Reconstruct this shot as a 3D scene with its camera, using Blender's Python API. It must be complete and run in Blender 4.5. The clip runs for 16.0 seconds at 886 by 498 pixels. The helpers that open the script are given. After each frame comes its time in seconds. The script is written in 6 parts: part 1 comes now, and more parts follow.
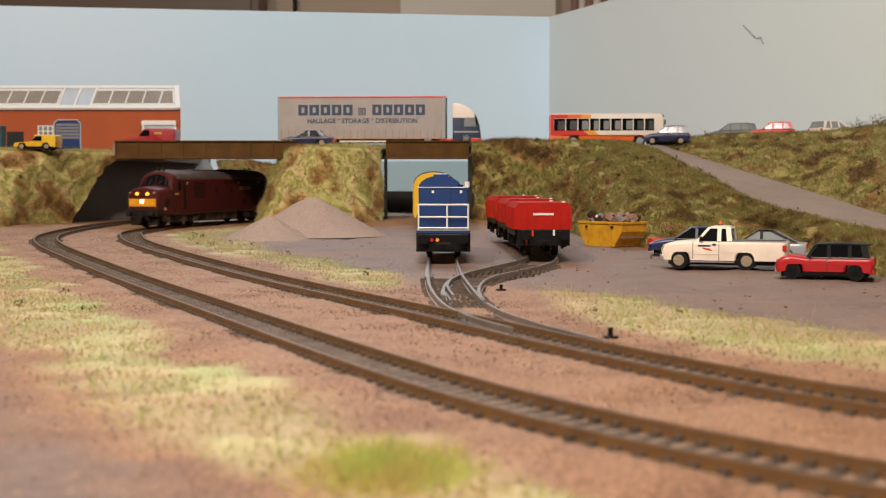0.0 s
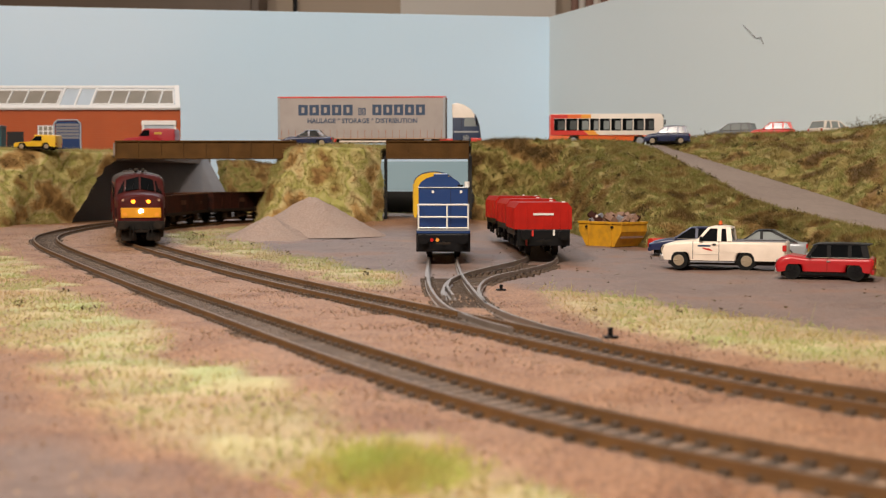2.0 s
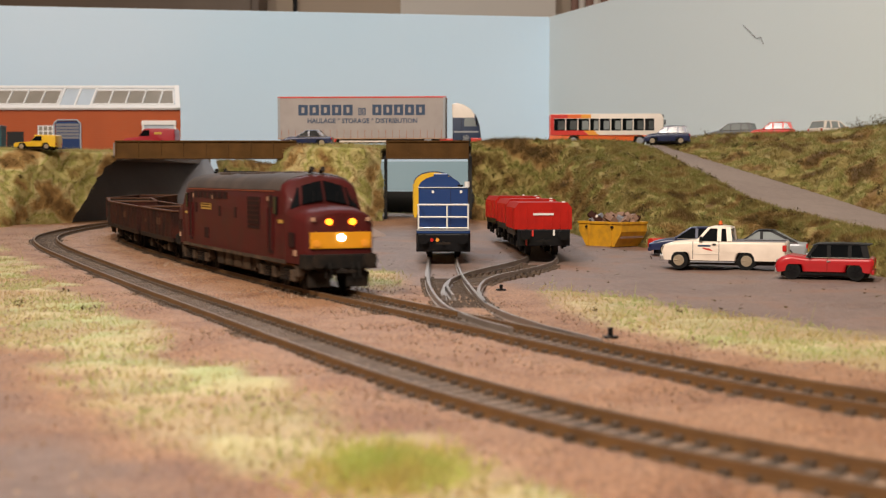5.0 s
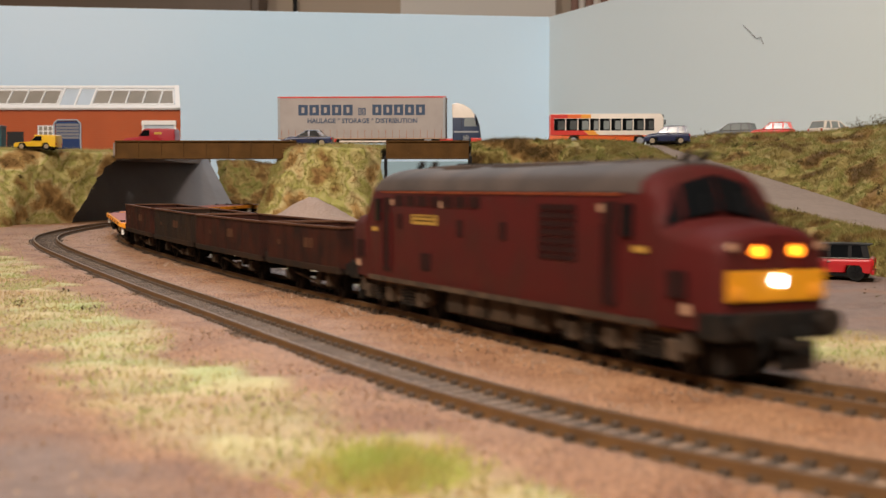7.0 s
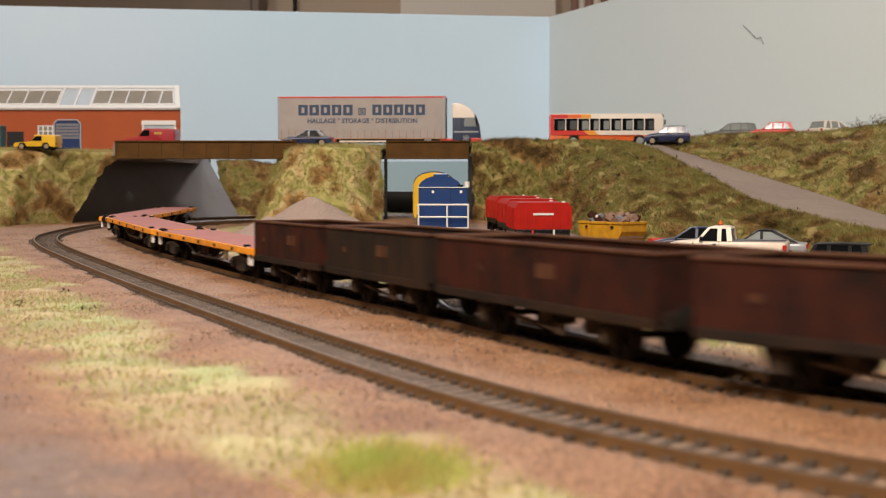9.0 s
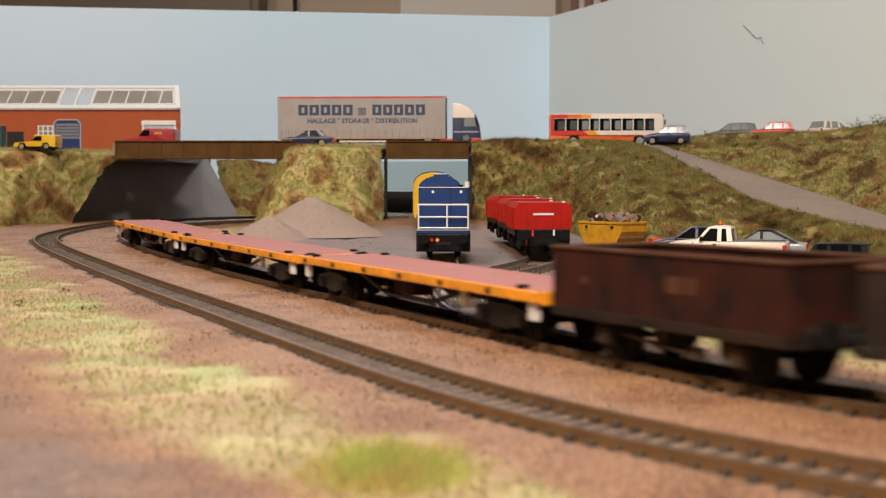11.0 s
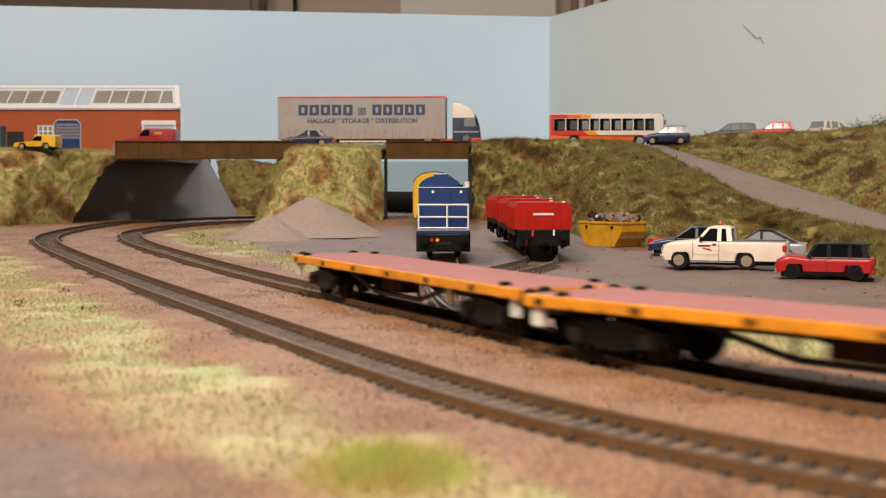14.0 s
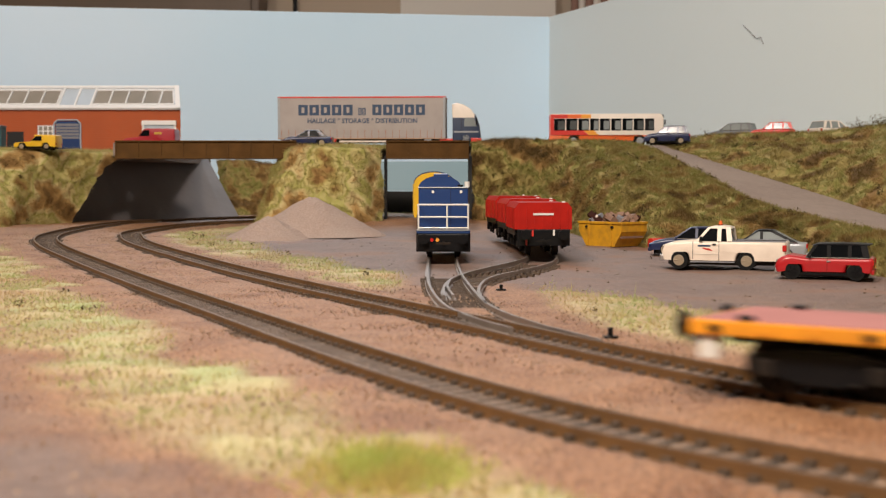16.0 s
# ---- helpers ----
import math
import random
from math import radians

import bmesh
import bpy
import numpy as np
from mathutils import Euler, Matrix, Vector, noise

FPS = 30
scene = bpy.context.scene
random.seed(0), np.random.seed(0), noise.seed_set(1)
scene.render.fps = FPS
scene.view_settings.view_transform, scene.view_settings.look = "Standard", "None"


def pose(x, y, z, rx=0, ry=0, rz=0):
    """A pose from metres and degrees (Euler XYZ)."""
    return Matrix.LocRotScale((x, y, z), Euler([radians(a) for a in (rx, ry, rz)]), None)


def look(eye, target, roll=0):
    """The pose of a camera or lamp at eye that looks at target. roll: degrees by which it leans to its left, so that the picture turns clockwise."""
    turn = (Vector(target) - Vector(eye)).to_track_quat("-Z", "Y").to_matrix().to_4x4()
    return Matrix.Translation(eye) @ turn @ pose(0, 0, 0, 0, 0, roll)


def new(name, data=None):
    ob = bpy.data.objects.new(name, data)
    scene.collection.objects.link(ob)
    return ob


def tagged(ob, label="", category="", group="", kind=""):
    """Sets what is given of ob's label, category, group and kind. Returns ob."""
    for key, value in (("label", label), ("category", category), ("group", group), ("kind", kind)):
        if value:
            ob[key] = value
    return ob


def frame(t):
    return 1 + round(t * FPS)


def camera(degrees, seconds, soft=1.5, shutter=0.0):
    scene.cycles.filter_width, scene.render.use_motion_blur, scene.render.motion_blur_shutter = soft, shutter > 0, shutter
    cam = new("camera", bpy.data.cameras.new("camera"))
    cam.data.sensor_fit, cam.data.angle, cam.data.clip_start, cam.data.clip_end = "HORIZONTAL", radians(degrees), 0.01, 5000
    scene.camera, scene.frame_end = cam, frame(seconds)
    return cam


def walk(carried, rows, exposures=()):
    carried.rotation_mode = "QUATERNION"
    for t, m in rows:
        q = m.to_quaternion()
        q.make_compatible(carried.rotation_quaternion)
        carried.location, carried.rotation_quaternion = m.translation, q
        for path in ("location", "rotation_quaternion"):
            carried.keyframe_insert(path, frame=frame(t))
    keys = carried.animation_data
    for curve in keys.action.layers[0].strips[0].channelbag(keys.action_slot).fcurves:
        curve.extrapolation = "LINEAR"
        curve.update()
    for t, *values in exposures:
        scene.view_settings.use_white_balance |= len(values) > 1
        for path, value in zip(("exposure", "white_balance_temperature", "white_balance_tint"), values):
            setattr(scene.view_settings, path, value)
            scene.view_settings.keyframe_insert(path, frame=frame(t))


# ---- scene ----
# A 1:76 model railway seen from beside the track: rail tops of the near tracks lie at z = 0.
cam = camera(38.43, 16.0, 1.2, 1.0)
cam.data.dof.use_dof = True
cam.data.dof.focus_distance = 0.78
cam.data.dof.aperture_fstop = 30.0
EYE = pose(0, 0, 0.0439, 90 - 2.773, 0, 0)
walk(cam, [(0.0, EYE), (16.0, EYE)], exposures=[(0.0, 0.08), (16.0, 0.08)])


def area_lamp(name, at, target, size, power, colour):
    data = bpy.data.lights.new(name, "AREA")
    data.shape, data.size, data.energy, data.color = "DISK", size, power, colour
    ob = new(name, data)
    ob.matrix_basis = look(at, target)
    return ob


# world: the dim indoor hall; two lamps stand above the layout, two cool lights are added
world = bpy.data.worlds.new("world")
scene.world = world
world.use_nodes = True
world.node_tree.nodes["Background"].inputs[0].default_value = (0.9, 0.92, 1.0, 1)
world.node_tree.nodes["Background"].inputs[1].default_value = 0.15
area_lamp("layout_lamp", (-0.66, -0.40, 1.20), (-0.10, 0.75, 0.05), 0.16, 20.5, (1.0, 0.84, 0.68))
area_lamp("front_lamp", (-0.02, -0.75, 1.32), (-0.15, 1.5, 0.14), 0.18, 27, (1.0, 0.88, 0.78))
# Added cool fill from above; no ceiling lamp is known here.
area_lamp("ceiling_lamp", (-0.5, 0.6, 2.25), (-0.1, 0.9, 0.0), 1.1, 3.0, (0.84, 0.92, 1.0))
# Added backlight for the cool light from behind; its real source is unknown.
area_lamp("hall_lamp", (-0.3, 2.75, 1.75), (-0.05, 0.5, 0.0), 1.2, 20, (0.80, 0.90, 1.0))

# ---------------------------------------------------------------- materials


def mat(name, colour, rough=0.6, metal=0.0, second=None, scale=60.0, amount=0.5, bump=0.0, bump_scale=400.0,
        dirt=None, dirt_amount=0.35, dirt_scale=25.0, per_object=0.0, coat=0.0, emit=0.0):
    """A painted or natural surface: two colours mixed by noise, broad dirt, fine relief."""
    m = bpy.data.materials.new(name)
    m.use_nodes = True
    nt = m.node_tree
    b = nt.nodes["Principled BSDF"]
    co = nt.nodes.new("ShaderNodeTexCoord").outputs["Object"]

    def noise_at(s, detail=6.0):
        n = nt.nodes.new("ShaderNodeTexNoise")
        n.inputs["Scale"].default_value, n.inputs["Detail"].default_value = s, detail
        nt.links.new(co, n.inputs["Vector"])
        return n.outputs["Fac"]

    def ramp(fac, lo, hi):
        r = nt.nodes.new("ShaderNodeMapRange")
        r.inputs["From Min"].default_value, r.inputs["From Max"].default_value = lo, hi
        nt.links.new(fac, r.inputs["Value"])
        return r.outputs["Result"]

    def mix(fac, a, c):
        x = nt.nodes.new("ShaderNodeMix")
        x.data_type = "RGBA"
        for sock, v in ((x.inputs["Factor"], fac), (x.inputs["A"], a), (x.inputs["B"], c)):
            if isinstance(v, bpy.types.NodeSocket):
                nt.links.new(v, sock)
            else:
                sock.default_value = v if isinstance(v, float) else (*v, 1)
        return x.outputs["Result"]

    out = None
    if second is not None:
        out = mix(ramp(noise_at(scale), 0.5 - amount * 0.5, 0.5 + amount * 0.5), colour, second)
    if dirt is not None:
        f = nt.nodes.new("ShaderNodeMath")
        f.operation = "MULTIPLY"
        f.inputs[1].default_value = dirt_amount
        nt.links.new(ramp(noise_at(dirt_scale, 8.0), 0.42, 0.72), f.inputs[0])
        out = mix(f.outputs[0], out if out is not None else colour, dirt)
    if per_object:
        h = nt.nodes.new("ShaderNodeHueSaturation")
        info = nt.nodes.new("ShaderNodeObjectInfo")
        v = ramp(info.outputs["Random"], 0.0, 1.0)
        v.node.inputs["To Min"].default_value, v.node.inputs["To Max"].default_value = 1 - per_object, 1 + per_object
        nt.links.new(v, h.inputs["Value"])
        if out is None:
            h.inputs["Color"].default_value = (*colour, 1)
        else:
            nt.links.new(out, h.inputs["Color"])
        out = h.outputs["Color"]
    if out is None:
        b.inputs["Base Color"].default_value = (*colour, 1)
    else:
        nt.links.new(out, b.inputs["Base Color"])
    b.inputs["Roughness"].default_value, b.inputs["Metallic"].default_value = rough, metal
    b.inputs["Coat Weight"].default_value = coat
    if bump:
        n = nt.nodes.new("ShaderNodeBump")
        n.inputs["Strength"].default_value, n.inputs["Distance"].default_value = bump, 0.001
        nt.links.new(noise_at(bump_scale, 4.0), n.inputs["Height"])
        nt.links.new(n.outputs["Normal"], b.inputs["Normal"])
    if emit:
        b.inputs["Emission Color"].default_value = (*colour, 1)
        b.inputs["Emission Strength"].default_value = emit
    return m


M = {}
# Backdrop sky blue about halved: shade behind the bridge is put into colour.
M["deep_sky"] = mat("deep_sky", (0.27, 0.42, 0.50), 0.75, second=(0.33, 0.45, 0.52), scale=9)
M["sky_paint"] = mat("sky_paint", (0.54, 0.79, 1.0), 0.75, second=(0.68, 0.83, 0.98), scale=1.6, amount=0.7, bump=0.25, bump_scale=60, dirt=(0.55, 0.76, 0.95), dirt_amount=0.3, dirt_scale=4)
M["grey_paint"] = mat("grey_paint", (0.69, 0.80, 0.84), 0.75, second=(0.73, 0.81, 0.83), scale=2.0, amount=0.8, bump=0.25, bump_scale=60)
M["hall_wall"] = mat("hall_wall", (0.62, 0.50, 0.38), 0.8, second=(0.55, 0.45, 0.36), scale=1.5)
M["hall_white"] = mat("hall_white", (0.80, 0.74, 0.66), 0.7, second=(0.74, 0.69, 0.62), scale=2)
M["hall_floor"] = mat("hall_floor", (0.25, 0.16, 0.10), 0.5, second=(0.18, 0.12, 0.08), scale=3)
M["timber"] = mat("timber", (0.42, 0.28, 0.16), 0.6, second=(0.32, 0.20, 0.11), scale=9)
M["road"] = mat("road", (0.24, 0.20, 0.18), 0.9, second=(0.19, 0.16, 0.15), scale=50, bump=0.5, bump_scale=700, dirt=(0.30, 0.24, 0.19), dirt_scale=14)
M["ramp"] = mat("ramp", (0.30, 0.225, 0.18), 0.95, second=(0.20, 0.15, 0.125), scale=220, amount=0.8, bump=0.6, bump_scale=800, dirt=(0.36, 0.28, 0.22), dirt_scale=18)
M["girder"] = mat("girder", (0.095, 0.046, 0.010), 0.7, second=(0.06, 0.03, 0.009), scale=60, amount=0.7, bump=0.3, dirt=(0.17, 0.08, 0.022), dirt_scale=45)
M["abutment"] = mat("abutment", (0.17, 0.155, 0.155), 0.8, second=(0.13, 0.118, 0.118), scale=30, bump=0.4, bump_scale=120, dirt=(0.16, 0.14, 0.125), dirt_scale=14)
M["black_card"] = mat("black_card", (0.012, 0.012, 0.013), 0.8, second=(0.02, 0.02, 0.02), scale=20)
M["gravel"] = mat("gravel", (0.46, 0.345, 0.29), 0.9, second=(0.31, 0.225, 0.185), scale=700, amount=0.5, bump=1.0, bump_scale=1100, dirt=(0.43, 0.36, 0.31), dirt_scale=30)
M["rail"] = mat("rail", (0.165, 0.080, 0.024), 0.75, 0.0, second=(0.085, 0.041, 0.013), scale=120, bump=0.2, dirt=(0.19, 0.085, 0.028), dirt_scale=60)
M["rail_top"] = mat("rail_top", (0.24, 0.15, 0.09), 0.45, 0.5, second=(0.13, 0.08, 0.045), scale=90, amount=0.8)
M["steel_rail"] = mat("steel_rail", (0.36, 0.32, 0.29), 0.45, 0.6, second=(0.22, 0.17, 0.14), scale=90, amount=0.8)
M["sleeper"] = mat("sleeper", (0.055, 0.036, 0.023), 0.75, second=(0.11, 0.074, 0.048), scale=260, amount=0.7, bump=0.4, bump_scale=900, per_object=0.25)
M["foliage"] = mat("foliage", (0.20, 0.20, 0.045), 0.95, second=(0.30, 0.24, 0.085), scale=34, amount=0.55, bump=1.0, bump_scale=380, dirt=(0.20, 0.115, 0.045), dirt_amount=0.75, dirt_scale=26)


def ground_material():
    m = bpy.data.materials.new("layout_ground")
    m.use_nodes = True
    nt = m.node_tree
    b = nt.nodes["Principled BSDF"]
    co = nt.nodes.new("ShaderNodeTexCoord").outputs["Object"]

    def tex(scale, detail=6.0):
        n = nt.nodes.new("ShaderNodeTexNoise")
        n.inputs["Scale"].default_value, n.inputs["Detail"].default_value = scale, detail
        nt.links.new(co, n.inputs["Vector"])
        return n.outputs["Fac"]

    def ramp(fac, stops):
        r = nt.nodes.new("ShaderNodeValToRGB")
        while len(r.color_ramp.elements) < len(stops):
            r.color_ramp.elements.new(0.5)
        for e, (p, c) in zip(r.color_ramp.elements, stops):
            e.position, e.color = p, (*c, 1)
        nt.links.new(fac, r.inputs[0])
        return r.outputs[0]

    def mix(fac, a, c):
        x = nt.nodes.new("ShaderNodeMix")
        x.data_type = "RGBA"
        for s, v in ((x.inputs["Factor"], fac), (x.inputs["A"], a), (x.inputs["B"], c)):
            if isinstance(v, float):
                s.default_value = v
            else:
                nt.links.new(v, s)
        return x.outputs["Result"]

    def zone(name):
        a = nt.nodes.new("ShaderNodeAttribute")
        a.attribute_name = name
        return a.outputs["Fac"]

    ballast = mix(0.5, ramp(tex(1000, 3), [(0.38, (0.035, 0.014, 0.005)), (0.48, (0.24, 0.110, 0.048)), (0.60, (0.52, 0.285, 0.158))]),
                  ramp(tex(34, 9), [(0.32, (0.16, 0.062, 0.022)), (0.45, (0.28, 0.135, 0.062)), (0.56, (0.37, 0.200, 0.105)), (0.68, (0.23, 0.12, 0.062))]))
    ballast = mix(zone("bed"), ballast, ramp(tex(500, 3), [(0.35, (0.13, 0.082, 0.052)), (0.7, (0.34, 0.23, 0.155))]))
    yard = mix(0.6, ramp(tex(360, 3), [(0.3, (0.10, 0.060, 0.045)), (0.7, (0.29, 0.19, 0.148))]),
               ramp(tex(16, 8), [(0.3, (0.13, 0.082, 0.066)), (0.47, (0.20, 0.138, 0.112)), (0.55, (0.22, 0.148, 0.118)), (0.64, (0.27, 0.135, 0.075))]))
    green = mix(0.5, ramp(tex(300, 4), [(0.3, (0.34, 0.27, 0.13)), (0.7, (0.64, 0.56, 0.31))]),
                ramp(tex(26), [(0.35, (0.60, 0.41, 0.23)), (0.5, (0.54, 0.48, 0.23)), (0.62, (0.36, 0.48, 0.16))]))
    out = mix(zone("grass"), mix(zone("yard"), ballast, yard), green)
    nt.links.new(out, b.inputs["Base Color"])
    b.inputs["Roughness"].default_value = 0.62
    b.inputs["Specular IOR Level"].default_value = 0.6
    bump = nt.nodes.new("ShaderNodeBump")
    bump.inputs["Strength"].default_value, bump.inputs["Distance"].default_value = 0.9, 0.001
    nt.links.new(tex(800, 3), bump.inputs["Height"])
    nt.links.new(bump.outputs["Normal"], b.inputs["Normal"])
    return m


M["ground"] = ground_material()

# ---------------------------------------------------------------- mesh tools


def box(bm, x0, x1, y0, y1, z0, z1, bevel=0.0, m=None):
    r = bmesh.ops.create_cube(bm, size=1.0)
    vs = r["verts"]
    for v in vs:
        v.co = Vector(((x0 + x1) / 2 + v.co.x * (x1 - x0), (y0 + y1) / 2 + v.co.y * (y1 - y0), (z0 + z1) / 2 + v.co.z * (z1 - z0)))
        if m is not None:
            v.co = m @ v.co
    if bevel:
        es = {e for v in vs for e in v.link_edges}
        bmesh.ops.bevel(bm, geom=list(es), offset=bevel, segments=2, affect="EDGES", profile=0.6)
    return vs


def rod(bm, a, b, r, seg=8, r2=None):
    a, b = Vector(a), Vector(b)
    d = b - a
    m = Matrix.Translation((a + b) / 2) @ d.to_track_quat("Z", "Y").to_matrix().to_4x4()
    bmesh.ops.create_cone(bm, cap_ends=True, segments=seg, radius1=r, radius2=r if r2 is None else r2, depth=d.length, matrix=m)


def prism(bm, outline, y0, y1, axis="y"):
    """An outline in (x, z) drawn out along y, or one in (y, z) drawn out along x."""
    rows = []
    for t in (y0, y1):
        rows.append([bm.verts.new((p, t, q) if axis == "y" else (t, p, q)) for p, q in outline])
    n = len(outline)
    bm.faces.new(rows[0])
    bm.faces.new(list(reversed(rows[1])))
    for i in range(n):
        bm.faces.new((rows[0][i], rows[1][i], rows[1][(i + 1) % n], rows[0][(i + 1) % n]))


def loft(bm, rings, closed=True, caps=True):
    rows = [[bm.verts.new(p) for p in ring] for ring in rings]
    n = len(rows[0])
    for a, b in zip(rows[:-1], rows[1:]):
        for i in range(n if closed else n - 1):
            bm.faces.new((a[i], a[(i + 1) % n], b[(i + 1) % n], b[i]))
    if caps:
        bm.faces.new(rows[0])
        bm.faces.new(list(reversed(rows[-1])))


def plate(bm, corners, depth):
    """A flat panel through the corners, as thick as depth, against its outer side."""
    cs = [Vector(c) for c in corners]
    n = (cs[1] - cs[0]).cross(cs[2] - cs[1]).normalized() * depth
    a = [bm.verts.new(c) for c in cs]
    b = [bm.verts.new(c + n) for c in cs]
    bm.faces.new(list(reversed(a)))
    bm.faces.new(b)
    for i in range(len(cs)):
        j = (i + 1) % len(cs)
        bm.faces.new((a[i], a[j], b[j], b[i]))


def part(name, bm, material, parent=None, label="", smooth=False):
    bmesh.ops.recalc_face_normals(bm, faces=bm.faces)
    me = bpy.data.meshes.new(name)
    bm.to_mesh(me)
    bm.free()
    if smooth:
        me.shade_smooth()
        me.set_sharp_from_angle(angle=radians(38))
    me.materials.append(M[material] if isinstance(material, str) else material)
    ob = new(name, me)
    if parent is not None:
        ob.parent = parent
    if label:
        ob["label"] = label
    return ob


def made(build, *args, **kw):
    bm = bmesh.new()
    build(bm, *args, **kw)
    return bm


def bx(x0, x1, y0, y1, z0, z1, bevel=0.0):
    return made(box, x0, x1, y0, y1, z0, z1, bevel)


def thing(name, at, turn, label, category, group=""):
    ob = new(name)
    ob.matrix_basis = pose(*at, 0, 0, turn)
    return tagged(ob, label, category, group)


def spline(points, n=16):
    pts = np.array(points, float)
    q = np.vstack([2 * pts[0] - pts[1], pts, 2 * pts[-1] - pts[-2]])
    out = []
    for i in range(1, len(q) - 2):
        a, b, c, d = q[i - 1:i + 3]
        for k in range(n):
            t = k / n
            out.append(0.5 * (2 * b + (c - a) * t + (2 * a - 5 * b + 4 * c - d) * t * t + (3 * b - a - 3 * c + d) * t ** 3))
    out.append(q[-2])
    return np.array(out)


def step(a, b, v):
    t = np.clip((np.asarray(v, float) - a) / (b - a), 0, 1)
    return t * t * (3 - 2 * t)


def rise(y):
    """Height of the rail tops: the boards climb a little towards the bridge."""
    return 0.0078 * step(0.55, 1.2, y) + 0.0028 * step(1.05, 1.26, y)


class Path:
    """A line in plan, by its length."""

    def __init__(self, points):
        self.c = spline(points)
        self.s = np.concatenate([[0], np.cumsum(np.hypot(*np.diff(self.c, axis=0).T))])

    def at(self, s):
        x, y = np.interp(s, self.s, self.c[:, 0]), np.interp(s, self.s, self.c[:, 1])
        return np.array([x, y])

    def way(self, s):
        d = self.at(s + 0.003) - self.at(s - 0.003)
        return d / np.hypot(*d)

    def side(self, x, y):
        """Distance of points from the line, positive to the left of it."""
        best, sign = np.full(x.shape, 9.0), np.zeros(x.shape)
        for a, b in zip(self.c[:-3:3], self.c[3::3]):
            u = b - a
            t = np.clip(((x - a[0]) * u[0] + (y - a[1]) * u[1]) / (u @ u), 0, 1)
            dx, dy = x - a[0] - t * u[0], y - a[1] - t * u[1]
            d = np.hypot(dx, dy)
            near = d < best
            best = np.where(near, d, best)
            sign = np.where(near, np.sign(u[0] * dy - u[1] * dx), sign)
        return best * sign


LINE_A = Path([(0.05, 1.72), (-0.06, 1.66), (-0.15, 1.58), (-0.22, 1.48), (-0.275, 1.37), (-0.3110, 1.26), (-0.3226, 1.14), (-0.3230, 1.08), (-0.3155, 1.02), (-0.3003, 0.96), (-0.2787, 0.90), (-0.2531, 0.84),
               (-0.1976, 0.72), (-0.1425, 0.60), (-0.0882, 0.48), (-0.0341, 0.36), (-0.0056, 0.30), (0.0102, 0.27), (0.0287, 0.24),
               (0.0523, 0.21), (0.09, 0.173), (0.15, 0.130), (0.25, 0.09), (0.45, 0.05), (0.8, 0.04), (1.6, 0.04)])
BACK = [(0.339 - 0.6 * math.cos(radians(a)), 1.12 + 0.6 * math.sin(radians(a))) for a in (150, 130, 110, 90)]
LINE_B = Path(BACK + [(0.16, 1.70), (0.05, 1.63), (-0.03, 1.56), (-0.09, 1.49), (-0.14, 1.41), (-0.185, 1.32), (-0.2165, 1.25), (-0.2400, 1.19), (-0.2545, 1.13), (-0.2600, 1.09), (-0.258, 1.05), (-0.2475, 1.01), (-0.2336, 0.96), (-0.2112, 0.90), (-0.1852, 0.84), (-0.158, 0.78), (-0.1306, 0.72),
                      (-0.1029, 0.66), (-0.0748, 0.60), (-0.0462, 0.54), (-0.0177, 0.48), (0.0099, 0.42), (0.0367, 0.36), (0.0672, 0.30),
                      (0.0876, 0.269), (0.118, 0.237), (0.17, 0.20), (0.25, 0.163), (0.36, 0.13), (0.5, 0.11), (0.7, 0.11), (1.0, 0.11), (1.6, 0.11)])
# lengths are counted so that the mark on the curve before the bridge stands at 1.7325
LINE_B.s += 1.7325 - LINE_B.s[np.argmin(np.hypot(LINE_B.c[:, 0] + 0.2336, LINE_B.c[:, 1] - 0.96))]


def ground_z(x, y):
    x, y = np.asarray(x, float), np.asarray(y, float)
    return rise(y) - 0.0032 + 0.007 * step(1.0, 1.2, y) * step(-0.165, -0.12, x) * (1 - step(0.3, 0.4, x))


# ---------------------------------------------------------------- ground
def value_noise(x, y, scale, seed):
    """Smooth noise in 0..1 over arrays."""
    rng = np.random.RandomState(seed)
    tab = rng.rand(64, 64)
    u, v = x * scale, y * scale
    i, j = np.floor(u).astype(int), np.floor(v).astype(int)
    f, h = u - i, v - j
    f, h = f * f * (3 - 2 * f), h * h * (3 - 2 * h)
    g = lambda a, b: tab[a % 64, b % 64]
    return (g(i, j) * (1 - f) + g(i + 1, j) * f) * (1 - h) + (g(i, j + 1) * (1 - f) + g(i + 1, j + 1) * f) * h


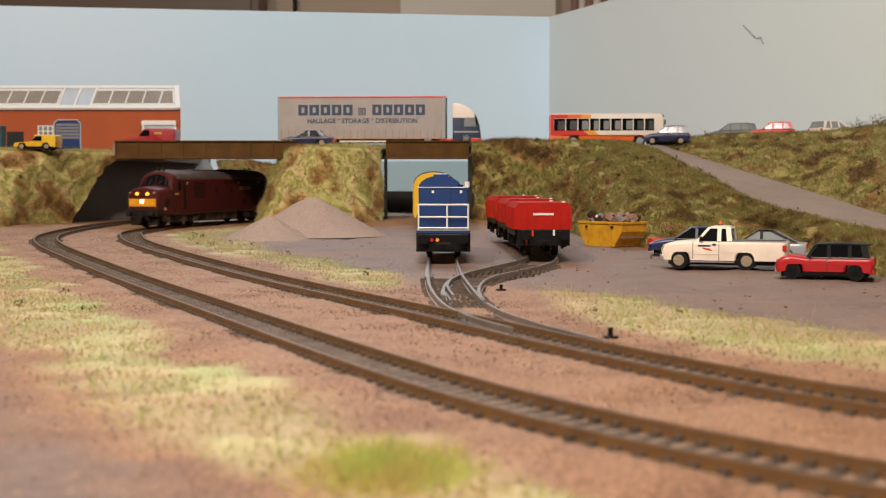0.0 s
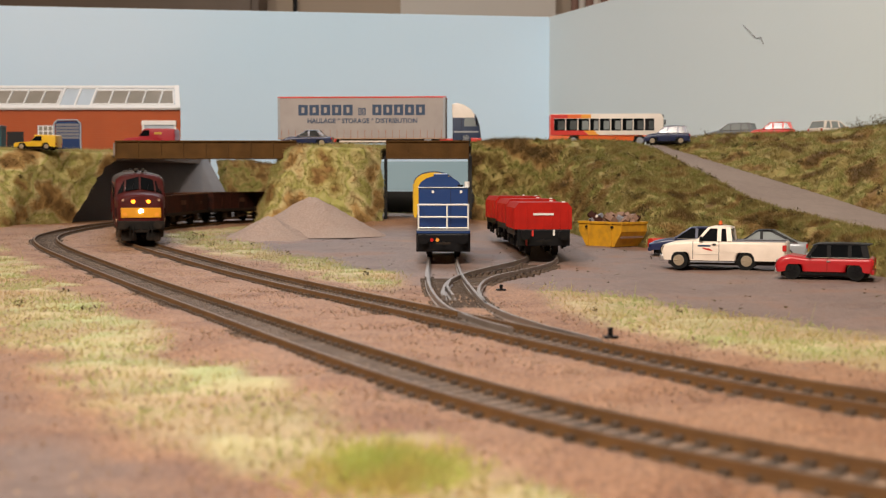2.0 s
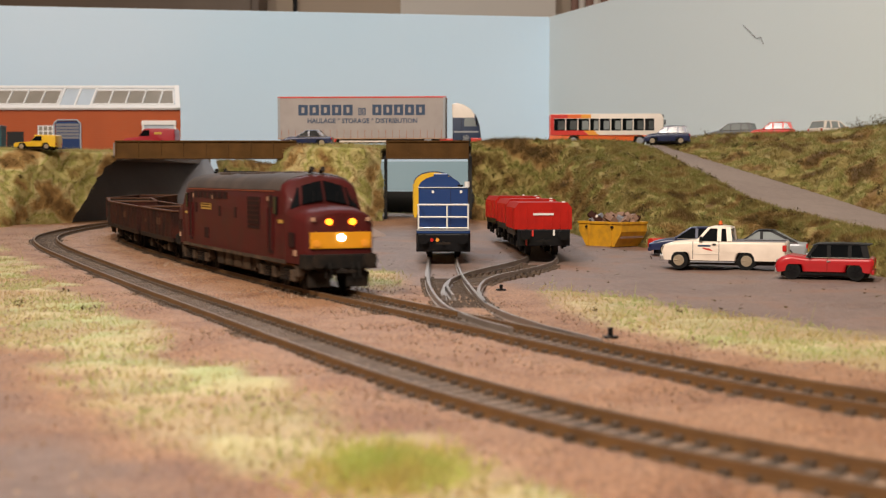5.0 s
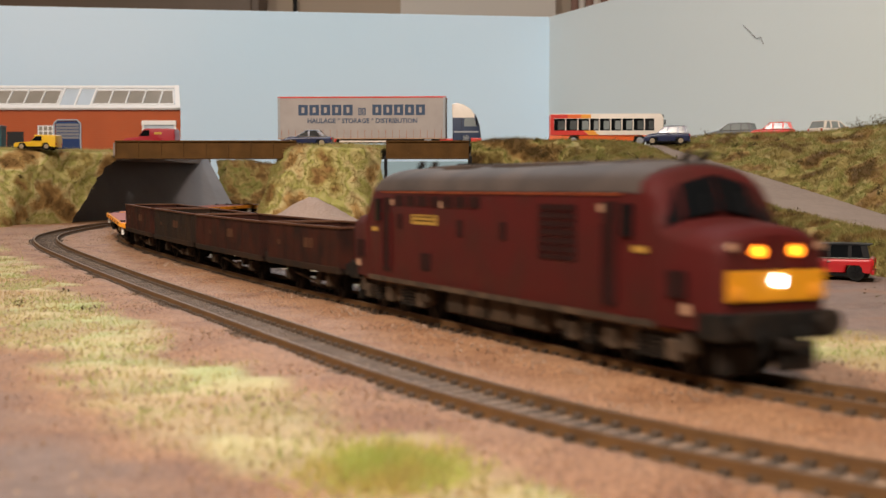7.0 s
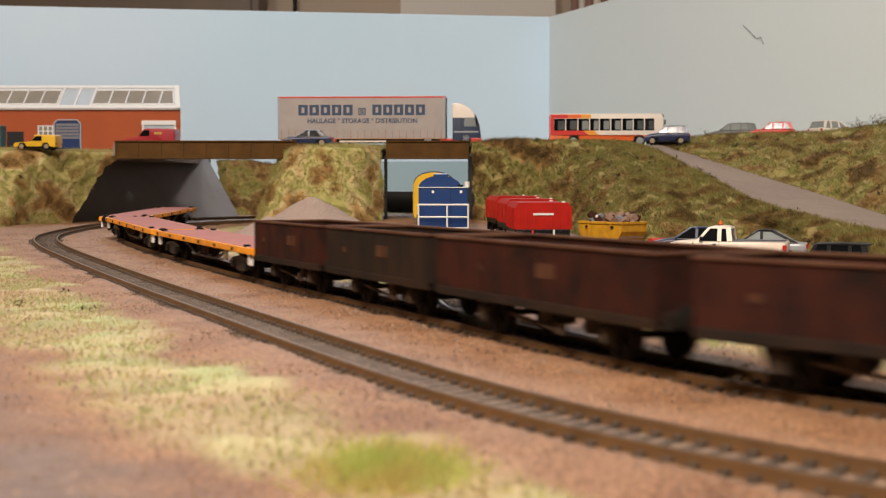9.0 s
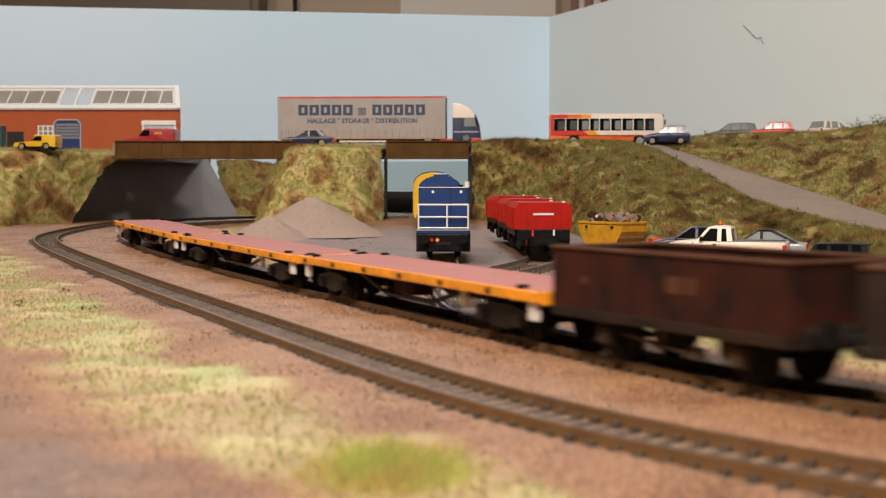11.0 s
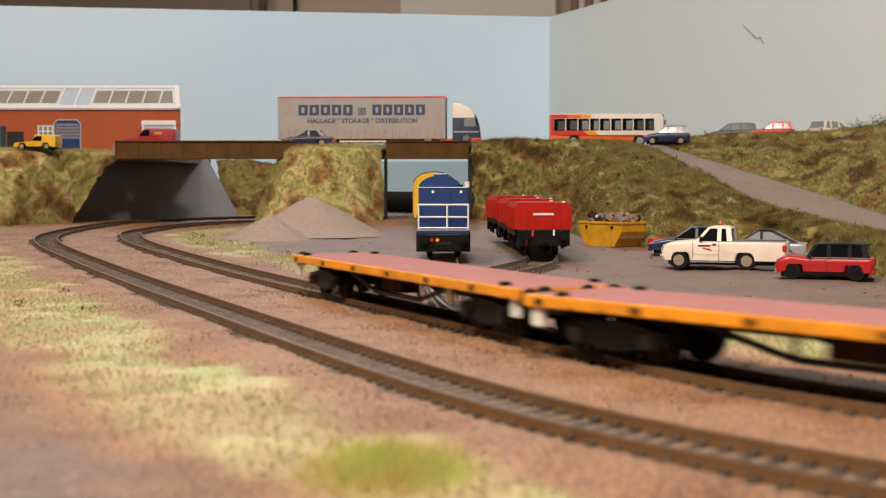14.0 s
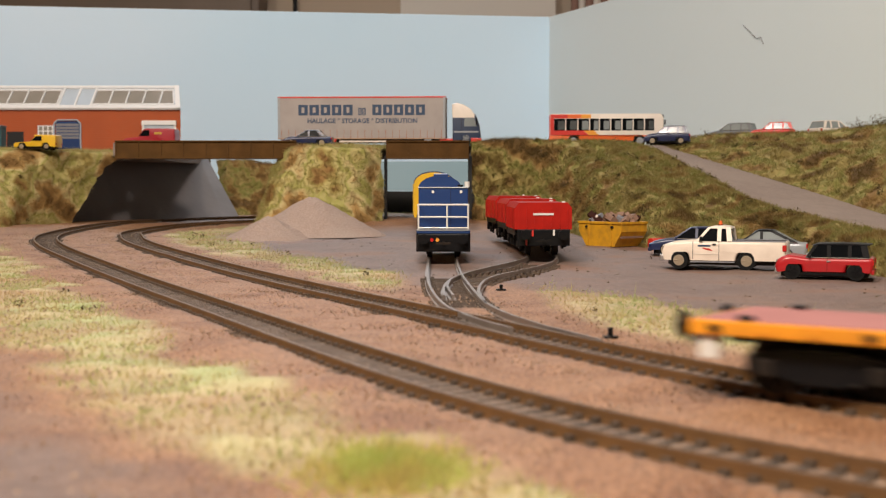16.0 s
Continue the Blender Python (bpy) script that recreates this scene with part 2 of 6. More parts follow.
def zones(x, y):
    """How much grass and how much yard surface lies at places of the plan."""
    wob = (value_noise(x, y, 28, 1) - 0.5) * 0.022 + (value_noise(x, y, 90, 2) - 0.5) * 0.012
    a, b = LINE_A.side(x, y), LINE_B.side(x, y)
    fore = step(-0.084, -0.066, a + wob) * (1 - step(-0.046, -0.032, a + wob)) * (1 - step(0.9, 1.05, y)) * (1 - step(0.05, 0.12, x))
    far = step(0.030, 0.042, b + wob) * (1 - step(0.060, 0.088, b + wob)) * (1 - step(-0.03, -0.015, x)) * step(0.55, 0.62, y)
    near = step(0.045, 0.058, b + wob) * (1 - step(0.09, 0.118, b + wob)) * step(0.038, 0.055, x) * (1 - step(0.6, 0.63, y))
    yard = step(0.060, 0.075, b + wob) * step(-0.22, -0.14, x) * (1 - step(1.05, 1.15, y))
    yard *= np.where(x > 0.02, step(0.09, 0.12, b + wob), 1)
    yard = np.maximum(yard, (1 - step(-0.108, -0.080, a + wob)) * (1 - step(0.7, 0.9, y)))
    patch = step(0.45, 0.75, value_noise(x, y, 40, 3) * 0.6 + value_noise(x, y, 130, 4) * 0.4)
    return np.clip(np.maximum(fore, np.maximum(far, near)) * (0.6 + 0.6 * patch), 0, 1), yard


def ground():
    xs = np.unique(np.round(np.concatenate([np.linspace(-1.6, -0.6, 20), np.arange(-0.6, 0.45, 0.0032), np.linspace(0.46, 1.8, 24)]), 4))
    ys = np.unique(np.round(np.concatenate([np.linspace(-0.3, 0.1, 12), np.arange(0.1, 0.7, 0.0028), np.arange(0.7, 1.3, 0.005), np.linspace(1.31, 2.3, 30)]), 4))
    X, Y = np.meshgrid(xs, ys)
    Z = ground_z(X, Y) + (value_noise(X, Y, 60, 5) - 0.5) * 0.0016 + (value_noise(X, Y, 240, 6) - 0.5) * 0.0007
    da, db = np.abs(LINE_A.side(X, Y)), np.abs(LINE_B.side(X, Y))
    near = np.minimum(da, db)
    Z += 0.0012 * (1 - step(0.020, 0.045, near)) - 0.0003
    between = 1 - step(0.0098, 0.0118, near)
    Z = Z * (1 - between) + (rise(Y) - 0.00268) * between
    grass, yard = zones(X, Y)
    Z += 0.0012 * grass
    Z = np.where(yard > 0.5, Z - (value_noise(X, Y, 240, 6) - 0.5) * 0.0005, Z)
    ny, nx = X.shape
    i = (np.arange(ny - 1)[:, None] * nx + np.arange(nx - 1)[None, :]).ravel()
    faces = np.stack([i, i + 1, i + nx + 1, i + nx], 1)
    me = bpy.data.meshes.new("ground")
    me.from_pydata(np.stack([X, Y, Z], -1).reshape(-1, 3), [], faces)
    bed = (1 - step(0.0105, 0.0128, near)) * step(0.0, 0.02, 1.40 - Y)
    for name, v in (("grass", grass), ("yard", yard), ("bed", bed)):
        at = me.attributes.new(name, "FLOAT", "POINT")
        at.data.foreach_set("value", v.ravel().astype(np.float32))
    me.shade_smooth()
    me.materials.append(M["ground"])
    return tagged(new("ground", me), "brown ballast, dusty yard and dry grass on the baseboard", "ground", kind="structure")


ground()


# ---------------------------------------------------------------- hall and backdrop
def wall(name, a, b, z0, z1, thick, material, label):
    a, b = Vector((*a, 0)), Vector((*b, 0))
    d = (b - a).normalized()
    n = Vector((-d.y, d.x, 0)) * thick
    bm = bmesh.new()
    lo = [a, b, b + n, a + n]
    loft(bm, [[p + Vector((0, 0, z)) for p in lo] for z in (z0, z1)])
    return tagged(part(name, bm, material), label, "wall", kind="structure")


wall("backdrop_back", (-1.30, 1.7293), (0.162, 1.950), -0.02, 0.3033, 0.012, "sky_paint", "backdrop board painted pale sky blue")
wall("backdrop_side", (0.162, 1.950), (0.62, 0.8207), 0.074, 0.3033, 0.012, "grey_paint", "backdrop board painted pale grey blue")
for nm, a, b in (("wall_north", (-3.2, 3.6), (3.2, 3.6)), ("wall_east", (3.2, 3.6), (3.2, -3.0)), ("wall_south", (3.2, -3.0), (-3.2, -3.0)), ("wall_west", (-3.2, -3.0), (-3.2, 3.6))):
    wall(nm, a, b, -1.0, 2.4, 0.1, "hall_wall", "plain warm beige wall of the hall")
tagged(part("floor", bx(-3.3, 3.3, -3.1, 3.7, -1.1, -1.0), "hall_floor"), "dark wooden floor of the hall", "floor", kind="structure")
tagged(part("ceiling", bx(-3.3, 3.3, -3.1, 3.7, 2.4, 2.5), "hall_white"), "white ceiling of the hall", "ceiling", kind="structure")
tagged(part("baseboard", bx(-1.6, 1.8, -0.3, 2.3, -0.05, -0.008), "timber"), "timber board that carries the model railway", "board", kind="structure")
tagged(part("hall_panel", bx(-0.117, 0.309, 3.50, 3.585, 0.2, 1.6, 0.004), "hall_white"), "white painted panel on the wall of the hall", "wall panel", kind="structure")


# ---------------------------------------------------------------- banks, deck and bridges
def bank(name, lines, label, seed, nu=150, nv=44, rough=0.0042):
    """A grassy slope through lines from its toe to its back edge, lumpy and uneven."""
    rows = [spline(l, 8) for l in lines]
    u = np.linspace(0, 1, nu)
    grid = []
    for r in rows:
        k = np.linspace(0, 1, len(r))
        grid.append(np.stack([np.interp(u, k, r[:, i]) for i in range(3)], 1))
    grid = np.array(grid)
    v = np.linspace(0, 1, nv)
    k = np.linspace(0, 1, len(lines))
    P = np.array([[[np.interp(t, k, grid[:, j, i]) for i in range(3)] for j in range(nu)] for t in v])
    flat = P.reshape(-1, 3)
    for n, q in enumerate(flat):
        w = Vector(q)
        edge = min(1.0, (n // nu) / 5.0) * (0.45 if (n // nu) > nv * 0.6 else 1.0)
        d = noise.noise_vector(w * 45 + Vector((seed, 0, 0))) * rough + noise.noise_vector(w * 110 + Vector((0, seed, 0))) * rough * 0.5
        q += np.array(d) * edge
    i = (np.arange(nv - 1)[:, None] * nu + np.arange(nu - 1)[None, :]).ravel()
    faces = np.stack([i, i + 1, i + nu + 1, i + nu], 1)
    me = bpy.data.meshes.new(name)
    me.from_pydata(flat, [], faces)
    me.shade_smooth()
    me.materials.append(M["foliage"])
    return tagged(new(name, me), label, "embankment", kind="structure")


def with_z(pts):
    return [(x, y, float(ground_z(x, y)) - 0.002) for x, y in pts]


BANKS = []
BANKS.append(bank("bank_left", [
    with_z([(-0.62, 1.02), (-0.50, 1.12), (-0.42, 1.19), (-0.415, 1.235), (-0.402, 1.275), (-0.384, 1.31)]),
    [(-0.66, 1.06, 0.045), (-0.53, 1.155, 0.045), (-0.435, 1.225, 0.045), (-0.412, 1.265, 0.045), (-0.391, 1.30, 0.045), (-0.368, 1.33, 0.045)],
    [(-0.70, 1.09, 0.082), (-0.54, 1.185, 0.082), (-0.44, 1.26, 0.081), (-0.40, 1.295, 0.081), (-0.37, 1.325, 0.081), (-0.342, 1.35, 0.081)],
    [(-0.74, 1.16, 0.083), (-0.56, 1.26, 0.083), (-0.46, 1.36, 0.083), (-0.42, 1.40, 0.083), (-0.39, 1.42, 0.083), (-0.36, 1.43, 0.083)]],
    "grassy embankment beside the bridge, dry green and yellow", 3))
BANKS.append(bank("bank_middle", [
    with_z([(-0.095, 1.44), (-0.168, 1.26), (-0.170, 1.15), (-0.12, 1.142), (-0.080, 1.15), (-0.056, 1.18)]),
    [(-0.090, 1.44, 0.045), (-0.160, 1.26, 0.045), (-0.154, 1.168, 0.050), (-0.115, 1.160, 0.052), (-0.080, 1.168, 0.05), (-0.057, 1.192, 0.05)],
    [(-0.085, 1.44, 0.070), (-0.150, 1.25, 0.076), (-0.139, 1.182, 0.0800), (-0.105, 1.178, 0.0812), (-0.078, 1.182, 0.0815), (-0.059, 1.198, 0.0805)],
    [(-0.08, 1.45, 0.0735), (-0.125, 1.30, 0.0845), (-0.12, 1.30, 0.0845), (-0.10, 1.29, 0.0845), (-0.075, 1.29, 0.0845), (-0.055, 1.29, 0.084)]],
    "grassy mound between the two bridges", 8))
BANKS.append(bank("bank_right", [
    with_z([(0.027, 1.20), (0.060, 1.17), (0.104, 1.08), (0.144, 0.909), (0.19, 0.90), (0.222, 0.88), (0.222, 0.76), (0.226, 0.66), (0.215, 0.56), (0.22, 0.46)]),
    [(0.027, 1.215, 0.05), (0.065, 1.195, 0.052), (0.108, 1.13, 0.045), (0.150, 1.00, 0.036), (0.195, 0.955, 0.022), (0.232, 0.91, 0.015), (0.240, 0.80, 0.010), (0.243, 0.69, 0.008), (0.24, 0.58, 0.007), (0.25, 0.46, 0.006)],
    [(0.028, 1.235, 0.0875), (0.063, 1.22, 0.0895), (0.115, 1.20, 0.0875), (0.159, 1.205, 0.0862), (0.188, 1.20, 0.082), (0.214, 1.08, 0.056), (0.236, 0.99, 0.0345), (0.257, 0.88, 0.0215), (0.265, 0.76, 0.015), (0.265, 0.62, 0.012)],
    [(0.028, 1.29, 0.0845), (0.063, 1.28, 0.0845), (0.115, 1.26, 0.0845), (0.165, 1.255, 0.0835), (0.20, 1.215, 0.079), (0.228, 1.09, 0.052), (0.250, 1.00, 0.0305), (0.272, 0.885, 0.0175), (0.280, 0.76, 0.011), (0.28, 0.62, 0.008)]],
    "long grassy embankment beside the ramp and the yard", 14, nu=300))
BANKS.append(bank("bank_upper", [
    [(0.212, 1.285, 0.0840), (0.270, 1.18, 0.0595), (0.319, 1.08, 0.0365), (0.341, 0.98, 0.021), (0.350, 0.86, 0.0095), (0.35, 0.74, 0.004)],
    [(0.215, 1.30, 0.088), (0.285, 1.225, 0.082), (0.345, 1.14, 0.072), (0.375, 1.06, 0.064), (0.39, 0.94, 0.060), (0.40, 0.80, 0.055)],
    [(0.222, 1.325, 0.0895), (0.272, 1.30, 0.0965), (0.365, 1.24, 0.0985), (0.412, 1.17, 0.1025), (0.44, 1.05, 0.1005), (0.46, 0.90, 0.10)],
    [(0.23, 1.37, 0.088), (0.285, 1.36, 0.0905), (0.385, 1.31, 0.0925), (0.44, 1.24, 0.094), (0.49, 1.10, 0.095), (0.52, 0.94, 0.095)]],
    "grassy embankment above the ramp with scrub", 21, nu=220))
BANKS.append(bank("bank_behind", [
    [(-0.29, 1.66, 0.004), (-0.24, 1.69, 0.004), (-0.16, 1.70, 0.004)],
    [(-0.30, 1.71, 0.045), (-0.24, 1.73, 0.045), (-0.15, 1.73, 0.045)],
    [(-0.31, 1.74, 0.080), (-0.25, 1.75, 0.078), (-0.15, 1.75, 0.055)],
    [(-0.31, 1.79, 0.080), (-0.25, 1.79, 0.075), (-0.15, 1.79, 0.05)]],
    "brown scrubby bank beyond the bridge", 33, nu=70))


def slab(name, outline, z0, z1, material, label, category):
    bm = bmesh.new()
    loft(bm, [[(x, y, z) for x, y in outline] for z in (z0, z1)])
    return tagged(part(name, bm, material), label, category, kind="structure")


# the upper road: one deck from the factory to the car park
slab("upper_road", [(-0.345, 1.36), (-0.312, 1.205), (-0.138, 1.205), (-0.138, 1.285), (-0.0535, 1.285), (-0.0535, 1.205), (0.0245, 1.205), (0.0245, 1.275), (0.19, 1.262), (0.225, 1.33), (0.40, 1.34), (0.20, 1.84), (0.06, 1.84), (0.04, 1.36), (-0.31, 1.36), (-0.31, 1.42), (-0.345, 1.42)],
     0.074, 0.0860, "road", "grey brown upper road across the bridges", "road")
slab("car_park", [(0.255, 1.34), (0.37, 1.28), (0.445, 1.22), (0.50, 1.08), (0.505, 1.095), (0.27, 1.66)], 0.0865, 0.0915, "road", "raised car park above the embankment", "road")
bm = bmesh.new()
low = spline([(0.186, 1.24, 0.0855), (0.220, 1.10, 0.0545), (0.243, 1.00, 0.0325), (0.264, 0.88, 0.0195), (0.272, 0.76, 0.0130), (0.27, 0.62, 0.009)], 10)
upp = spline([(0.230, 1.30, 0.0868), (0.280, 1.18, 0.0600), (0.328, 1.08, 0.0372), (0.350, 0.98, 0.0217), (0.360, 0.86, 0.0103), (0.36, 0.72, 0.006)], 10)
loft(bm, [[tuple(a), tuple(a + (b - a) * 0.33), tuple(a + (b - a) * 0.66), tuple(b)] for a, b in zip(low, upp)], closed=False, caps=False)
tagged(part("ramp_road", bm, "ramp", smooth=True), "dusty brown ramp road down to the yard", "road", kind="structure")

# abutments and wing walls
bm = bmesh.new()
foot = spline([(-0.400, 1.36, 0.003), (-0.372, 1.42, 0.003), (-0.318, 1.49, 0.003), (-0.246, 1.55, 0.003)], 8)
head = spline([(-0.392, 1.40, 0.084), (-0.375, 1.46, 0.084), (-0.337, 1.56, 0.084), (-0.308, 1.66, 0.084)], 8)
loft(bm, [[tuple(a), tuple(b), (b[0] - 0.03, b[1] + 0.01, b[2]), (a[0] - 0.05, a[1] + 0.03, a[2])] for a, b in zip(foot, head)])
tagged(part("abutment", bm, "abutment", smooth=True), "sloping dark grey abutment wall under the bridge", "wall", kind="structure")
# Near-black instead of abutment grey: shade under the bridge is put into colour.
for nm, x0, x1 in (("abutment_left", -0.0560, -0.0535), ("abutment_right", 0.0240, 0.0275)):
    tagged(part(nm, bx(x0, x1, 1.212, 1.225, 0.004, 0.0738), "black_card"), "abutment wall of the siding bridge, shaded by near-black colour", "wall", kind="structure")
# Added board standing in for the far backdrop seen through the siding bridge.
tagged(part("scenic_board", bx(-0.078, 0.10, 1.47, 1.478, 0.040, 0.0738), "deep_sky"), "added board in shaded sky blue, standing in for the backdrop", "board", kind="structure")
# Added near-black sheet below the blue board, hiding the track loop.
tagged(part("black_board", bx(-0.078, 0.10, 1.462, 1.478, 0.006, 0.0395), "black_card"), "black sheet closing the gap behind the siding", "board", kind="structure")


def bridge(name, x0, x1, y, ribs, label):
    b = thing(name, ((x0 + x1) / 2, y, 0.0), 0, label, "bridge")
    w = (x1 - x0) / 2
    part("web", bx(-w, w, 0.0, 0.002, 0.0722, 0.0868), "girder", b)
    part("top_flange", bx(-w, w, -0.0018, 0.004, 0.0868, 0.0880, 0.0002), "girder", b)
    part("bottom_flange", bx(-w, w, -0.0018, 0.004, 0.0710, 0.0722, 0.0002), "girder", b)
    for i in range(ribs + 1):
        x = -w + 0.001 + (2 * w - 0.002) * i / ribs
        part("stiffener", bx(x - 0.0005, x + 0.0005, -0.0010, 0.0, 0.0722, 0.0868), "girder", b)
    return b


bridge("girder_bridge", -0.309, -0.138, 1.20, 8, "rusty brown plate girder bridge over the two tracks")
bridge("siding_bridge", -0.0535, 0.0245, 1.20, 4, "short rusty brown girder bridge over the siding")


# ---------------------------------------------------------------- track
def strip(bm, pts, half, z0, z1, dz=rise):
    """A rail's cross-section drawn along points of the plan."""
    pts = np.asarray(pts)
    d = np.gradient(pts, axis=0)
    d /= np.hypot(d[:, 0], d[:, 1])[:, None]
    n = np.stack([-d[:, 1], d[:, 0]], 1)
    rings = []
    for p, q in zip(pts, n):
        h = float(dz(p[1]))
        a, b = p + q * half, p - q * half
        rings.append([(*a, z0 + h), (*a, z1 + h), (*b, z1 + h), (*b, z0 + h)])
    loft(bm, rings)


def rail(pts, parent, top="rail_top", name="rail"):
    bm = bmesh.new()
    strip(bm, pts, 0.0006, -0.0023, -0.0002)
    strip(bm, pts, 0.0013, -0.0026, -0.0021)
    r = part(name, bm, "rail" if top == "rail_top" else "steel_rail", parent)
    bm = bmesh.new()
    strip(bm, pts, 0.00048, -0.0002, 0.0)
    part("railhead", bm, top, r, "worn bright running surface")
    return r


def sleeper_mesh():
    bm = bmesh.new()
    box(bm, -0.00125, 0.00125, -0.0128, 0.0128, -0.0040, -0.0025)
    for s in (-1, 1):
        for o in (-0.0016, 0.0016):
            c = s * 0.00825 + o
            box(bm, -0.0010, 0.0010, c - 0.0007, c + 0.0007, -0.0025, -0.0016)
    me = bpy.data.meshes.new("sleeper")
    bm.to_mesh(me)
    bm.free()
    me.materials.append(M["sleeper"])
    return me


SLEEPER = sleeper_mesh()


def track(name, path, s0, s1, label):
    t = thing(name, (0, 0, 0), 0, label, "track")
    t["kind"] = "structure"
    ss = np.arange(s0, s1, 0.012)
    mid = np.array([path.at(s) for s in ss])
    way = np.array([path.way(s) for s in ss])
    nrm = np.stack([-way[:, 1], way[:, 0]], 1)
    for k in (-1, 1):
        rail(mid + nrm * 0.0083 * k, t)
    return t


def sleepers(t, path, s0, s1, pitch=0.0057):
    rng = random.Random(len(t.name))
    for s in np.arange(s0, s1, pitch):
        p, w = path.at(s), path.way(s)
        m = pose(p[0], p[1], float(rise(p[1])), rng.uniform(-1, 1), 0, math.degrees(math.atan2(w[1], w[0])) + rng.uniform(-1.5, 1.5))
        ob = new("sleeper", SLEEPER)
        ob.parent, ob.matrix_basis = t, m


TRACK_A = track("track_near", LINE_A, 0.05, 3.2, "single track with rusty brown rails on dark sleepers")
TRACK_B = track("track_far", LINE_B, 0.05, 4.0, "running line with rusty rails leading under the bridge")
SIDING = thing("siding_turnout", (0, 0, 0), 0, "turnout and two sidings with grey steel rails", "track")
SIDING["kind"] = "structure"
S1_L = [(-0.0085, 1.30), (-0.0085, 1.0), (-0.0085, 0.80), (-0.0083, 0.698), (-0.0075, 0.621), (-0.0060, 0.570), (-0.0035, 0.525), (-0.001, 0.493), (0.003, 0.462), (0.012, 0.425), (0.0215, 0.398)]
S1_R = [(0.0085, 1.30), (0.0085, 1.0), (0.0083, 0.80), (0.0083, 0.72), (0.0095, 0.64), (0.0115, 0.586), (0.0135, 0.539), (0.0155, 0.498), (0.019, 0.465), (0.0235, 0.440), (0.031, 0.410), (0.038, 0.389), (0.046, 0.366)]
S2_L = [(0.0005, 0.516), (0.0002, 0.548), (0.0012, 0.580), (0.0050, 0.616), (0.0140, 0.656), (0.0270, 0.694), (0.0390, 0.727), (0.0500, 0.765), (0.0535, 0.81), (0.0545, 0.90), (0.0545, 1.10)]
S2_R = [(0.0165, 0.484), (0.0152, 0.530), (0.0168, 0.572), (0.0205, 0.605), (0.0275, 0.634), (0.0380, 0.660), (0.0500, 0.690), (0.0610, 0.722), (0.0685, 0.765), (0.0705, 0.81), (0.0710, 0.90), (0.0710, 1.10)]
for pts in (S1_L, S1_R, S2_L, S2_R):
    rail(spline(pts, 8), SIDING, "steel_rail")
rail(spline([(0.0035, 0.600), (0.0020, 0.575), (0.0028, 0.545), (0.0042, 0.52)], 6), SIDING, "steel_rail", "check_rail")

# ---------------------------------------------------------------- paints of the things
def paint(name, c, rough=0.35, coat=0.3, dirt=None, amount=0.15, scale=120, second=None, metal=0.0):
    d = tuple(v * 0.45 + 0.03 for v in c) if dirt is None else dirt
    M[name] = mat(name, c, rough, metal, second=second, scale=scale * 3, amount=0.8, dirt=d, dirt_amount=amount, dirt_scale=scale, coat=coat, bump=0.05, bump_scale=900)


paint("white_paint", (0.80, 0.69, 0.58), dirt=(0.42, 0.33, 0.25), amount=0.25)
paint("cream_paint", (0.78, 0.70, 0.62))
paint("red_paint", (0.40, 0.008, 0.012))
paint("delivery_red", (0.34, 0.010, 0.020))
paint("bright_red", (0.58, 0.03, 0.02), 0.4)
paint("wagon_red", (0.40, 0.014, 0.008), 0.5, 0.0, dirt=(0.20, 0.01, 0.008), amount=0.35)
paint("orange_paint", (0.75, 0.13, 0.02), 0.45)
paint("amber_paint", (0.80, 0.33, 0.03), 0.45)
paint("yellow_paint", (0.72, 0.43, 0.01), 0.45)
paint("skip_yellow", (0.60, 0.30, 0.01), 0.6, 0.0, dirt=(0.25, 0.12, 0.02), amount=0.55, scale=160)
paint("blue_paint", (0.008, 0.038, 0.150), 0.4, 0.15)
paint("cab_blue", (0.014, 0.03, 0.075), 0.4, 0.2)
paint("navy_paint", (0.012, 0.02, 0.07), 0.3)
paint("black_paint", (0.007, 0.007, 0.008), 0.4, 0.1, dirt=(0.014, 0.012, 0.011))
paint("silver_paint", (0.36, 0.38, 0.40), 0.35, metal=0.3)
paint("grey_car", (0.17, 0.18, 0.19), 0.35, metal=0.3)
paint("black_car", (0.05, 0.055, 0.065), 0.25, 0.5)
paint("curtain_grey", (0.36, 0.32, 0.30), 0.6, 0.0, amount=0.3, scale=60)
paint("maroon_paint", (0.068, 0.0090, 0.0085), 0.55, 0.05, dirt=(0.030, 0.016, 0.012), amount=0.45, scale=70)
paint("loco_roof", (0.058, 0.047, 0.043), 0.65, 0.0, dirt=(0.12, 0.090, 0.075), amount=0.7, scale=50)
paint("underframe", (0.011, 0.010, 0.009), 0.7, 0.0, dirt=(0.05, 0.033, 0.022), amount=0.55, scale=110)
paint("bogie_dirt", (0.050, 0.036, 0.026), 0.8, 0.0, dirt=(0.13, 0.085, 0.055), amount=0.8, scale=120)
paint("wagon_brown", (0.060, 0.014, 0.008), 0.75, 0.0, dirt=(0.010, 0.007, 0.006), amount=0.95, scale=75, second=(0.030, 0.012, 0.008))
paint("wagon_black", (0.018, 0.013, 0.010), 0.75, 0.0, dirt=(0.045, 0.022, 0.012), amount=0.7, scale=45)
paint("rust", (0.17, 0.06, 0.018), 0.8, 0.0, dirt=(0.10, 0.045, 0.02), amount=0.6, scale=90)
paint("wagon_inside", (0.022, 0.018, 0.016), 0.9, 0.0)
paint("flat_orange", (0.86, 0.33, 0.015), 0.5, 0.1, dirt=(0.22, 0.08, 0.02), amount=0.5, scale=60)
paint("deck_pink", (0.42, 0.19, 0.175), 0.8, 0.0, dirt=(0.34, 0.15, 0.14), amount=0.5, scale=60)
paint("gold", (0.55, 0.33, 0.06), 0.4, metal=0.3)
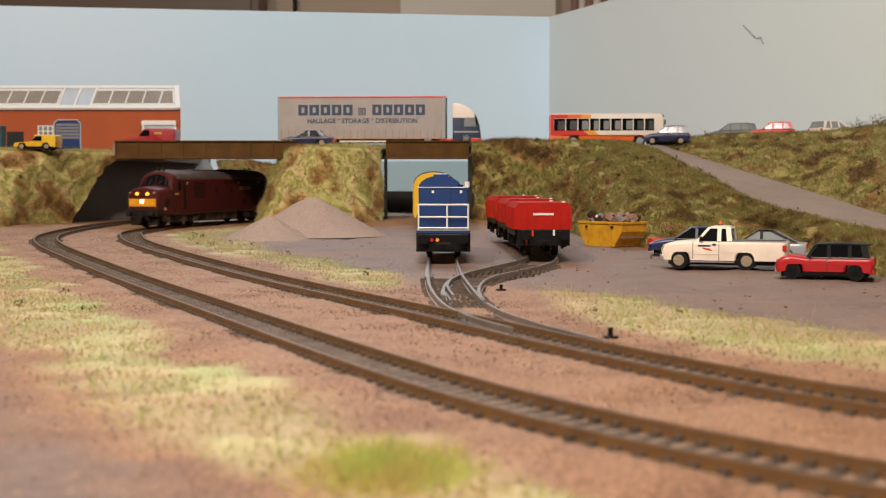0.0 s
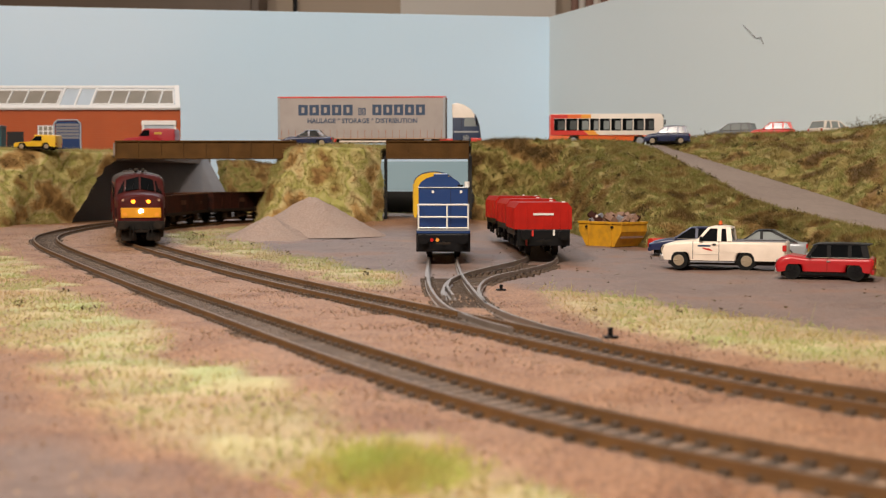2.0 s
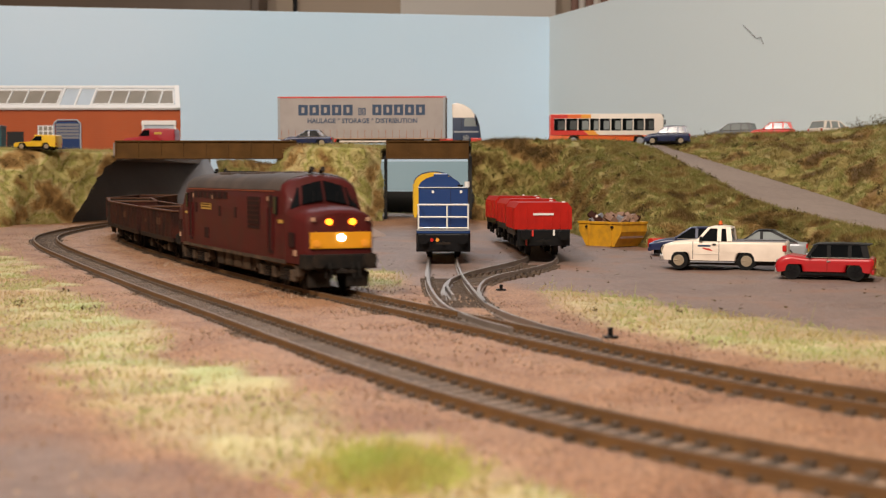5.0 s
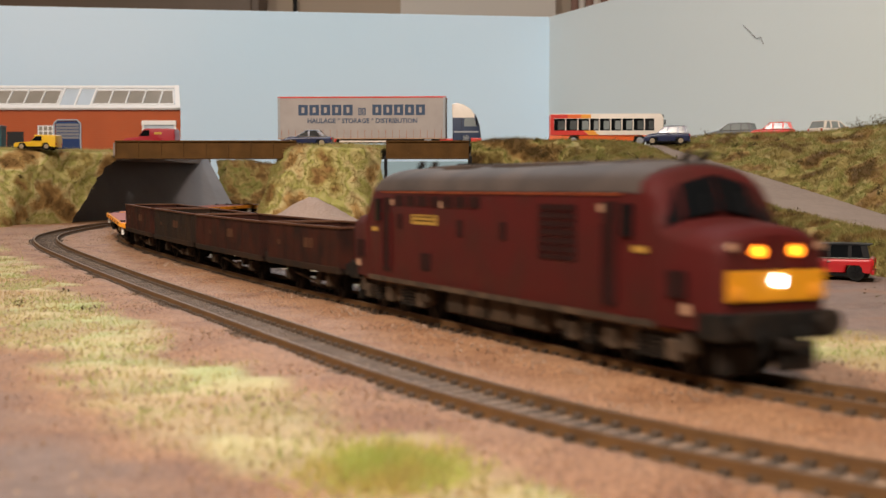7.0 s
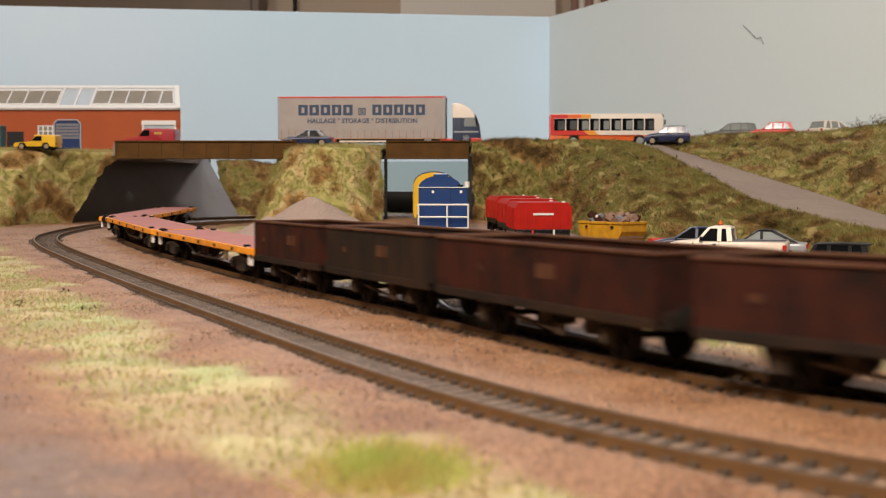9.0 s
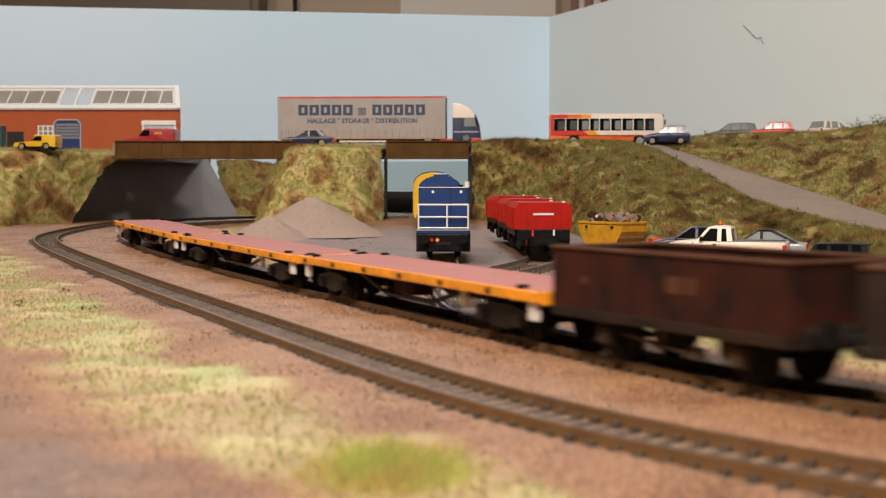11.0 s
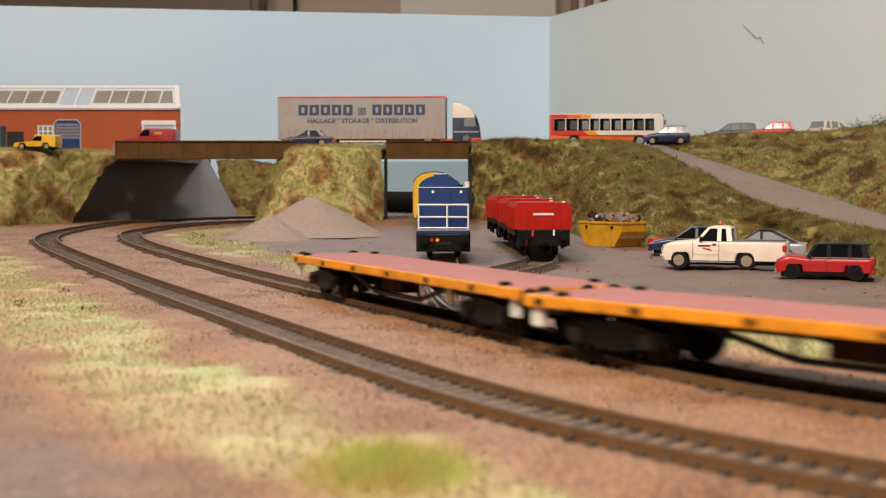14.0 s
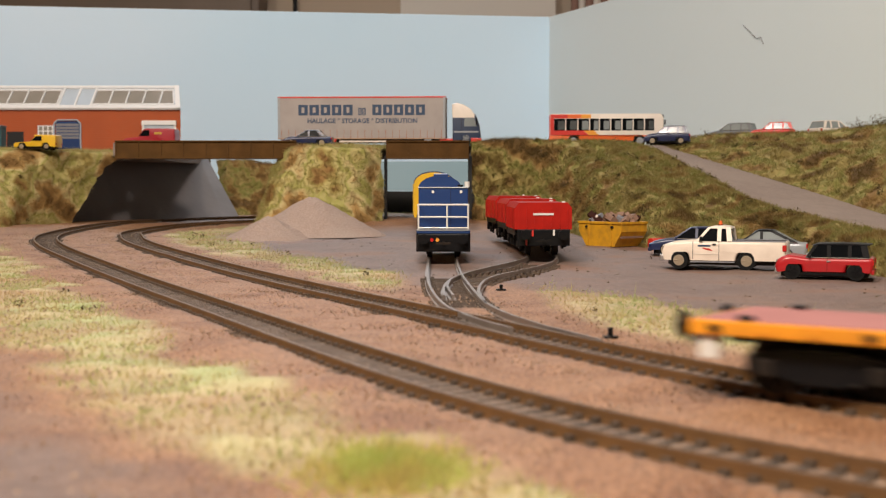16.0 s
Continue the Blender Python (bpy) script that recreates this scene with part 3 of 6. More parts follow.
# Recess shade put into maroon colour for doors and grilles; also plate lettering.
paint("maroon_dark", (0.020, 0.0055, 0.0055), 0.6, 0.0)
paint("panel_yellow", (0.70, 0.30, 0.008), 0.45)
paint("dull_orange", (0.34, 0.075, 0.02), 0.6, 0.0)
paint("dull_cream", (0.45, 0.27, 0.17), 0.6, 0.0)
paint("wagon_edge", (0.085, 0.036, 0.020), 0.7, 0.0, dirt=(0.15, 0.075, 0.04), amount=0.6, scale=90)
paint("brick_paint", (0.46, 0.095, 0.025), 0.8, 0.0, dirt=(0.36, 0.08, 0.025), amount=0.6, scale=30)
paint("mortar", (0.42, 0.14, 0.06), 0.85, 0.0)
paint("lettering", (0.02, 0.05, 0.11), 0.5)
paint("tyre", (0.009, 0.009, 0.009), 0.8, 0.0, dirt=(0.02, 0.017, 0.014))
paint("hub_steel", (0.48, 0.40, 0.29), 0.35, metal=0.6)
paint("chrome", (0.6, 0.6, 0.6), 0.2, metal=0.9)
paint("lamp_red", (0.45, 0.01, 0.01), 0.2)
paint("sign_white", (0.72, 0.70, 0.66), 0.5)
paint("rusty_scrap", (0.20, 0.10, 0.06), 0.8, 0.0, second=(0.30, 0.20, 0.15))
paint("grey_scrap", (0.22, 0.22, 0.24), 0.7, 0.0)
M["car_glass"] = mat("car_glass", (0.005, 0.006, 0.007), 0.12, coat=0.0)
M["mid_glass"] = mat("mid_glass", (0.11, 0.12, 0.12), 0.3, coat=0.0, second=(0.05, 0.055, 0.055), scale=90)
M["pale_glass"] = mat("pale_glass", (0.26, 0.29, 0.29), 0.3, coat=0.0, second=(0.20, 0.22, 0.22), scale=80)
M["roof_glass"] = mat("roof_glass", (0.34, 0.31, 0.27), 0.2, second=(0.22, 0.20, 0.17), scale=22, amount=0.6)
M["pale_sheet"] = mat("pale_sheet", (0.48, 0.55, 0.62), 0.5, second=(0.42, 0.48, 0.55), scale=30)
M["lamp_orange"] = mat("lamp_orange", (1.0, 0.25, 0.012), 0.4, emit=6.0)
M["lamp_white"] = mat("lamp_white", (0.95, 0.95, 1.0), 0.4, emit=9.0)


paint("factory_white", (0.80, 0.79, 0.78), 0.5, 0.0, amount=0.1)
for _n in ("car_glass", "mid_glass", "pale_glass", "maroon_paint", "tyre", "wagon_red", "maroon_dark", "wagon_edge", "loco_roof", "wagon_brown", "wagon_black", "underframe", "bogie_dirt", "rust", "wagon_inside", "black_paint", "girder", "deck_pink"):
    M[_n].node_tree.nodes["Principled BSDF"].inputs["Specular IOR Level"].default_value = 0.14


# ---------------------------------------------------------------- road vehicles
def arch(cx, r, z0, n=8):
    """The half round of a wheel arch, from front to back."""
    return [(cx + r * math.cos(math.pi * i / n), z0 + r * math.sin(math.pi * i / n)) for i in range(n + 1)]


def skin(bm, outline, half, inset, lean=0.0, z_lean=0.0):
    """A body between two like sides, its long edges rounded; above z_lean the sides lean in."""
    cx = sum(p[0] for p in outline) / len(outline)
    cz = sum(p[1] for p in outline) / len(outline)

    def y_at(z, y):
        return y - math.copysign(max(0.0, z - z_lean) * lean, y) if lean else y

    rings = []
    turn = [(inset * (1 - math.cos(radians(a))), inset * (1 - math.sin(radians(a)))) for a in (0, 30, 60, 90)]
    for y, k in [(-half + o, q) for o, q in turn] + [(half - o, q) for o, q in reversed(turn)]:
        ring = []
        for x, z in outline:
            px = x - math.copysign(min(k, abs(x - cx)), x - cx)
            pz = z - math.copysign(min(k, abs(z - cz)), z - cz) * (1.0 if z > cz else 0.0)
            ring.append((px, y_at(pz, y), pz))
        rings.append(ring)
    loft(bm, rings)


def road_wheel(parent, x, y, r, w, hub="hub_steel"):
    s = 1 if y > 0 else -1
    bm = bmesh.new()
    rod(bm, (x, y - s * w, r), (x, y, r), r, 20)
    t = part("wheel", bm, "tyre", parent, smooth=True)
    bm = bmesh.new()
    rod(bm, (x, y - s * 0.0003, r), (x, y + s * 0.0003, r), r * 0.60, 16)
    rod(bm, (x, y, r), (x, y + s * 0.0006, r), r * 0.2, 10)
    for i in range(5):
        a = 2 * math.pi * i / 5
        rod(bm, (x, y + s * 0.0004, r), (x + r * 0.55 * math.cos(a), y + s * 0.0004, r + r * 0.55 * math.sin(a)), r * 0.07, 5)
    part("rim", bm, hub, t)


def car(name, at, turn, label, body, roof=None, L=0.050, W=0.0225, H=0.0190, belt=0.60, nose=0.50, hood=0.60, screen=(0.22, 0.04),
        tail=(-0.40, -0.46), axles=(0.31, -0.30), boot=None, wheel=0.0042, hub="hub_steel", glass="car_glass", pillars=(-0.02, -0.24), tail_lamp="lamp_red", group="parked cars", lean=0.28):
    """A model car that faces +x: body with wheel arches, glass, roof, posts, wheels, lamps and bumpers."""
    t = thing(name, at, turn, label, "car", group)
    zb, zt = 0.16 * H, belt * H
    f, r = axles[0] * L, axles[1] * L
    R = wheel * 1.17
    zb_ = max(zb, 0.0022)
    out = [(0.485 * L, zb_ + 0.0008)]
    out += [(x, max(z, zb_)) for x, z in arch(f, R, wheel * 0.95)] + [(x, max(z, zb_)) for x, z in arch(r, R, wheel * 0.95)]
    out += [(-0.485 * L, zb_ + 0.0008), (-0.50 * L, 0.36 * H), (-0.495 * L, (zt if boot is None else boot * H) * 0.96)]
    if boot is not None:
        out += [(tail[1] * L, boot * H)]
    else:
        out += [(-0.47 * L, zt)]
    out += [(screen[0] * L, zt), (screen[0] * L + 0.002, hood * H), (0.36 * L, nose * H + 0.0012), (0.43 * L, nose * H + 0.0003), (0.475 * L, nose * H - 0.0012), (0.493 * L, 0.42 * H), (0.50 * L, 0.33 * H)]
    part("body", made(skin, out, W / 2, 0.0019), body, t, smooth=True)
    cab = [(tail[1] * L, zt - 0.0003), (tail[0] * L, H * 0.965), (screen[1] * L, H * 0.965), (screen[0] * L, zt - 0.0003)]
    half = W / 2 - 0.0008
    part("glazing", made(skin, cab, half, 0.0002, lean, zt), glass, t, "dark tinted glazing")
    top = [(tail[0] * L - 0.0010, H * 0.945), (tail[0] * L + 0.001, H * 0.985), ((tail[0] + screen[1]) / 2 * L, H), (screen[1] * L - 0.001, H * 0.985), (screen[1] * L + 0.0012, H * 0.94)]
    ht = half - (H * 0.96 - zt) * lean + 0.0005
    part("roof", made(skin, top, ht, 0.0012), roof or body, t, smooth=True)
    for s in (-1, 1):
        yb, yt = s * (half + 0.0001), s * (half - (H * 0.96 - zt) * lean + 0.0001)
        posts = [(screen[0], screen[1], 0.0008), (tail[1], tail[0], 0.0016)] + [(p, p, 0.0009) for p in pillars]
        for a, b, w in posts:
            bm = bmesh.new()
            sign = -1 if a == screen[0] else (1 if a == tail[1] else 0)
            o = sign * w
            p = [(a * L + o - w, yb, zt), (a * L + o + w, yb, zt), (b * L + o + w, yt, H * 0.95), (b * L + o - w, yt, H * 0.95)]
            plate(bm, p if s < 0 else p[::-1], 0.00035)
            part("post", bm, roof or body, t)
        part("sill", bx(r + R, f - R, s * (W / 2 - 0.0006) - 0.0004, s * (W / 2 - 0.0006) + 0.0006, zb_ - 0.0005, zb_ + 0.0006), "black_paint", t)
        part("headlamp", bx(0.468 * L, 0.492 * L, s * W * 0.36 - 0.0018, s * W * 0.36 + 0.0018, nose * H - 0.0034, nose * H - 0.0012, 0.0004), "chrome", t)
        part("tail_lamp", bx(-0.502 * L, -0.478 * L, s * W * 0.42 - 0.0012, s * W * 0.42 + 0.0012, 0.42 * H, 0.56 * H, 0.0003), tail_lamp, t)
        part("mirror", bx(screen[0] * L - 0.003, screen[0] * L - 0.0015, s * (W / 2 + 0.0004) - 0.0009, s * (W / 2 + 0.0004) + 0.0009, zt - 0.0002, zt + 0.0013, 0.0003), body if roof is None else roof, t)
        part("belt_line", bx(tail[1] * L, screen[0] * L, s * (W / 2 - 0.0007) - 0.0003, s * (W / 2 - 0.0007) + 0.0003, zt - 0.0003, zt + 0.0002), "chrome", t)
        part("door_gap", bx(-0.035 * L - 0.0001, -0.035 * L + 0.0001, s * W / 2 - 0.0002, s * W / 2 + 0.00006, 0.20 * H, zt), "underframe", t)
        part("door_handle", bx(-0.07 * L, -0.03 * L, s * W / 2 - 0.0001, s * W / 2 + 0.0003, zt - 0.0022, zt - 0.0016), "chrome", t)
        for x in (f, r):
            road_wheel(t, x, s * (W / 2 - 0.0004), wheel, 0.0032, hub)
    part("front_bumper", bx(0.47 * L, 0.507 * L, -W * 0.46, W * 0.46, zb_, zb_ + 0.0024, 0.0006), body if nose < 0.6 else "chrome", t)
    part("rear_bumper", bx(-0.508 * L, -0.47 * L, -W * 0.46, W * 0.46, zb_, zb_ + 0.0024, 0.0006), body, t)
    part("underside", bx(-0.44 * L, 0.44 * L, -W * 0.40, W * 0.40, 0.0014, zb_ + 0.001), "underframe", t)
    part("number_plate", bx(-0.5115 * L, -0.506 * L, -0.0032, 0.0032, 0.33 * H, 0.40 * H), "amber_paint", t)
    return t


def gz(x, y):
    return float(ground_z(x, y)) - 0.0001


# ---- the white pick-up
def pickup():
    x, y = 0.1585, 0.7195
    t = thing("pickup_truck", (x, y, gz(x, y)), 161, "white pick-up truck with orange roof beacon parked in the yard", "pick-up truck", "parked cars")
    L, W, H, wh = 0.0655, 0.0265, 0.0245, 0.0051
    f, r = 0.0228, -0.0145
    out = [(0.0315, 0.0052)] + [(a, max(b, 0.0046)) for a, b in arch(f, 0.0060, wh)] + [(a, max(b, 0.0046)) for a, b in arch(r, 0.0060, wh)]
    out += [(-0.0350, 0.0052), (-0.0355, 0.0100), (-0.0355, 0.0158), (-0.0060, 0.0158), (0.0120, 0.0158), (0.0132, 0.0165), (0.0270, 0.0152), (0.0310, 0.0138), (0.0325, 0.0095)]
    part("body", made(skin, out, W / 2, 0.0016), "white_paint", t, smooth=True)
    cab = [(-0.0060, 0.0156), (-0.0045, 0.0238), (0.0058, 0.0238), (0.0132, 0.0160)]
    part("glazing", made(skin, cab, W / 2 - 0.0012, 0.0002, 0.30, 0.0158), "car_glass", t, "dark tinted glazing")
    part("roof", made(skin, [(-0.0056, 0.0228), (-0.0046, 0.0240), (0.0, 0.0246), (0.0052, 0.0242), (0.0068, 0.0230)], W / 2 - 0.0030, 0.0007), "white_paint", t, smooth=True)
    for s in (-1, 1):
        yb, yt = s * (W / 2 - 0.0010), s * (W / 2 - 0.0034)
        for a, b, w in ((-0.0052, -0.0042, 0.0014), (0.0006, 0.0006, 0.0011), (0.0126, 0.0060, 0.0009)):
            bm = bmesh.new()
            p = [(a - w, yb, 0.0158), (a + w, yb, 0.0158), (b + w, yt, 0.0236), (b - w, yt, 0.0236)]
            plate(bm, p if s < 0 else p[::-1], 0.0004)
            part("post", bm, "white_paint", t)
        part("bed_rail", bx(-0.0353, -0.0065, s * (W / 2 - 0.0022) - 0.0012, s * (W / 2 - 0.0022) + 0.0012, 0.0157, 0.0164), "grey_scrap", t)
        part("tail_lamp", bx(-0.0359, -0.0337, s * (W / 2 - 0.0012) - 0.0012, s * (W / 2 - 0.0012) + 0.0014, 0.0108, 0.0142, 0.0003), "lamp_red", t)
        part("headlamp", bx(0.0302, 0.0322, s * (W / 2 - 0.004) - 0.0024, s * (W / 2 - 0.004) + 0.0024, 0.0108, 0.0132, 0.0004), "chrome", t)
        part("mirror", bx(0.0098, 0.0112, s * (W / 2 + 0.0006) - 0.0010, s * (W / 2 + 0.0006) + 0.0010, 0.0162, 0.0185, 0.0003), "black_paint", t)
        part("door_handle", bx(0.0022, 0.0042, s * W / 2 - 0.0001, s * W / 2 + 0.0004, 0.0136, 0.0146), "black_paint", t)
        part("sill", bx(-0.0080, 0.0166, s * W / 2 - 0.0010, s * W / 2 + 0.0002, 0.0040, 0.0047), "grey_scrap", t)
        part("trim_line", bx(0.0005, 0.0150, s * W / 2 - 0.0001, s * W / 2 + 0.00025, 0.0086, 0.0090), "cream_paint", t)
        part("door_gap", bx(0.0004, 0.0007, s * W / 2 - 0.0001, s * W / 2 + 0.0001, 0.0050, 0.0156), "underframe", t)
        part("door_gap", bx(0.0148, 0.0151, s * W / 2 - 0.0001, s * W / 2 + 0.0001, 0.0060, 0.0156), "underframe", t)
        part("lettering_bar", bx(0.0052, 0.0122, s * W / 2 - 0.0001, s * W / 2 + 0.0001, 0.0128, 0.0138), "lettering", t)
        bm = bmesh.new()
        for i in range(3):
            plate(bm, [(0.0042 + i * 0.0005, s * W / 2, 0.0104 + i * 0.0004), (0.0095, s * W / 2, 0.0116 + i * 0.0002), (0.0095, s * W / 2, 0.0120 + i * 0.0002), (0.0042 + i * 0.0005, s * W / 2, 0.0108 + i * 0.0004)], 0.00012 * (-s))
        part("emblem", bm, "bright_red", t)
        for q in (f, r):
            road_wheel(t, q, s * (W / 2 - 0.0002), wh, 0.004, "hub_steel")
    part("front_bumper", bx(0.0310, 0.0338, -W / 2 + 0.0006, W / 2 - 0.0006, 0.0046, 0.0082, 0.0007), "chrome", t)
    part("rear_bumper", bx(-0.0375, -0.0351, -W / 2 + 0.0006, W / 2 - 0.0006, 0.0046, 0.0068, 0.0005), "grey_scrap", t)
    part("tailgate", bx(-0.0361, -0.0353, -W / 2 + 0.0028, W / 2 - 0.0028, 0.0072, 0.0156, 0.0003), "cream_paint", t)
    part("grille", bx(0.0322, 0.0330, -0.0062, 0.0062, 0.0100, 0.0134, 0.0004), "chrome", t)
    part("cargo_bed", bx(-0.0343, -0.0068, -W / 2 + 0.0034, W / 2 - 0.0034, 0.0155, 0.01605), "underframe", t)
    part("underside", bx(-0.029, 0.029, -W * 0.38, W * 0.38, 0.0026, 0.006), "underframe", t)
    bm = bmesh.new()
    rod(bm, (0.0012, 0.0012, 0.0244), (0.0012, 0.0012, 0.0250), 0.0014, 10)
    part("beacon_base", bm, "black_paint", t)
    bm = bmesh.new()
    rod(bm, (0.0012, 0.0012, 0.0250), (0.0012, 0.0012, 0.0270), 0.0012, 12, 0.0009)
    part("beacon", bm, "orange_paint", t, "orange warning beacon", True)


pickup()
MINI = car("mini_car", (0.1963, 0.6510, gz(0.1963, 0.651)), 158.5, "small red hatchback with black roof parked in the yard", "red_paint", "black_paint", L=0.0480, W=0.0240, H=0.0186, belt=0.61, nose=0.60,
           hood=0.615, screen=(0.185, 0.10), tail=(-0.43, -0.462), axles=(0.325, -0.325), wheel=0.0044, hub="black_paint", pillars=(-0.05, -0.26), lean=0.20)
part("spoiler", bx(-0.0226, -0.0185, -0.0078, 0.0078, 0.0176, 0.0183, 0.0003), "black_paint", MINI)
for _s in (-1, 1):
    part("bonnet_stripe", bx(0.0100, 0.0190, _s * 0.0045 - 0.0010, _s * 0.0045 + 0.0010, 0.0106, 0.01165), "red_paint", MINI)
car("saloon_car", (0.1630, 0.8250, gz(0.163, 0.825)), 163, "dark blue saloon car parked behind the pick-up", "navy_paint", L=0.0560, W=0.0235, H=0.0190, tail=(-0.24, -0.36), boot=0.60, glass="car_glass", pillars=(-0.05,))
car("coupe_car", (0.1950, 0.7800, gz(0.195, 0.780)), 163, "silver car with black roof parked behind the pick-up", "silver_paint", "black_paint", L=0.0560, W=0.0235, H=0.0195, tail=(-0.16, -0.40), boot=0.60, glass="pale_glass", pillars=(-0.02,))
UP = 0.0861
car("estate_car", (0.2270, 1.2950, UP + 0.0008), 172, "dark blue estate car beside the bus", "navy_paint", L=0.046, W=0.0225, H=0.0195, glass="car_glass")
car("estate_car", (0.3030, 1.3350, 0.0916), 150, "grey estate car on the upper car park", "grey_car", L=0.050, W=0.0225, H=0.0195, tail=(-0.42, -0.47), glass="pale_glass")
car("hatchback_car", (0.3335, 1.2950, 0.0916), 168, "red hatchback on the upper car park", "bright_red", L=0.045, W=0.0225, H=0.0185, glass="car_glass")
car("hatchback_car", (0.3880, 1.2700, 0.0916), 25, "white hatchback on the upper car park", "cream_paint", L=0.046, W=0.0225, H=0.0185, glass="pale_glass")
car("saloon_car", (-0.1300, 1.2300, 0.0826), 178, "dark blue saloon car on the verge beside the lorry", "navy_paint", L=0.048, W=0.0225, H=0.0165, tail=(-0.25, -0.37), boot=0.62, glass="car_glass", pillars=(-0.04,))


# ---- three-wheeled yellow van and red van by the factory
def small_van(name, at, turn, label, body, L, W, H, hood_len, glass_side=True):
    t = thing(name, at, turn, label, "van", "parked cars")
    wh = 0.0038
    f, r = 0.30 * L, -0.28 * L
    out = [(0.485 * L, 0.003)] + [(a, max(b, 0.0024)) for a, b in arch(f, wh * 1.15, wh)] + [(a, max(b, 0.0024)) for a, b in arch(r, wh * 1.15, wh)]
    out += [(-0.49 * L, 0.003), (-0.50 * L, 0.55 * H), (-0.49 * L, 0.93 * H), (-0.45 * L, 0.985 * H), (0.0, H), (0.5 * L - hood_len - 0.006, 0.97 * H), (0.5 * L - hood_len, 0.56 * H), (0.44 * L, 0.49 * H), (0.49 * L, 0.40 * H)]
    part("body", made(skin, out, W / 2, 0.0012), body, t, smooth=True)
    x0, x1 = 0.5 * L - hood_len - 0.0058, 0.5 * L - hood_len - 0.0002
    bm = bmesh.new()
    plate(bm, [(x1, -W * 0.40, 0.60 * H), (x1, W * 0.40, 0.60 * H), (x0 + 0.0010, W * 0.36, 0.92 * H), (x0 + 0.0010, -W * 0.36, 0.92 * H)], 0.0006)
    part("windscreen", bm, "car_glass", t)
    for s in (-1, 1):
        bm = bmesh.new()
        p = [(x0 - 0.0060, s * W / 2, 0.60 * H), (x1 - 0.0012, s * W / 2, 0.60 * H), (x0 - 0.0005, s * W / 2, 0.90 * H), (x0 - 0.0060, s * W / 2, 0.90 * H)]
        plate(bm, p if s < 0 else p[::-1], 0.0003)
        part("side_window", bm, "car_glass", t)
        part("headlamp", bx(0.475 * L, 0.496 * L, s * W * 0.34 - 0.0012, s * W * 0.34 + 0.0012, 0.36 * H, 0.44 * H, 0.0004), "chrome", t)
        part("tail_lamp", bx(-0.505 * L, -0.49 * L, s * W * 0.40 - 0.0008, s * W * 0.40 + 0.0008, 0.35 * H, 0.46 * H), "lamp_red", t)
        for q in (f, r):
            road_wheel(t, q, s * (W / 2 - 0.0003), wh, 0.003)
    part("bumper", bx(0.47 * L, 0.508 * L, -W * 0.44, W * 0.44, 0.0026, 0.0046, 0.0005), "chrome", t)
    part("underside", bx(-0.42 * L, 0.42 * L, -W * 0.38, W * 0.38, 0.0016, 0.004), "underframe", t)
    return t


small_van("small_van", (-0.4100, 1.290, 0.0814), 176, "small bright yellow van near the brick factory", "yellow_paint", 0.044, 0.020, 0.0155, 0.018)
RV = small_van("delivery_van", (-0.312, 1.365, 0.0861), 178, "red delivery van parked by the factory", "delivery_red", 0.056, 0.024, 0.0205, 0.017)
part("emblem", bx(-0.014, -0.006, -0.0124, -0.0119, 0.014, 0.0165), "gold", RV)
part("emblem", bx(-0.014, -0.006, 0.0119, 0.0124, 0.014, 0.0165), "gold", RV)


# ---- articulated lorry
def words(text, size, material, parent, m, name="lettering", stretch=1.0):
    cu = bpy.data.curves.new("lettering", "FONT")
    cu.body, cu.size, cu.extrude, cu.align_x, cu.resolution_u, cu.offset = text, size, 0.0001, "CENTER", 3, 0.00016
    tmp = bpy.data.objects.new("lettering", cu)
    scene.collection.objects.link(tmp)
    me = bpy.data.meshes.new_from_object(tmp)
    bpy.data.objects.remove(tmp)
    me.transform(Matrix.Diagonal((stretch, 1, 1, 1)))
    me.materials.clear()
    me.materials.append(M[material])
    ob = new(name, me)
    ob.parent, ob.matrix_basis = parent, m
    return ob


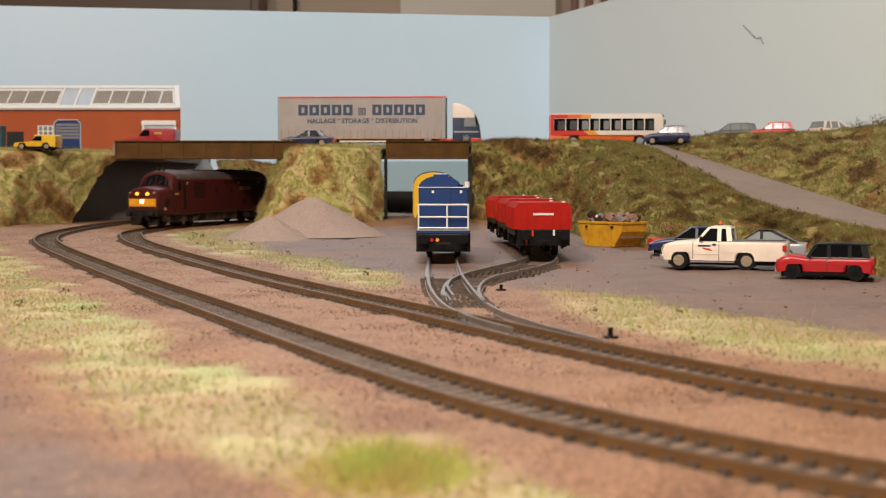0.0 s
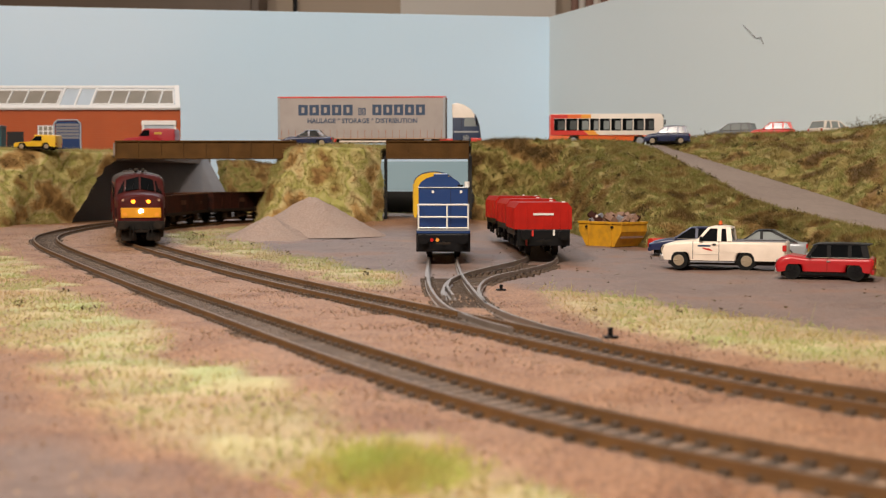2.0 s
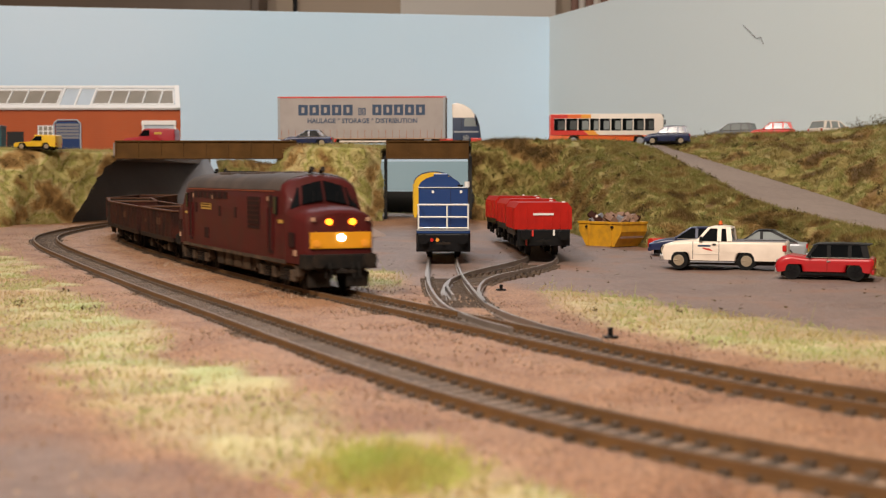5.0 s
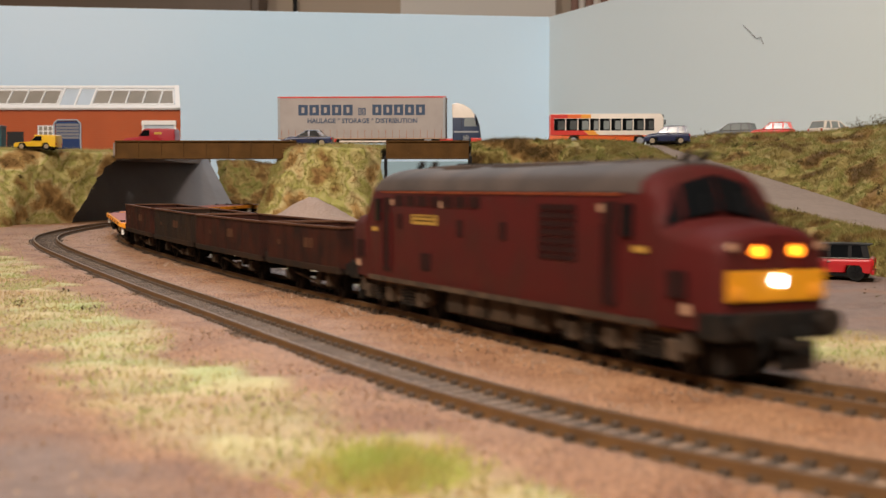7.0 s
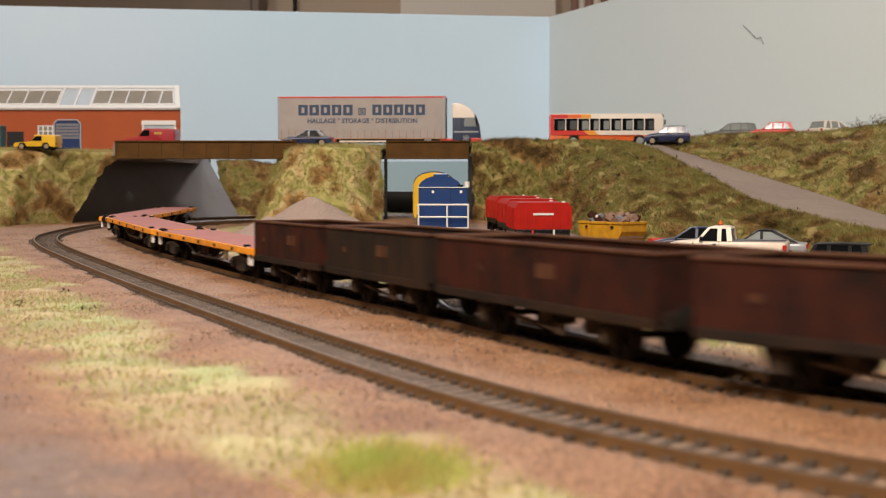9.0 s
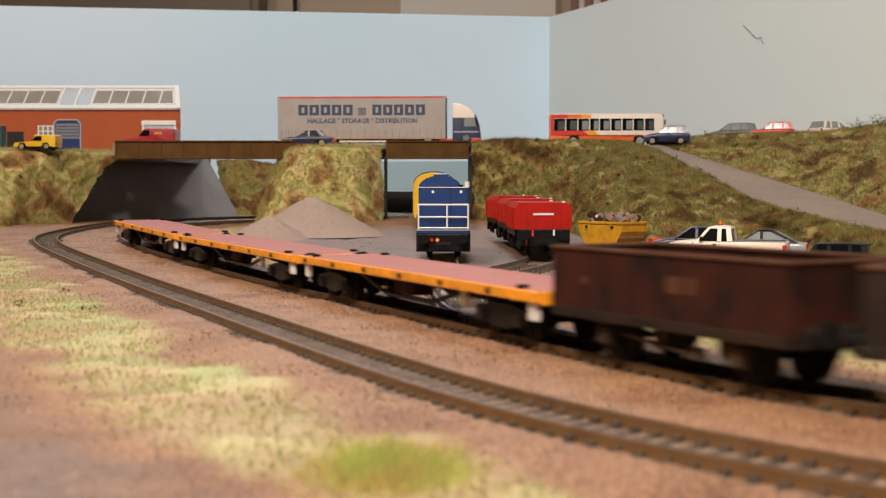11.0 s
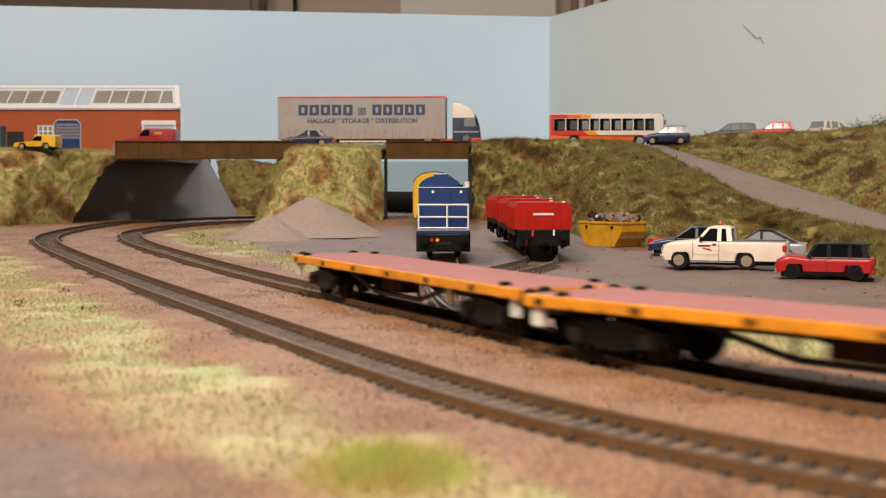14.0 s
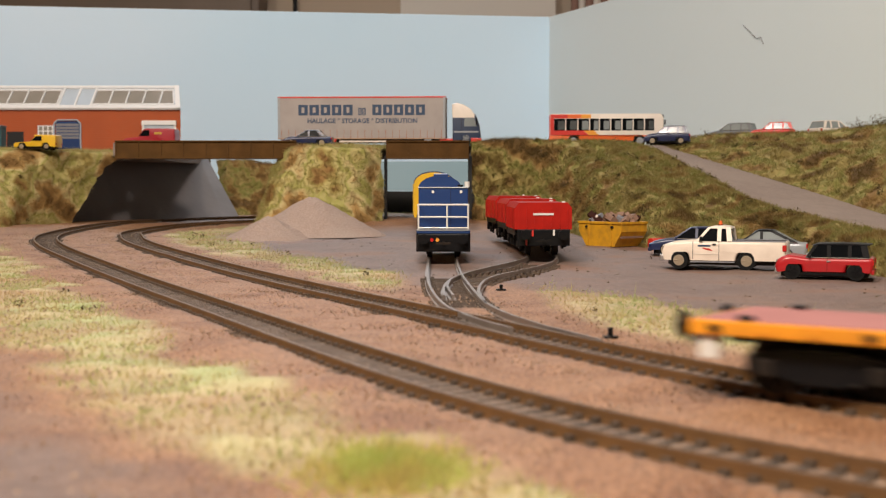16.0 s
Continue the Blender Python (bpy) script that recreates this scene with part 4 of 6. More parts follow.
def lorry():
    # faces +x; side towards the viewer at -y
    t = thing("articulated_lorry", (-0.080, 1.280, UP), -3.2, "articulated lorry with grey curtain-sided trailer and white and blue cab", "lorry")
    W = 0.0330
    x0, x1 = -0.0835, 0.0835
    tr = part("trailer_body", bx(x0, x1, -W / 2, W / 2, 0.0065, 0.0475, 0.0006), "curtain_grey", t, "grey curtain sides")
    part("roof_trim", bx(x0 - 0.0003, x1 + 0.0003, -W / 2 - 0.0003, W / 2 + 0.0003, 0.0462, 0.0478, 0.0003), "bright_red", tr)
    part("lower_rail", bx(x0 - 0.0002, x1 + 0.0002, -W / 2 - 0.0003, W / 2 + 0.0003, 0.0058, 0.0066), "dull_cream", tr)
    for i in range(24):
        x = x0 + 0.004 + i * (x1 - x0 - 0.008) / 23
        part("strap", bx(x - 0.00016, x + 0.00016, -W / 2 - 0.0003, -W / 2 + 0.0001, 0.0066, 0.0145), "dull_orange", tr)
    for x in (x0 + 0.0012, x1 - 0.0012):
        part("corner_post", bx(x - 0.0011, x + 0.0011, -W / 2 - 0.0004, -W / 2 + 0.001, 0.0065, 0.047), "silver_paint", tr)
    # firm's name as plain letter-sized bars, and the readable words below it
    for start, count, wide, h in ((-0.0628, 5, 0.0112, 0.0104), (-0.0030, 2, 0.0040, 0.0072), (0.0110, 5, 0.0108, 0.0104)):
        for i in range(count):
            a, b, z = start + i * wide, start + i * wide + wide * 0.84, 0.0292
            bm = bmesh.new()
            q = 0.0027 if count == 5 else 0.0010
            box(bm, a, a + q * 1.2, -W / 2 - 0.00025, -W / 2 + 0.0001, z, z + h)
            box(bm, b - q * 1.2, b, -W / 2 - 0.00025, -W / 2 + 0.0001, z, z + h)
            for z2 in (z, z + h - q * 0.9):
                box(bm, a + q * 1.2, b - q * 1.2, -W / 2 - 0.00025, -W / 2 + 0.0001, z2, z2 + q * 0.9)
            part("name_bar", bm, "lettering", tr)
    words("HAULAGE * STORAGE * DISTRIBUTION", 0.0064, "lettering", tr, pose(0.0010, -W / 2 - 0.0002, 0.0216, 90, 0, 0), stretch=0.98)
    part("chassis", bx(x0 + 0.004, x1 - 0.002, -0.0060, 0.0060, 0.0022, 0.0060), "underframe", t)
    for s in (-1, 1):
        part("side_guard", bx(-0.022, 0.030, s * (W / 2 - 0.0012) - 0.0003, s * (W / 2 - 0.0012) + 0.0003, 0.0026, 0.0042), "cream_paint", t)
        for x in (-0.0435, -0.0285):
            road_wheel(t, x, s * (W / 2 - 0.0008), 0.0062, 0.0050, "bright_red")
        part("landing_leg", bx(0.040, 0.042, s * 0.011 - 0.0008, s * 0.011 + 0.0008, 0.0006, 0.006), "underframe", t)
        for x in (0.066, 0.1035):
            road_wheel(t, x, s * (W / 2 - 0.0008), 0.0062, 0.0050, "silver_paint")
    part("tractor_frame", bx(0.055, 0.1165, -0.0050, 0.0050, 0.0032, 0.0058), "bright_red", t)
    part("fuel_tank", bx(0.078, 0.094, -W / 2 + 0.001, -W / 2 + 0.007, 0.0020, 0.0062, 0.0008), "bright_red", t)
    cab = [(0.0905, 0.0045), (0.0905, 0.0300), (0.1130, 0.0300), (0.1168, 0.0170), (0.1180, 0.0090), (0.1175, 0.0045)]
    c = part("cab", made(skin, cab, W / 2 - 0.0005, 0.0010), "cab_blue", t, "dark blue cab with white roof", True)
    part("cab_roof", made(skin, [(0.0905, 0.0265), (0.0900, 0.0300), (0.0900, 0.0400), (0.0945, 0.0412), (0.1010, 0.0395), (0.1085, 0.0350), (0.1125, 0.0295), (0.1125, 0.0265)], W / 2 - 0.0003, 0.0010), "cream_paint", c, "white wind deflector", True)
    part("bumper", bx(0.1085, 0.1190, -W / 2 - 0.0002, W / 2 + 0.0002, 0.0016, 0.0066, 0.0007), "bright_red", c)
    for s in (-1, 1):
        y = s * (W / 2 - 0.0005)
        bm = bmesh.new()
        p = [(0.1020, y, 0.0180), (0.1145, y, 0.0180), (0.1118, y, 0.0262), (0.1020, y, 0.0262)]
        plate(bm, p if s < 0 else p[::-1], 0.0003)
        part("side_window", bm, "pale_glass", c)
        part("door_line", bx(0.0992, 0.0995, y - 0.0002, y + 0.0002, 0.0062, 0.028), "black_paint", c)
        part("mirror", bx(0.1135, 0.1150, s * (W / 2 + 0.0012) - 0.0006, s * (W / 2 + 0.0012) + 0.0006, 0.0190, 0.0260, 0.0003), "black_paint", c)
        part("pale_stripe", bx(0.0915, 0.1160, y - 0.0002, y + 0.0002, 0.0118, 0.0134), "silver_paint", c)
    bm = bmesh.new()
    plate(bm, [(0.1166, -0.0145, 0.0178), (0.1166, 0.0145, 0.0178), (0.1136, 0.0140, 0.0270), (0.1136, -0.0140, 0.0270)], 0.0006)
    part("windscreen", bm, "car_glass", c)


lorry()


# ---- bus
def bus():
    t = thing("bus", (0.1690, 1.325, UP), -3.5, "single-deck bus in white, orange and red standing on the upper road", "bus")
    L, W, H = 0.1165, 0.0300, 0.0335
    f, r = 0.034, -0.034
    wh = 0.0058
    low = [(L / 2 - 0.001, 0.0035)] + [(a, max(b, 0.0030)) for a, b in arch(f, wh * 1.15, wh)] + [(a, max(b, 0.0030)) for a, b in arch(r, wh * 1.15, wh)] + [(-L / 2, 0.0035), (-L / 2, 0.0115), (L / 2, 0.0115)]
    part("lower_panel", made(skin, low, W / 2, 0.0005), "orange_paint", t, "orange lower panels", True)
    part("body", made(skin, [(-L / 2, 0.0115), (-L / 2, 0.0320), (-L / 2 + 0.002, H), (L / 2 - 0.003, H), (L / 2 - 0.0005, 0.0300), (L / 2, 0.0115)], W / 2, 0.0008), "cream_paint", t, "white upper panels", True)
    for s in (-1, 1):
        y = s * W / 2
        xs = [-0.0545, -0.0420, -0.0295, -0.0175, -0.0075, 0.0040, 0.0155, 0.0270, 0.0385, 0.0490]
        for a, b in zip(xs[:-1], xs[1:]):
            part("window", bx(a + 0.0006, b - 0.0006, y - 0.0003, y + 0.0003, 0.0162, 0.0284, 0.0), "car_glass" if b < 0.04 else "black_paint", t)
            # Added paler plate on the glass, for the pale inside of the bus.
            part("blind", bx(a + 0.0045, b - 0.0012, y - 0.0004, y + 0.0004, 0.0172, 0.0262), "mid_glass" if b > 0.03 or a < -0.03 else "pale_glass", t)
        bm = bmesh.new()
        p = [(-L / 2 + 0.0004, y, 0.0116), (-0.018, y, 0.0116), (-0.024, y, 0.0164), (-L / 2 + 0.0004, y, 0.0164)]
        plate(bm, p if s < 0 else p[::-1], 0.0002)
        part("red_swoop", bm, "bright_red", t)
        bm = bmesh.new()
        p = [(-0.0178, y, 0.0116), (-0.008, y, 0.0116), (-0.013, y, 0.0164), (-0.0238, y, 0.0164)]
        plate(bm, p if s < 0 else p[::-1], 0.0002)
        part("amber_swoop", bm, "amber_paint", t)
        for a, b, mm in ((-L / 2 + 0.0004, -0.040, "bright_red"), (-0.040, -0.026, "orange_paint"), (-0.026, -0.016, "amber_paint")):
            part("roof_band", bx(a, b, y - 0.0002, y + 0.0002, 0.0288, 0.0328), mm, t)
        part("end_panel", bx(-L / 2 + 0.0003, -0.0540, y - 0.0002, y + 0.0002, 0.0164, 0.0288), "bright_red", t)
        for q in (f, r):
            road_wheel(t, q, s * (W / 2 - 0.0004), wh, 0.005, "silver_paint")
        part("mirror", bx(L / 2 + 0.0008, L / 2 + 0.002, s * (W / 2 - 0.002) - 0.001, s * (W / 2 - 0.002) + 0.001, 0.022, 0.027, 0.0003), "black_paint", t)
    part("windscreen", bx(L / 2 - 0.0004, L / 2 + 0.0004, -W * 0.44, W * 0.44, 0.0150, 0.0280, 0.0003), "pale_glass", t)
    part("destination_board", bx(L / 2 - 0.0018, L / 2 + 0.0002, -W * 0.36, W * 0.36, 0.0288, 0.0325, 0.0003), "black_paint", t)
    part("back_panel", bx(-L / 2 - 0.0003, -L / 2 + 0.0004, -W * 0.47, W * 0.47, 0.0040, 0.0320), "bright_red", t)


bus()


# ---------------------------------------------------------------- factory
def factory():
    t = thing("factory", (0, 0, 0), 0, "orange brick factory with white framed glazed roof", "building")
    bm = bmesh.new()
    loft(bm, [[(-0.800, 1.560, z), (-0.321, 1.560, z), (-0.340, 1.640, z), (-0.800, 1.640, z)] for z in (0.076, 0.1390)])
    w = part("wall", bm, "brick_paint", t, "orange brick wall")
    # courses stand a little proud of the joints
    bm = bmesh.new()
    for i in range(20):
        z = 0.0820 + i * 0.0028
        box(bm, -0.8003, -0.3212, 1.5596, 1.5605, z, z + 0.0003)
    part("joint", bm, "mortar", w)
    bm = bmesh.new()
    loft(bm, [[(x, 1.556, 0.1392), (x - k, 1.595, 0.1690), (x - 2 * k, 1.640, 0.1690), (x - 2 * k, 1.640, 0.1392)] for x, k in ((-0.800, 0.0), (-0.321, 0.0095))])
    roof = part("roof", bm, "pale_sheet", t, "pale sheeted roof with slanted glazing")
    n = Vector((0, -0.0298, 0.039)).normalized()
    slope = lambda k, lift: Vector((0, 1.556 + 0.039 * k, 0.1392 + 0.0298 * k)) + n * lift

    def on_slope(name, x0, x1, k0, k1, lift, material):
        bm = bmesh.new()
        d0, d1 = (0.0095 * k0, 0.0095 * k1) if x1 > -0.33 else (0.0, 0.0)
        loft(bm, [[(x0 - d0 * (x0 > -0.33), *slope(k0, l)[1:]), (x1 - d0, *slope(k0, l)[1:]), (x1 - d1, *slope(k1, l)[1:]), (x0 - d1 * (x0 > -0.33), *slope(k1, l)[1:])] for l in (-0.001, lift)])
        part(name, bm, material, roof)

    on_slope("eave_board", -0.800, -0.3200, 0.0, 0.13, 0.0018, "factory_white")
    on_slope("ridge", -0.800, -0.3200, 0.92, 1.02, 0.0018, "factory_white")
    on_slope("verge", -0.3260, -0.3200, 0.0, 1.02, 0.0022, "factory_white")
    for x in (-0.4515, -0.4715, -0.4320):
        on_slope("mullion", x, x + 0.0022, 0.1, 0.95, 0.0018, "factory_white")
    for x0, n_ in ((-0.429, 5), (-0.5745, 5), (-0.710, 5)):
        for i in range(n_):
            a = x0 + i * 0.0205
            if a > -0.342:
                continue
            on_slope("pane", a, a + 0.0185, 0.22, 0.82, 0.0006, "roof_glass")
            on_slope("glazing_bar", a + 0.0185, a + 0.0200, 0.18, 0.86, 0.0014, "factory_white")
    for x0, x1 in ((-0.4300, -0.3275), (-0.5755, -0.4715)):
        on_slope("glazing_bar", x0, x1, 0.80, 0.86, 0.0014, "factory_white")
        on_slope("glazing_bar", x0, x1, 0.16, 0.22, 0.0014, "factory_white")
    d = part("loading_door", bx(-0.366, -0.328, 1.5585, 1.5610, 0.080, 0.120), "pale_sheet", t)
    part("lintel", bx(-0.368, -0.326, 1.5565, 1.5605, 0.120, 0.1255, 0.0003), "factory_white", d)
    for x in (-0.3675, -0.3285):
        part("jamb", bx(x, x + 0.0025, 1.5570, 1.5605, 0.078, 0.120), "factory_white", d)
    d = part("roller_door", bx(-0.4735, -0.4440, 1.5585, 1.5610, 0.078, 0.1245), "blue_paint", t, "blue roller door with a grey upper half")
    for i in range(11):
        part("slat", bx(-0.4730, -0.4445, 1.5578, 1.5588, 0.080 + i * 0.0039, 0.0828 + i * 0.0039), "grey_scrap" if i > 5 else "blue_paint", d)
    bm = bmesh.new()
    for a, b in (((-0.4750, 0.08), (-0.4750, 0.122)), ((-0.4750, 0.122), (-0.4705, 0.1262)), ((-0.4705, 0.1262), (-0.4470, 0.1262)), ((-0.4470, 0.1262), (-0.4425, 0.122)), ((-0.4425, 0.122), (-0.4425, 0.08))):
        rod(bm, (a[0], 1.557, a[1]), (b[0], 1.557, b[1]), 0.0009, 6)
    part("door_frame", bm, "pale_sheet", d)
    win = part("window", bx(-0.4945, -0.4765, 1.5580, 1.5610, 0.1060, 0.1190), "roof_glass", t)
    for i in range(4):
        part("window_bar", bx(-0.4950 + i * 0.0058, -0.4935 + i * 0.0058, 1.5572, 1.5582, 0.1055, 0.1195), "factory_white", win)
    for z in (0.1055, 0.1120, 0.1182):
        part("window_bar", bx(-0.4950, -0.4760, 1.5570, 1.5580, z, z + 0.0013), "factory_white", win)
    # No opening: a flat black sheet paints the dark inside of the doorway.
    part("doorway", bx(-0.533, -0.513, 1.5585, 1.5605, 0.078, 0.1120), "black_card", t)


factory()
tagged(part("factory_yard", bx(-1.25, -0.31, 1.40, 1.70, 0.0740, 0.0822), "road"), "grey brown ground in front of the factory", "ground", kind="structure")
BIN = thing("waste_container", (-0.5255, 1.46, 0.0822), 4, "dark teal waste container beside the factory", "container")
part("body", bx(-0.022, 0.022, -0.012, 0.012, 0.0, 0.031, 0.001), mat("teal_paint", (0.01, 0.11, 0.12), 0.5, dirt=(0.03, 0.05, 0.05)), BIN)
part("lid", bx(-0.0225, 0.0225, -0.0125, 0.0125, 0.031, 0.0325, 0.0004), "grey_scrap", BIN)


# ---------------------------------------------------------------- yard things
def heap(name, x, y, r, h, label, seed, stretch=1.0):
    """A cone of loose stone with a rounded top and uneven foot."""
    z = float(ground_z(x, y)) - 0.0008
    P, nr, na = [], 26, 72
    for i in range(nr):
        for j in range(na):
            a = 2 * math.pi * j / na
            k = i / (nr - 1)
            rr = r * k * (1 + 0.10 * noise.noise((math.cos(a) * 1.4 + seed, math.sin(a) * 1.4, 0)))
            q = Vector((x + rr * math.cos(a) * stretch, y + rr * math.sin(a), 0))
            zz = h * (1 - k) ** 1.08 * (1 - 0.05 / (k * 12 + 0.35)) + noise.noise(q * 160) * 0.0012 * min(1, 3 * (1 - k)) + noise.noise(q * 700) * 0.0005 * (1 - k)
            P.append((q.x, q.y, max(z, float(ground_z(q.x, q.y)) - 0.0006) * (k) + z * (1 - k) + zz - 0.0006 * k))
    faces = [(i * na + j, i * na + (j + 1) % na, (i + 1) * na + (j + 1) % na, (i + 1) * na + j) for i in range(nr - 1) for j in range(na)]
    me = bpy.data.meshes.new(name)
    me.from_pydata(P, [], faces)
    me.shade_smooth()
    me.materials.append(M["gravel"])
    tagged(new(name, me), label, "gravel heap", kind="stuff")


heap("stone_heap", -0.1090, 1.060, 0.060, 0.0345, "tall heap of pale pinkish grey gravel on the yard", 2, 1.0)
heap("stone_heap", -0.1390, 1.015, 0.042, 0.0205, "low heap of pale pinkish grey gravel on the yard", 7, 0.9)


def skip():
    t = thing("rubbish_skip", (0.1235, 0.925, gz(0.1235, 0.925)), -52, "yellow metal skip full of scrap beside the embankment", "skip")
    a, b, h = 0.0215, 0.0130, 0.0175
    outer = [[(-a * 0.66, -b, 0.0), (a * 0.66, -b, 0.0), (a * 0.66, b, 0.0), (-a * 0.66, b, 0.0)], [(-a, -b, h * 0.62), (a, -b, h * 0.62), (a, b, h * 0.62), (-a, b, h * 0.62)], [(-a, -b, h), (a, -b, h), (a, b, h), (-a, b, h)]]
    inner = [[(x * 0.95, y * 0.93, max(z, 0.001)) for x, y, z in ring] for ring in reversed(outer)]
    bm = bmesh.new()
    loft(bm, outer + inner, caps=True)
    part("body", bm, "skip_yellow", t)
    for s in (-1, 1):
        part("rim", bx(-a - 0.0006, a + 0.0006, s * b - 0.0008, s * b + 0.0008, h - 0.0014, h + 0.0004, 0.0003), "skip_yellow", t)
        part("rim", bx(s * a - 0.0008, s * a + 0.0008, -b, b, h - 0.0014, h + 0.0004, 0.0003), "skip_yellow", t)
        for x in (-0.6, 0.6):
            bm = bmesh.new()
            rod(bm, (x * a, s * b, h * 0.80), (x * a, s * (b + 0.0016), h * 0.80), 0.0009, 10)
            part("lug", bm, "underframe", t)
            part("side_rib", bx(x * a * 0.9 - 0.0006, x * a * 0.9 + 0.0006, s * b - 0.0006, s * b + 0.0006, 0.0006, h * 0.95), "skip_yellow", t)
    part("load", bx(-a * 0.9, a * 0.9, -b * 0.88, b * 0.88, 0.006, h * 0.93), "rusty_scrap", t)
    rng = random.Random(5)
    for i in range(46):
        s = (rng.uniform(0.0015, 0.0065), rng.uniform(0.0010, 0.0028), rng.uniform(0.0006, 0.0022))
        m = pose(rng.uniform(-0.8, 0.8) * a, rng.uniform(-0.75, 0.75) * b, h * rng.uniform(0.88, 1.2), rng.uniform(-60, 60), rng.uniform(-60, 60), rng.uniform(0, 360))
        bm = bmesh.new()
        box(bm, -s[0], s[0], -s[1], s[1], -s[2], s[2], 0.0002, m)
        part("scrap_piece", bm, rng.choice(["rusty_scrap", "rusty_scrap", "grey_scrap", "wagon_brown", "cream_paint"]), t)


skip()


def drum():
    x, y = 0.1530, 0.905
    t = thing("oil_drum", (x, y, gz(x, y) + 0.0032), 25, "faded red oil drum lying at the foot of the bank", "drum")
    bm = bmesh.new()
    rod(bm, (-0.006, 0, 0), (0.006, 0, 0), 0.0034, 18)
    d = part("body", bm, "bright_red", t, smooth=True)
    for k in (-0.0058, -0.002, 0.002, 0.0058):
        bm = bmesh.new()
        rod(bm, (k - 0.0003, 0, 0), (k + 0.0003, 0, 0), 0.0037, 18)
        part("hoop", bm, "bright_red", d)


drum()


# ---------------------------------------------------------------- rolling stock
def buffer_pair(parent, x, way, material="underframe", z=0.0138):
    for s in (-1, 1):
        bm = bmesh.new()
        rod(bm, (x, s * 0.0114, z), (x + way * 0.0038, s * 0.0114, z), 0.0014, 12)
        rod(bm, (x + way * 0.0036, s * 0.0114, z), (x + way * 0.0046, s * 0.0114, z), 0.0030, 16)
        part("buffer", bm, material, parent, smooth=True)


def coupling(parent, x, way):
    bm = bmesh.new()
    rod(bm, (x, 0, 0.0098), (x + way * 0.0062, 0, 0.0092), 0.0008, 6)
    box(bm, x + way * 0.0055 - 0.0006, x + way * 0.0055 + 0.0006, -0.0042, 0.0042, 0.0088, 0.0100)
    part("coupling", bm, "underframe", parent)


def wheelset(parent, x, r=0.0065):
    bm = bmesh.new()
    rod(bm, (0, -0.0105, 0), (0, 0.0105, 0), 0.0010, 8)
    for s in (-1, 1):
        rod(bm, (0, s * 0.0072, 0), (0, s * 0.0098, 0), r, 22)
        rod(bm, (0, s * 0.0069, 0), (0, s * 0.0075, 0), r * 1.09, 22)
        for i in range(6):
            a = math.pi * i / 3
            rod(bm, (0, s * 0.0099, 0), (r * 0.8 * math.cos(a), s * 0.0099, r * 0.8 * math.sin(a)), r * 0.08, 4)
    w = part("wheelset", bm, "underframe", parent)
    w.location = (x, 0, r)
    return w


def six_wheel_bogie(parent, x):
    b = part("bogie", bx(x - 0.0290, x + 0.0290, -0.0110, 0.0110, 0.0075, 0.0105), "bogie_dirt", parent, "dirty six-wheeled bogie")
    for s in (-1, 1):
        bm = bmesh.new()
        prism(bm, [(x - 0.0300, 0.0060), (x - 0.0255, 0.0045), (x + 0.0255, 0.0045), (x + 0.0300, 0.0060), (x + 0.0290, 0.0095), (x + 0.016, 0.0105), (x - 0.016, 0.0105), (x - 0.0290, 0.0095)], s * 0.0128 - 0.0008, s * 0.0128 + 0.0008)
        part("side_frame", bm, "bogie_dirt", b)
        for k in (-0.0235, -0.0035, 0.0235):
            part("axlebox", bx(x + k - 0.0026, x + k + 0.0026, s * 0.0146 - 0.0012, s * 0.0146 + 0.0012, 0.0040, 0.0090, 0.0005), "bogie_dirt", b)
        for k in (-0.0140, 0.0100, 0.0165):
            bm = bmesh.new()
            for j in range(5):
                rod(bm, (x + k, s * 0.0145, 0.0042 + j * 0.0011), (x + k, s * 0.0145, 0.0047 + j * 0.0011), 0.0022, 10)
            part("spring", bm, "underframe", b)
        for k in (-0.0292, 0.0285):
            part("sand_box", bx(x + k - 0.0018, x + k + 0.0018, s * 0.0140 - 0.0016, s * 0.0140 + 0.0016, 0.0062, 0.0112, 0.0004), "bogie_dirt", b)
        bm = bmesh.new()
        rod(bm, (x - 0.027, s * 0.0152, 0.0110), (x + 0.027, s * 0.0152, 0.0110), 0.0005, 6)
        part("brake_pipe", bm, "rust", b)
    return [wheelset(parent, x + k, 0.0070) for k in (-0.0235, -0.0035, 0.0235)]


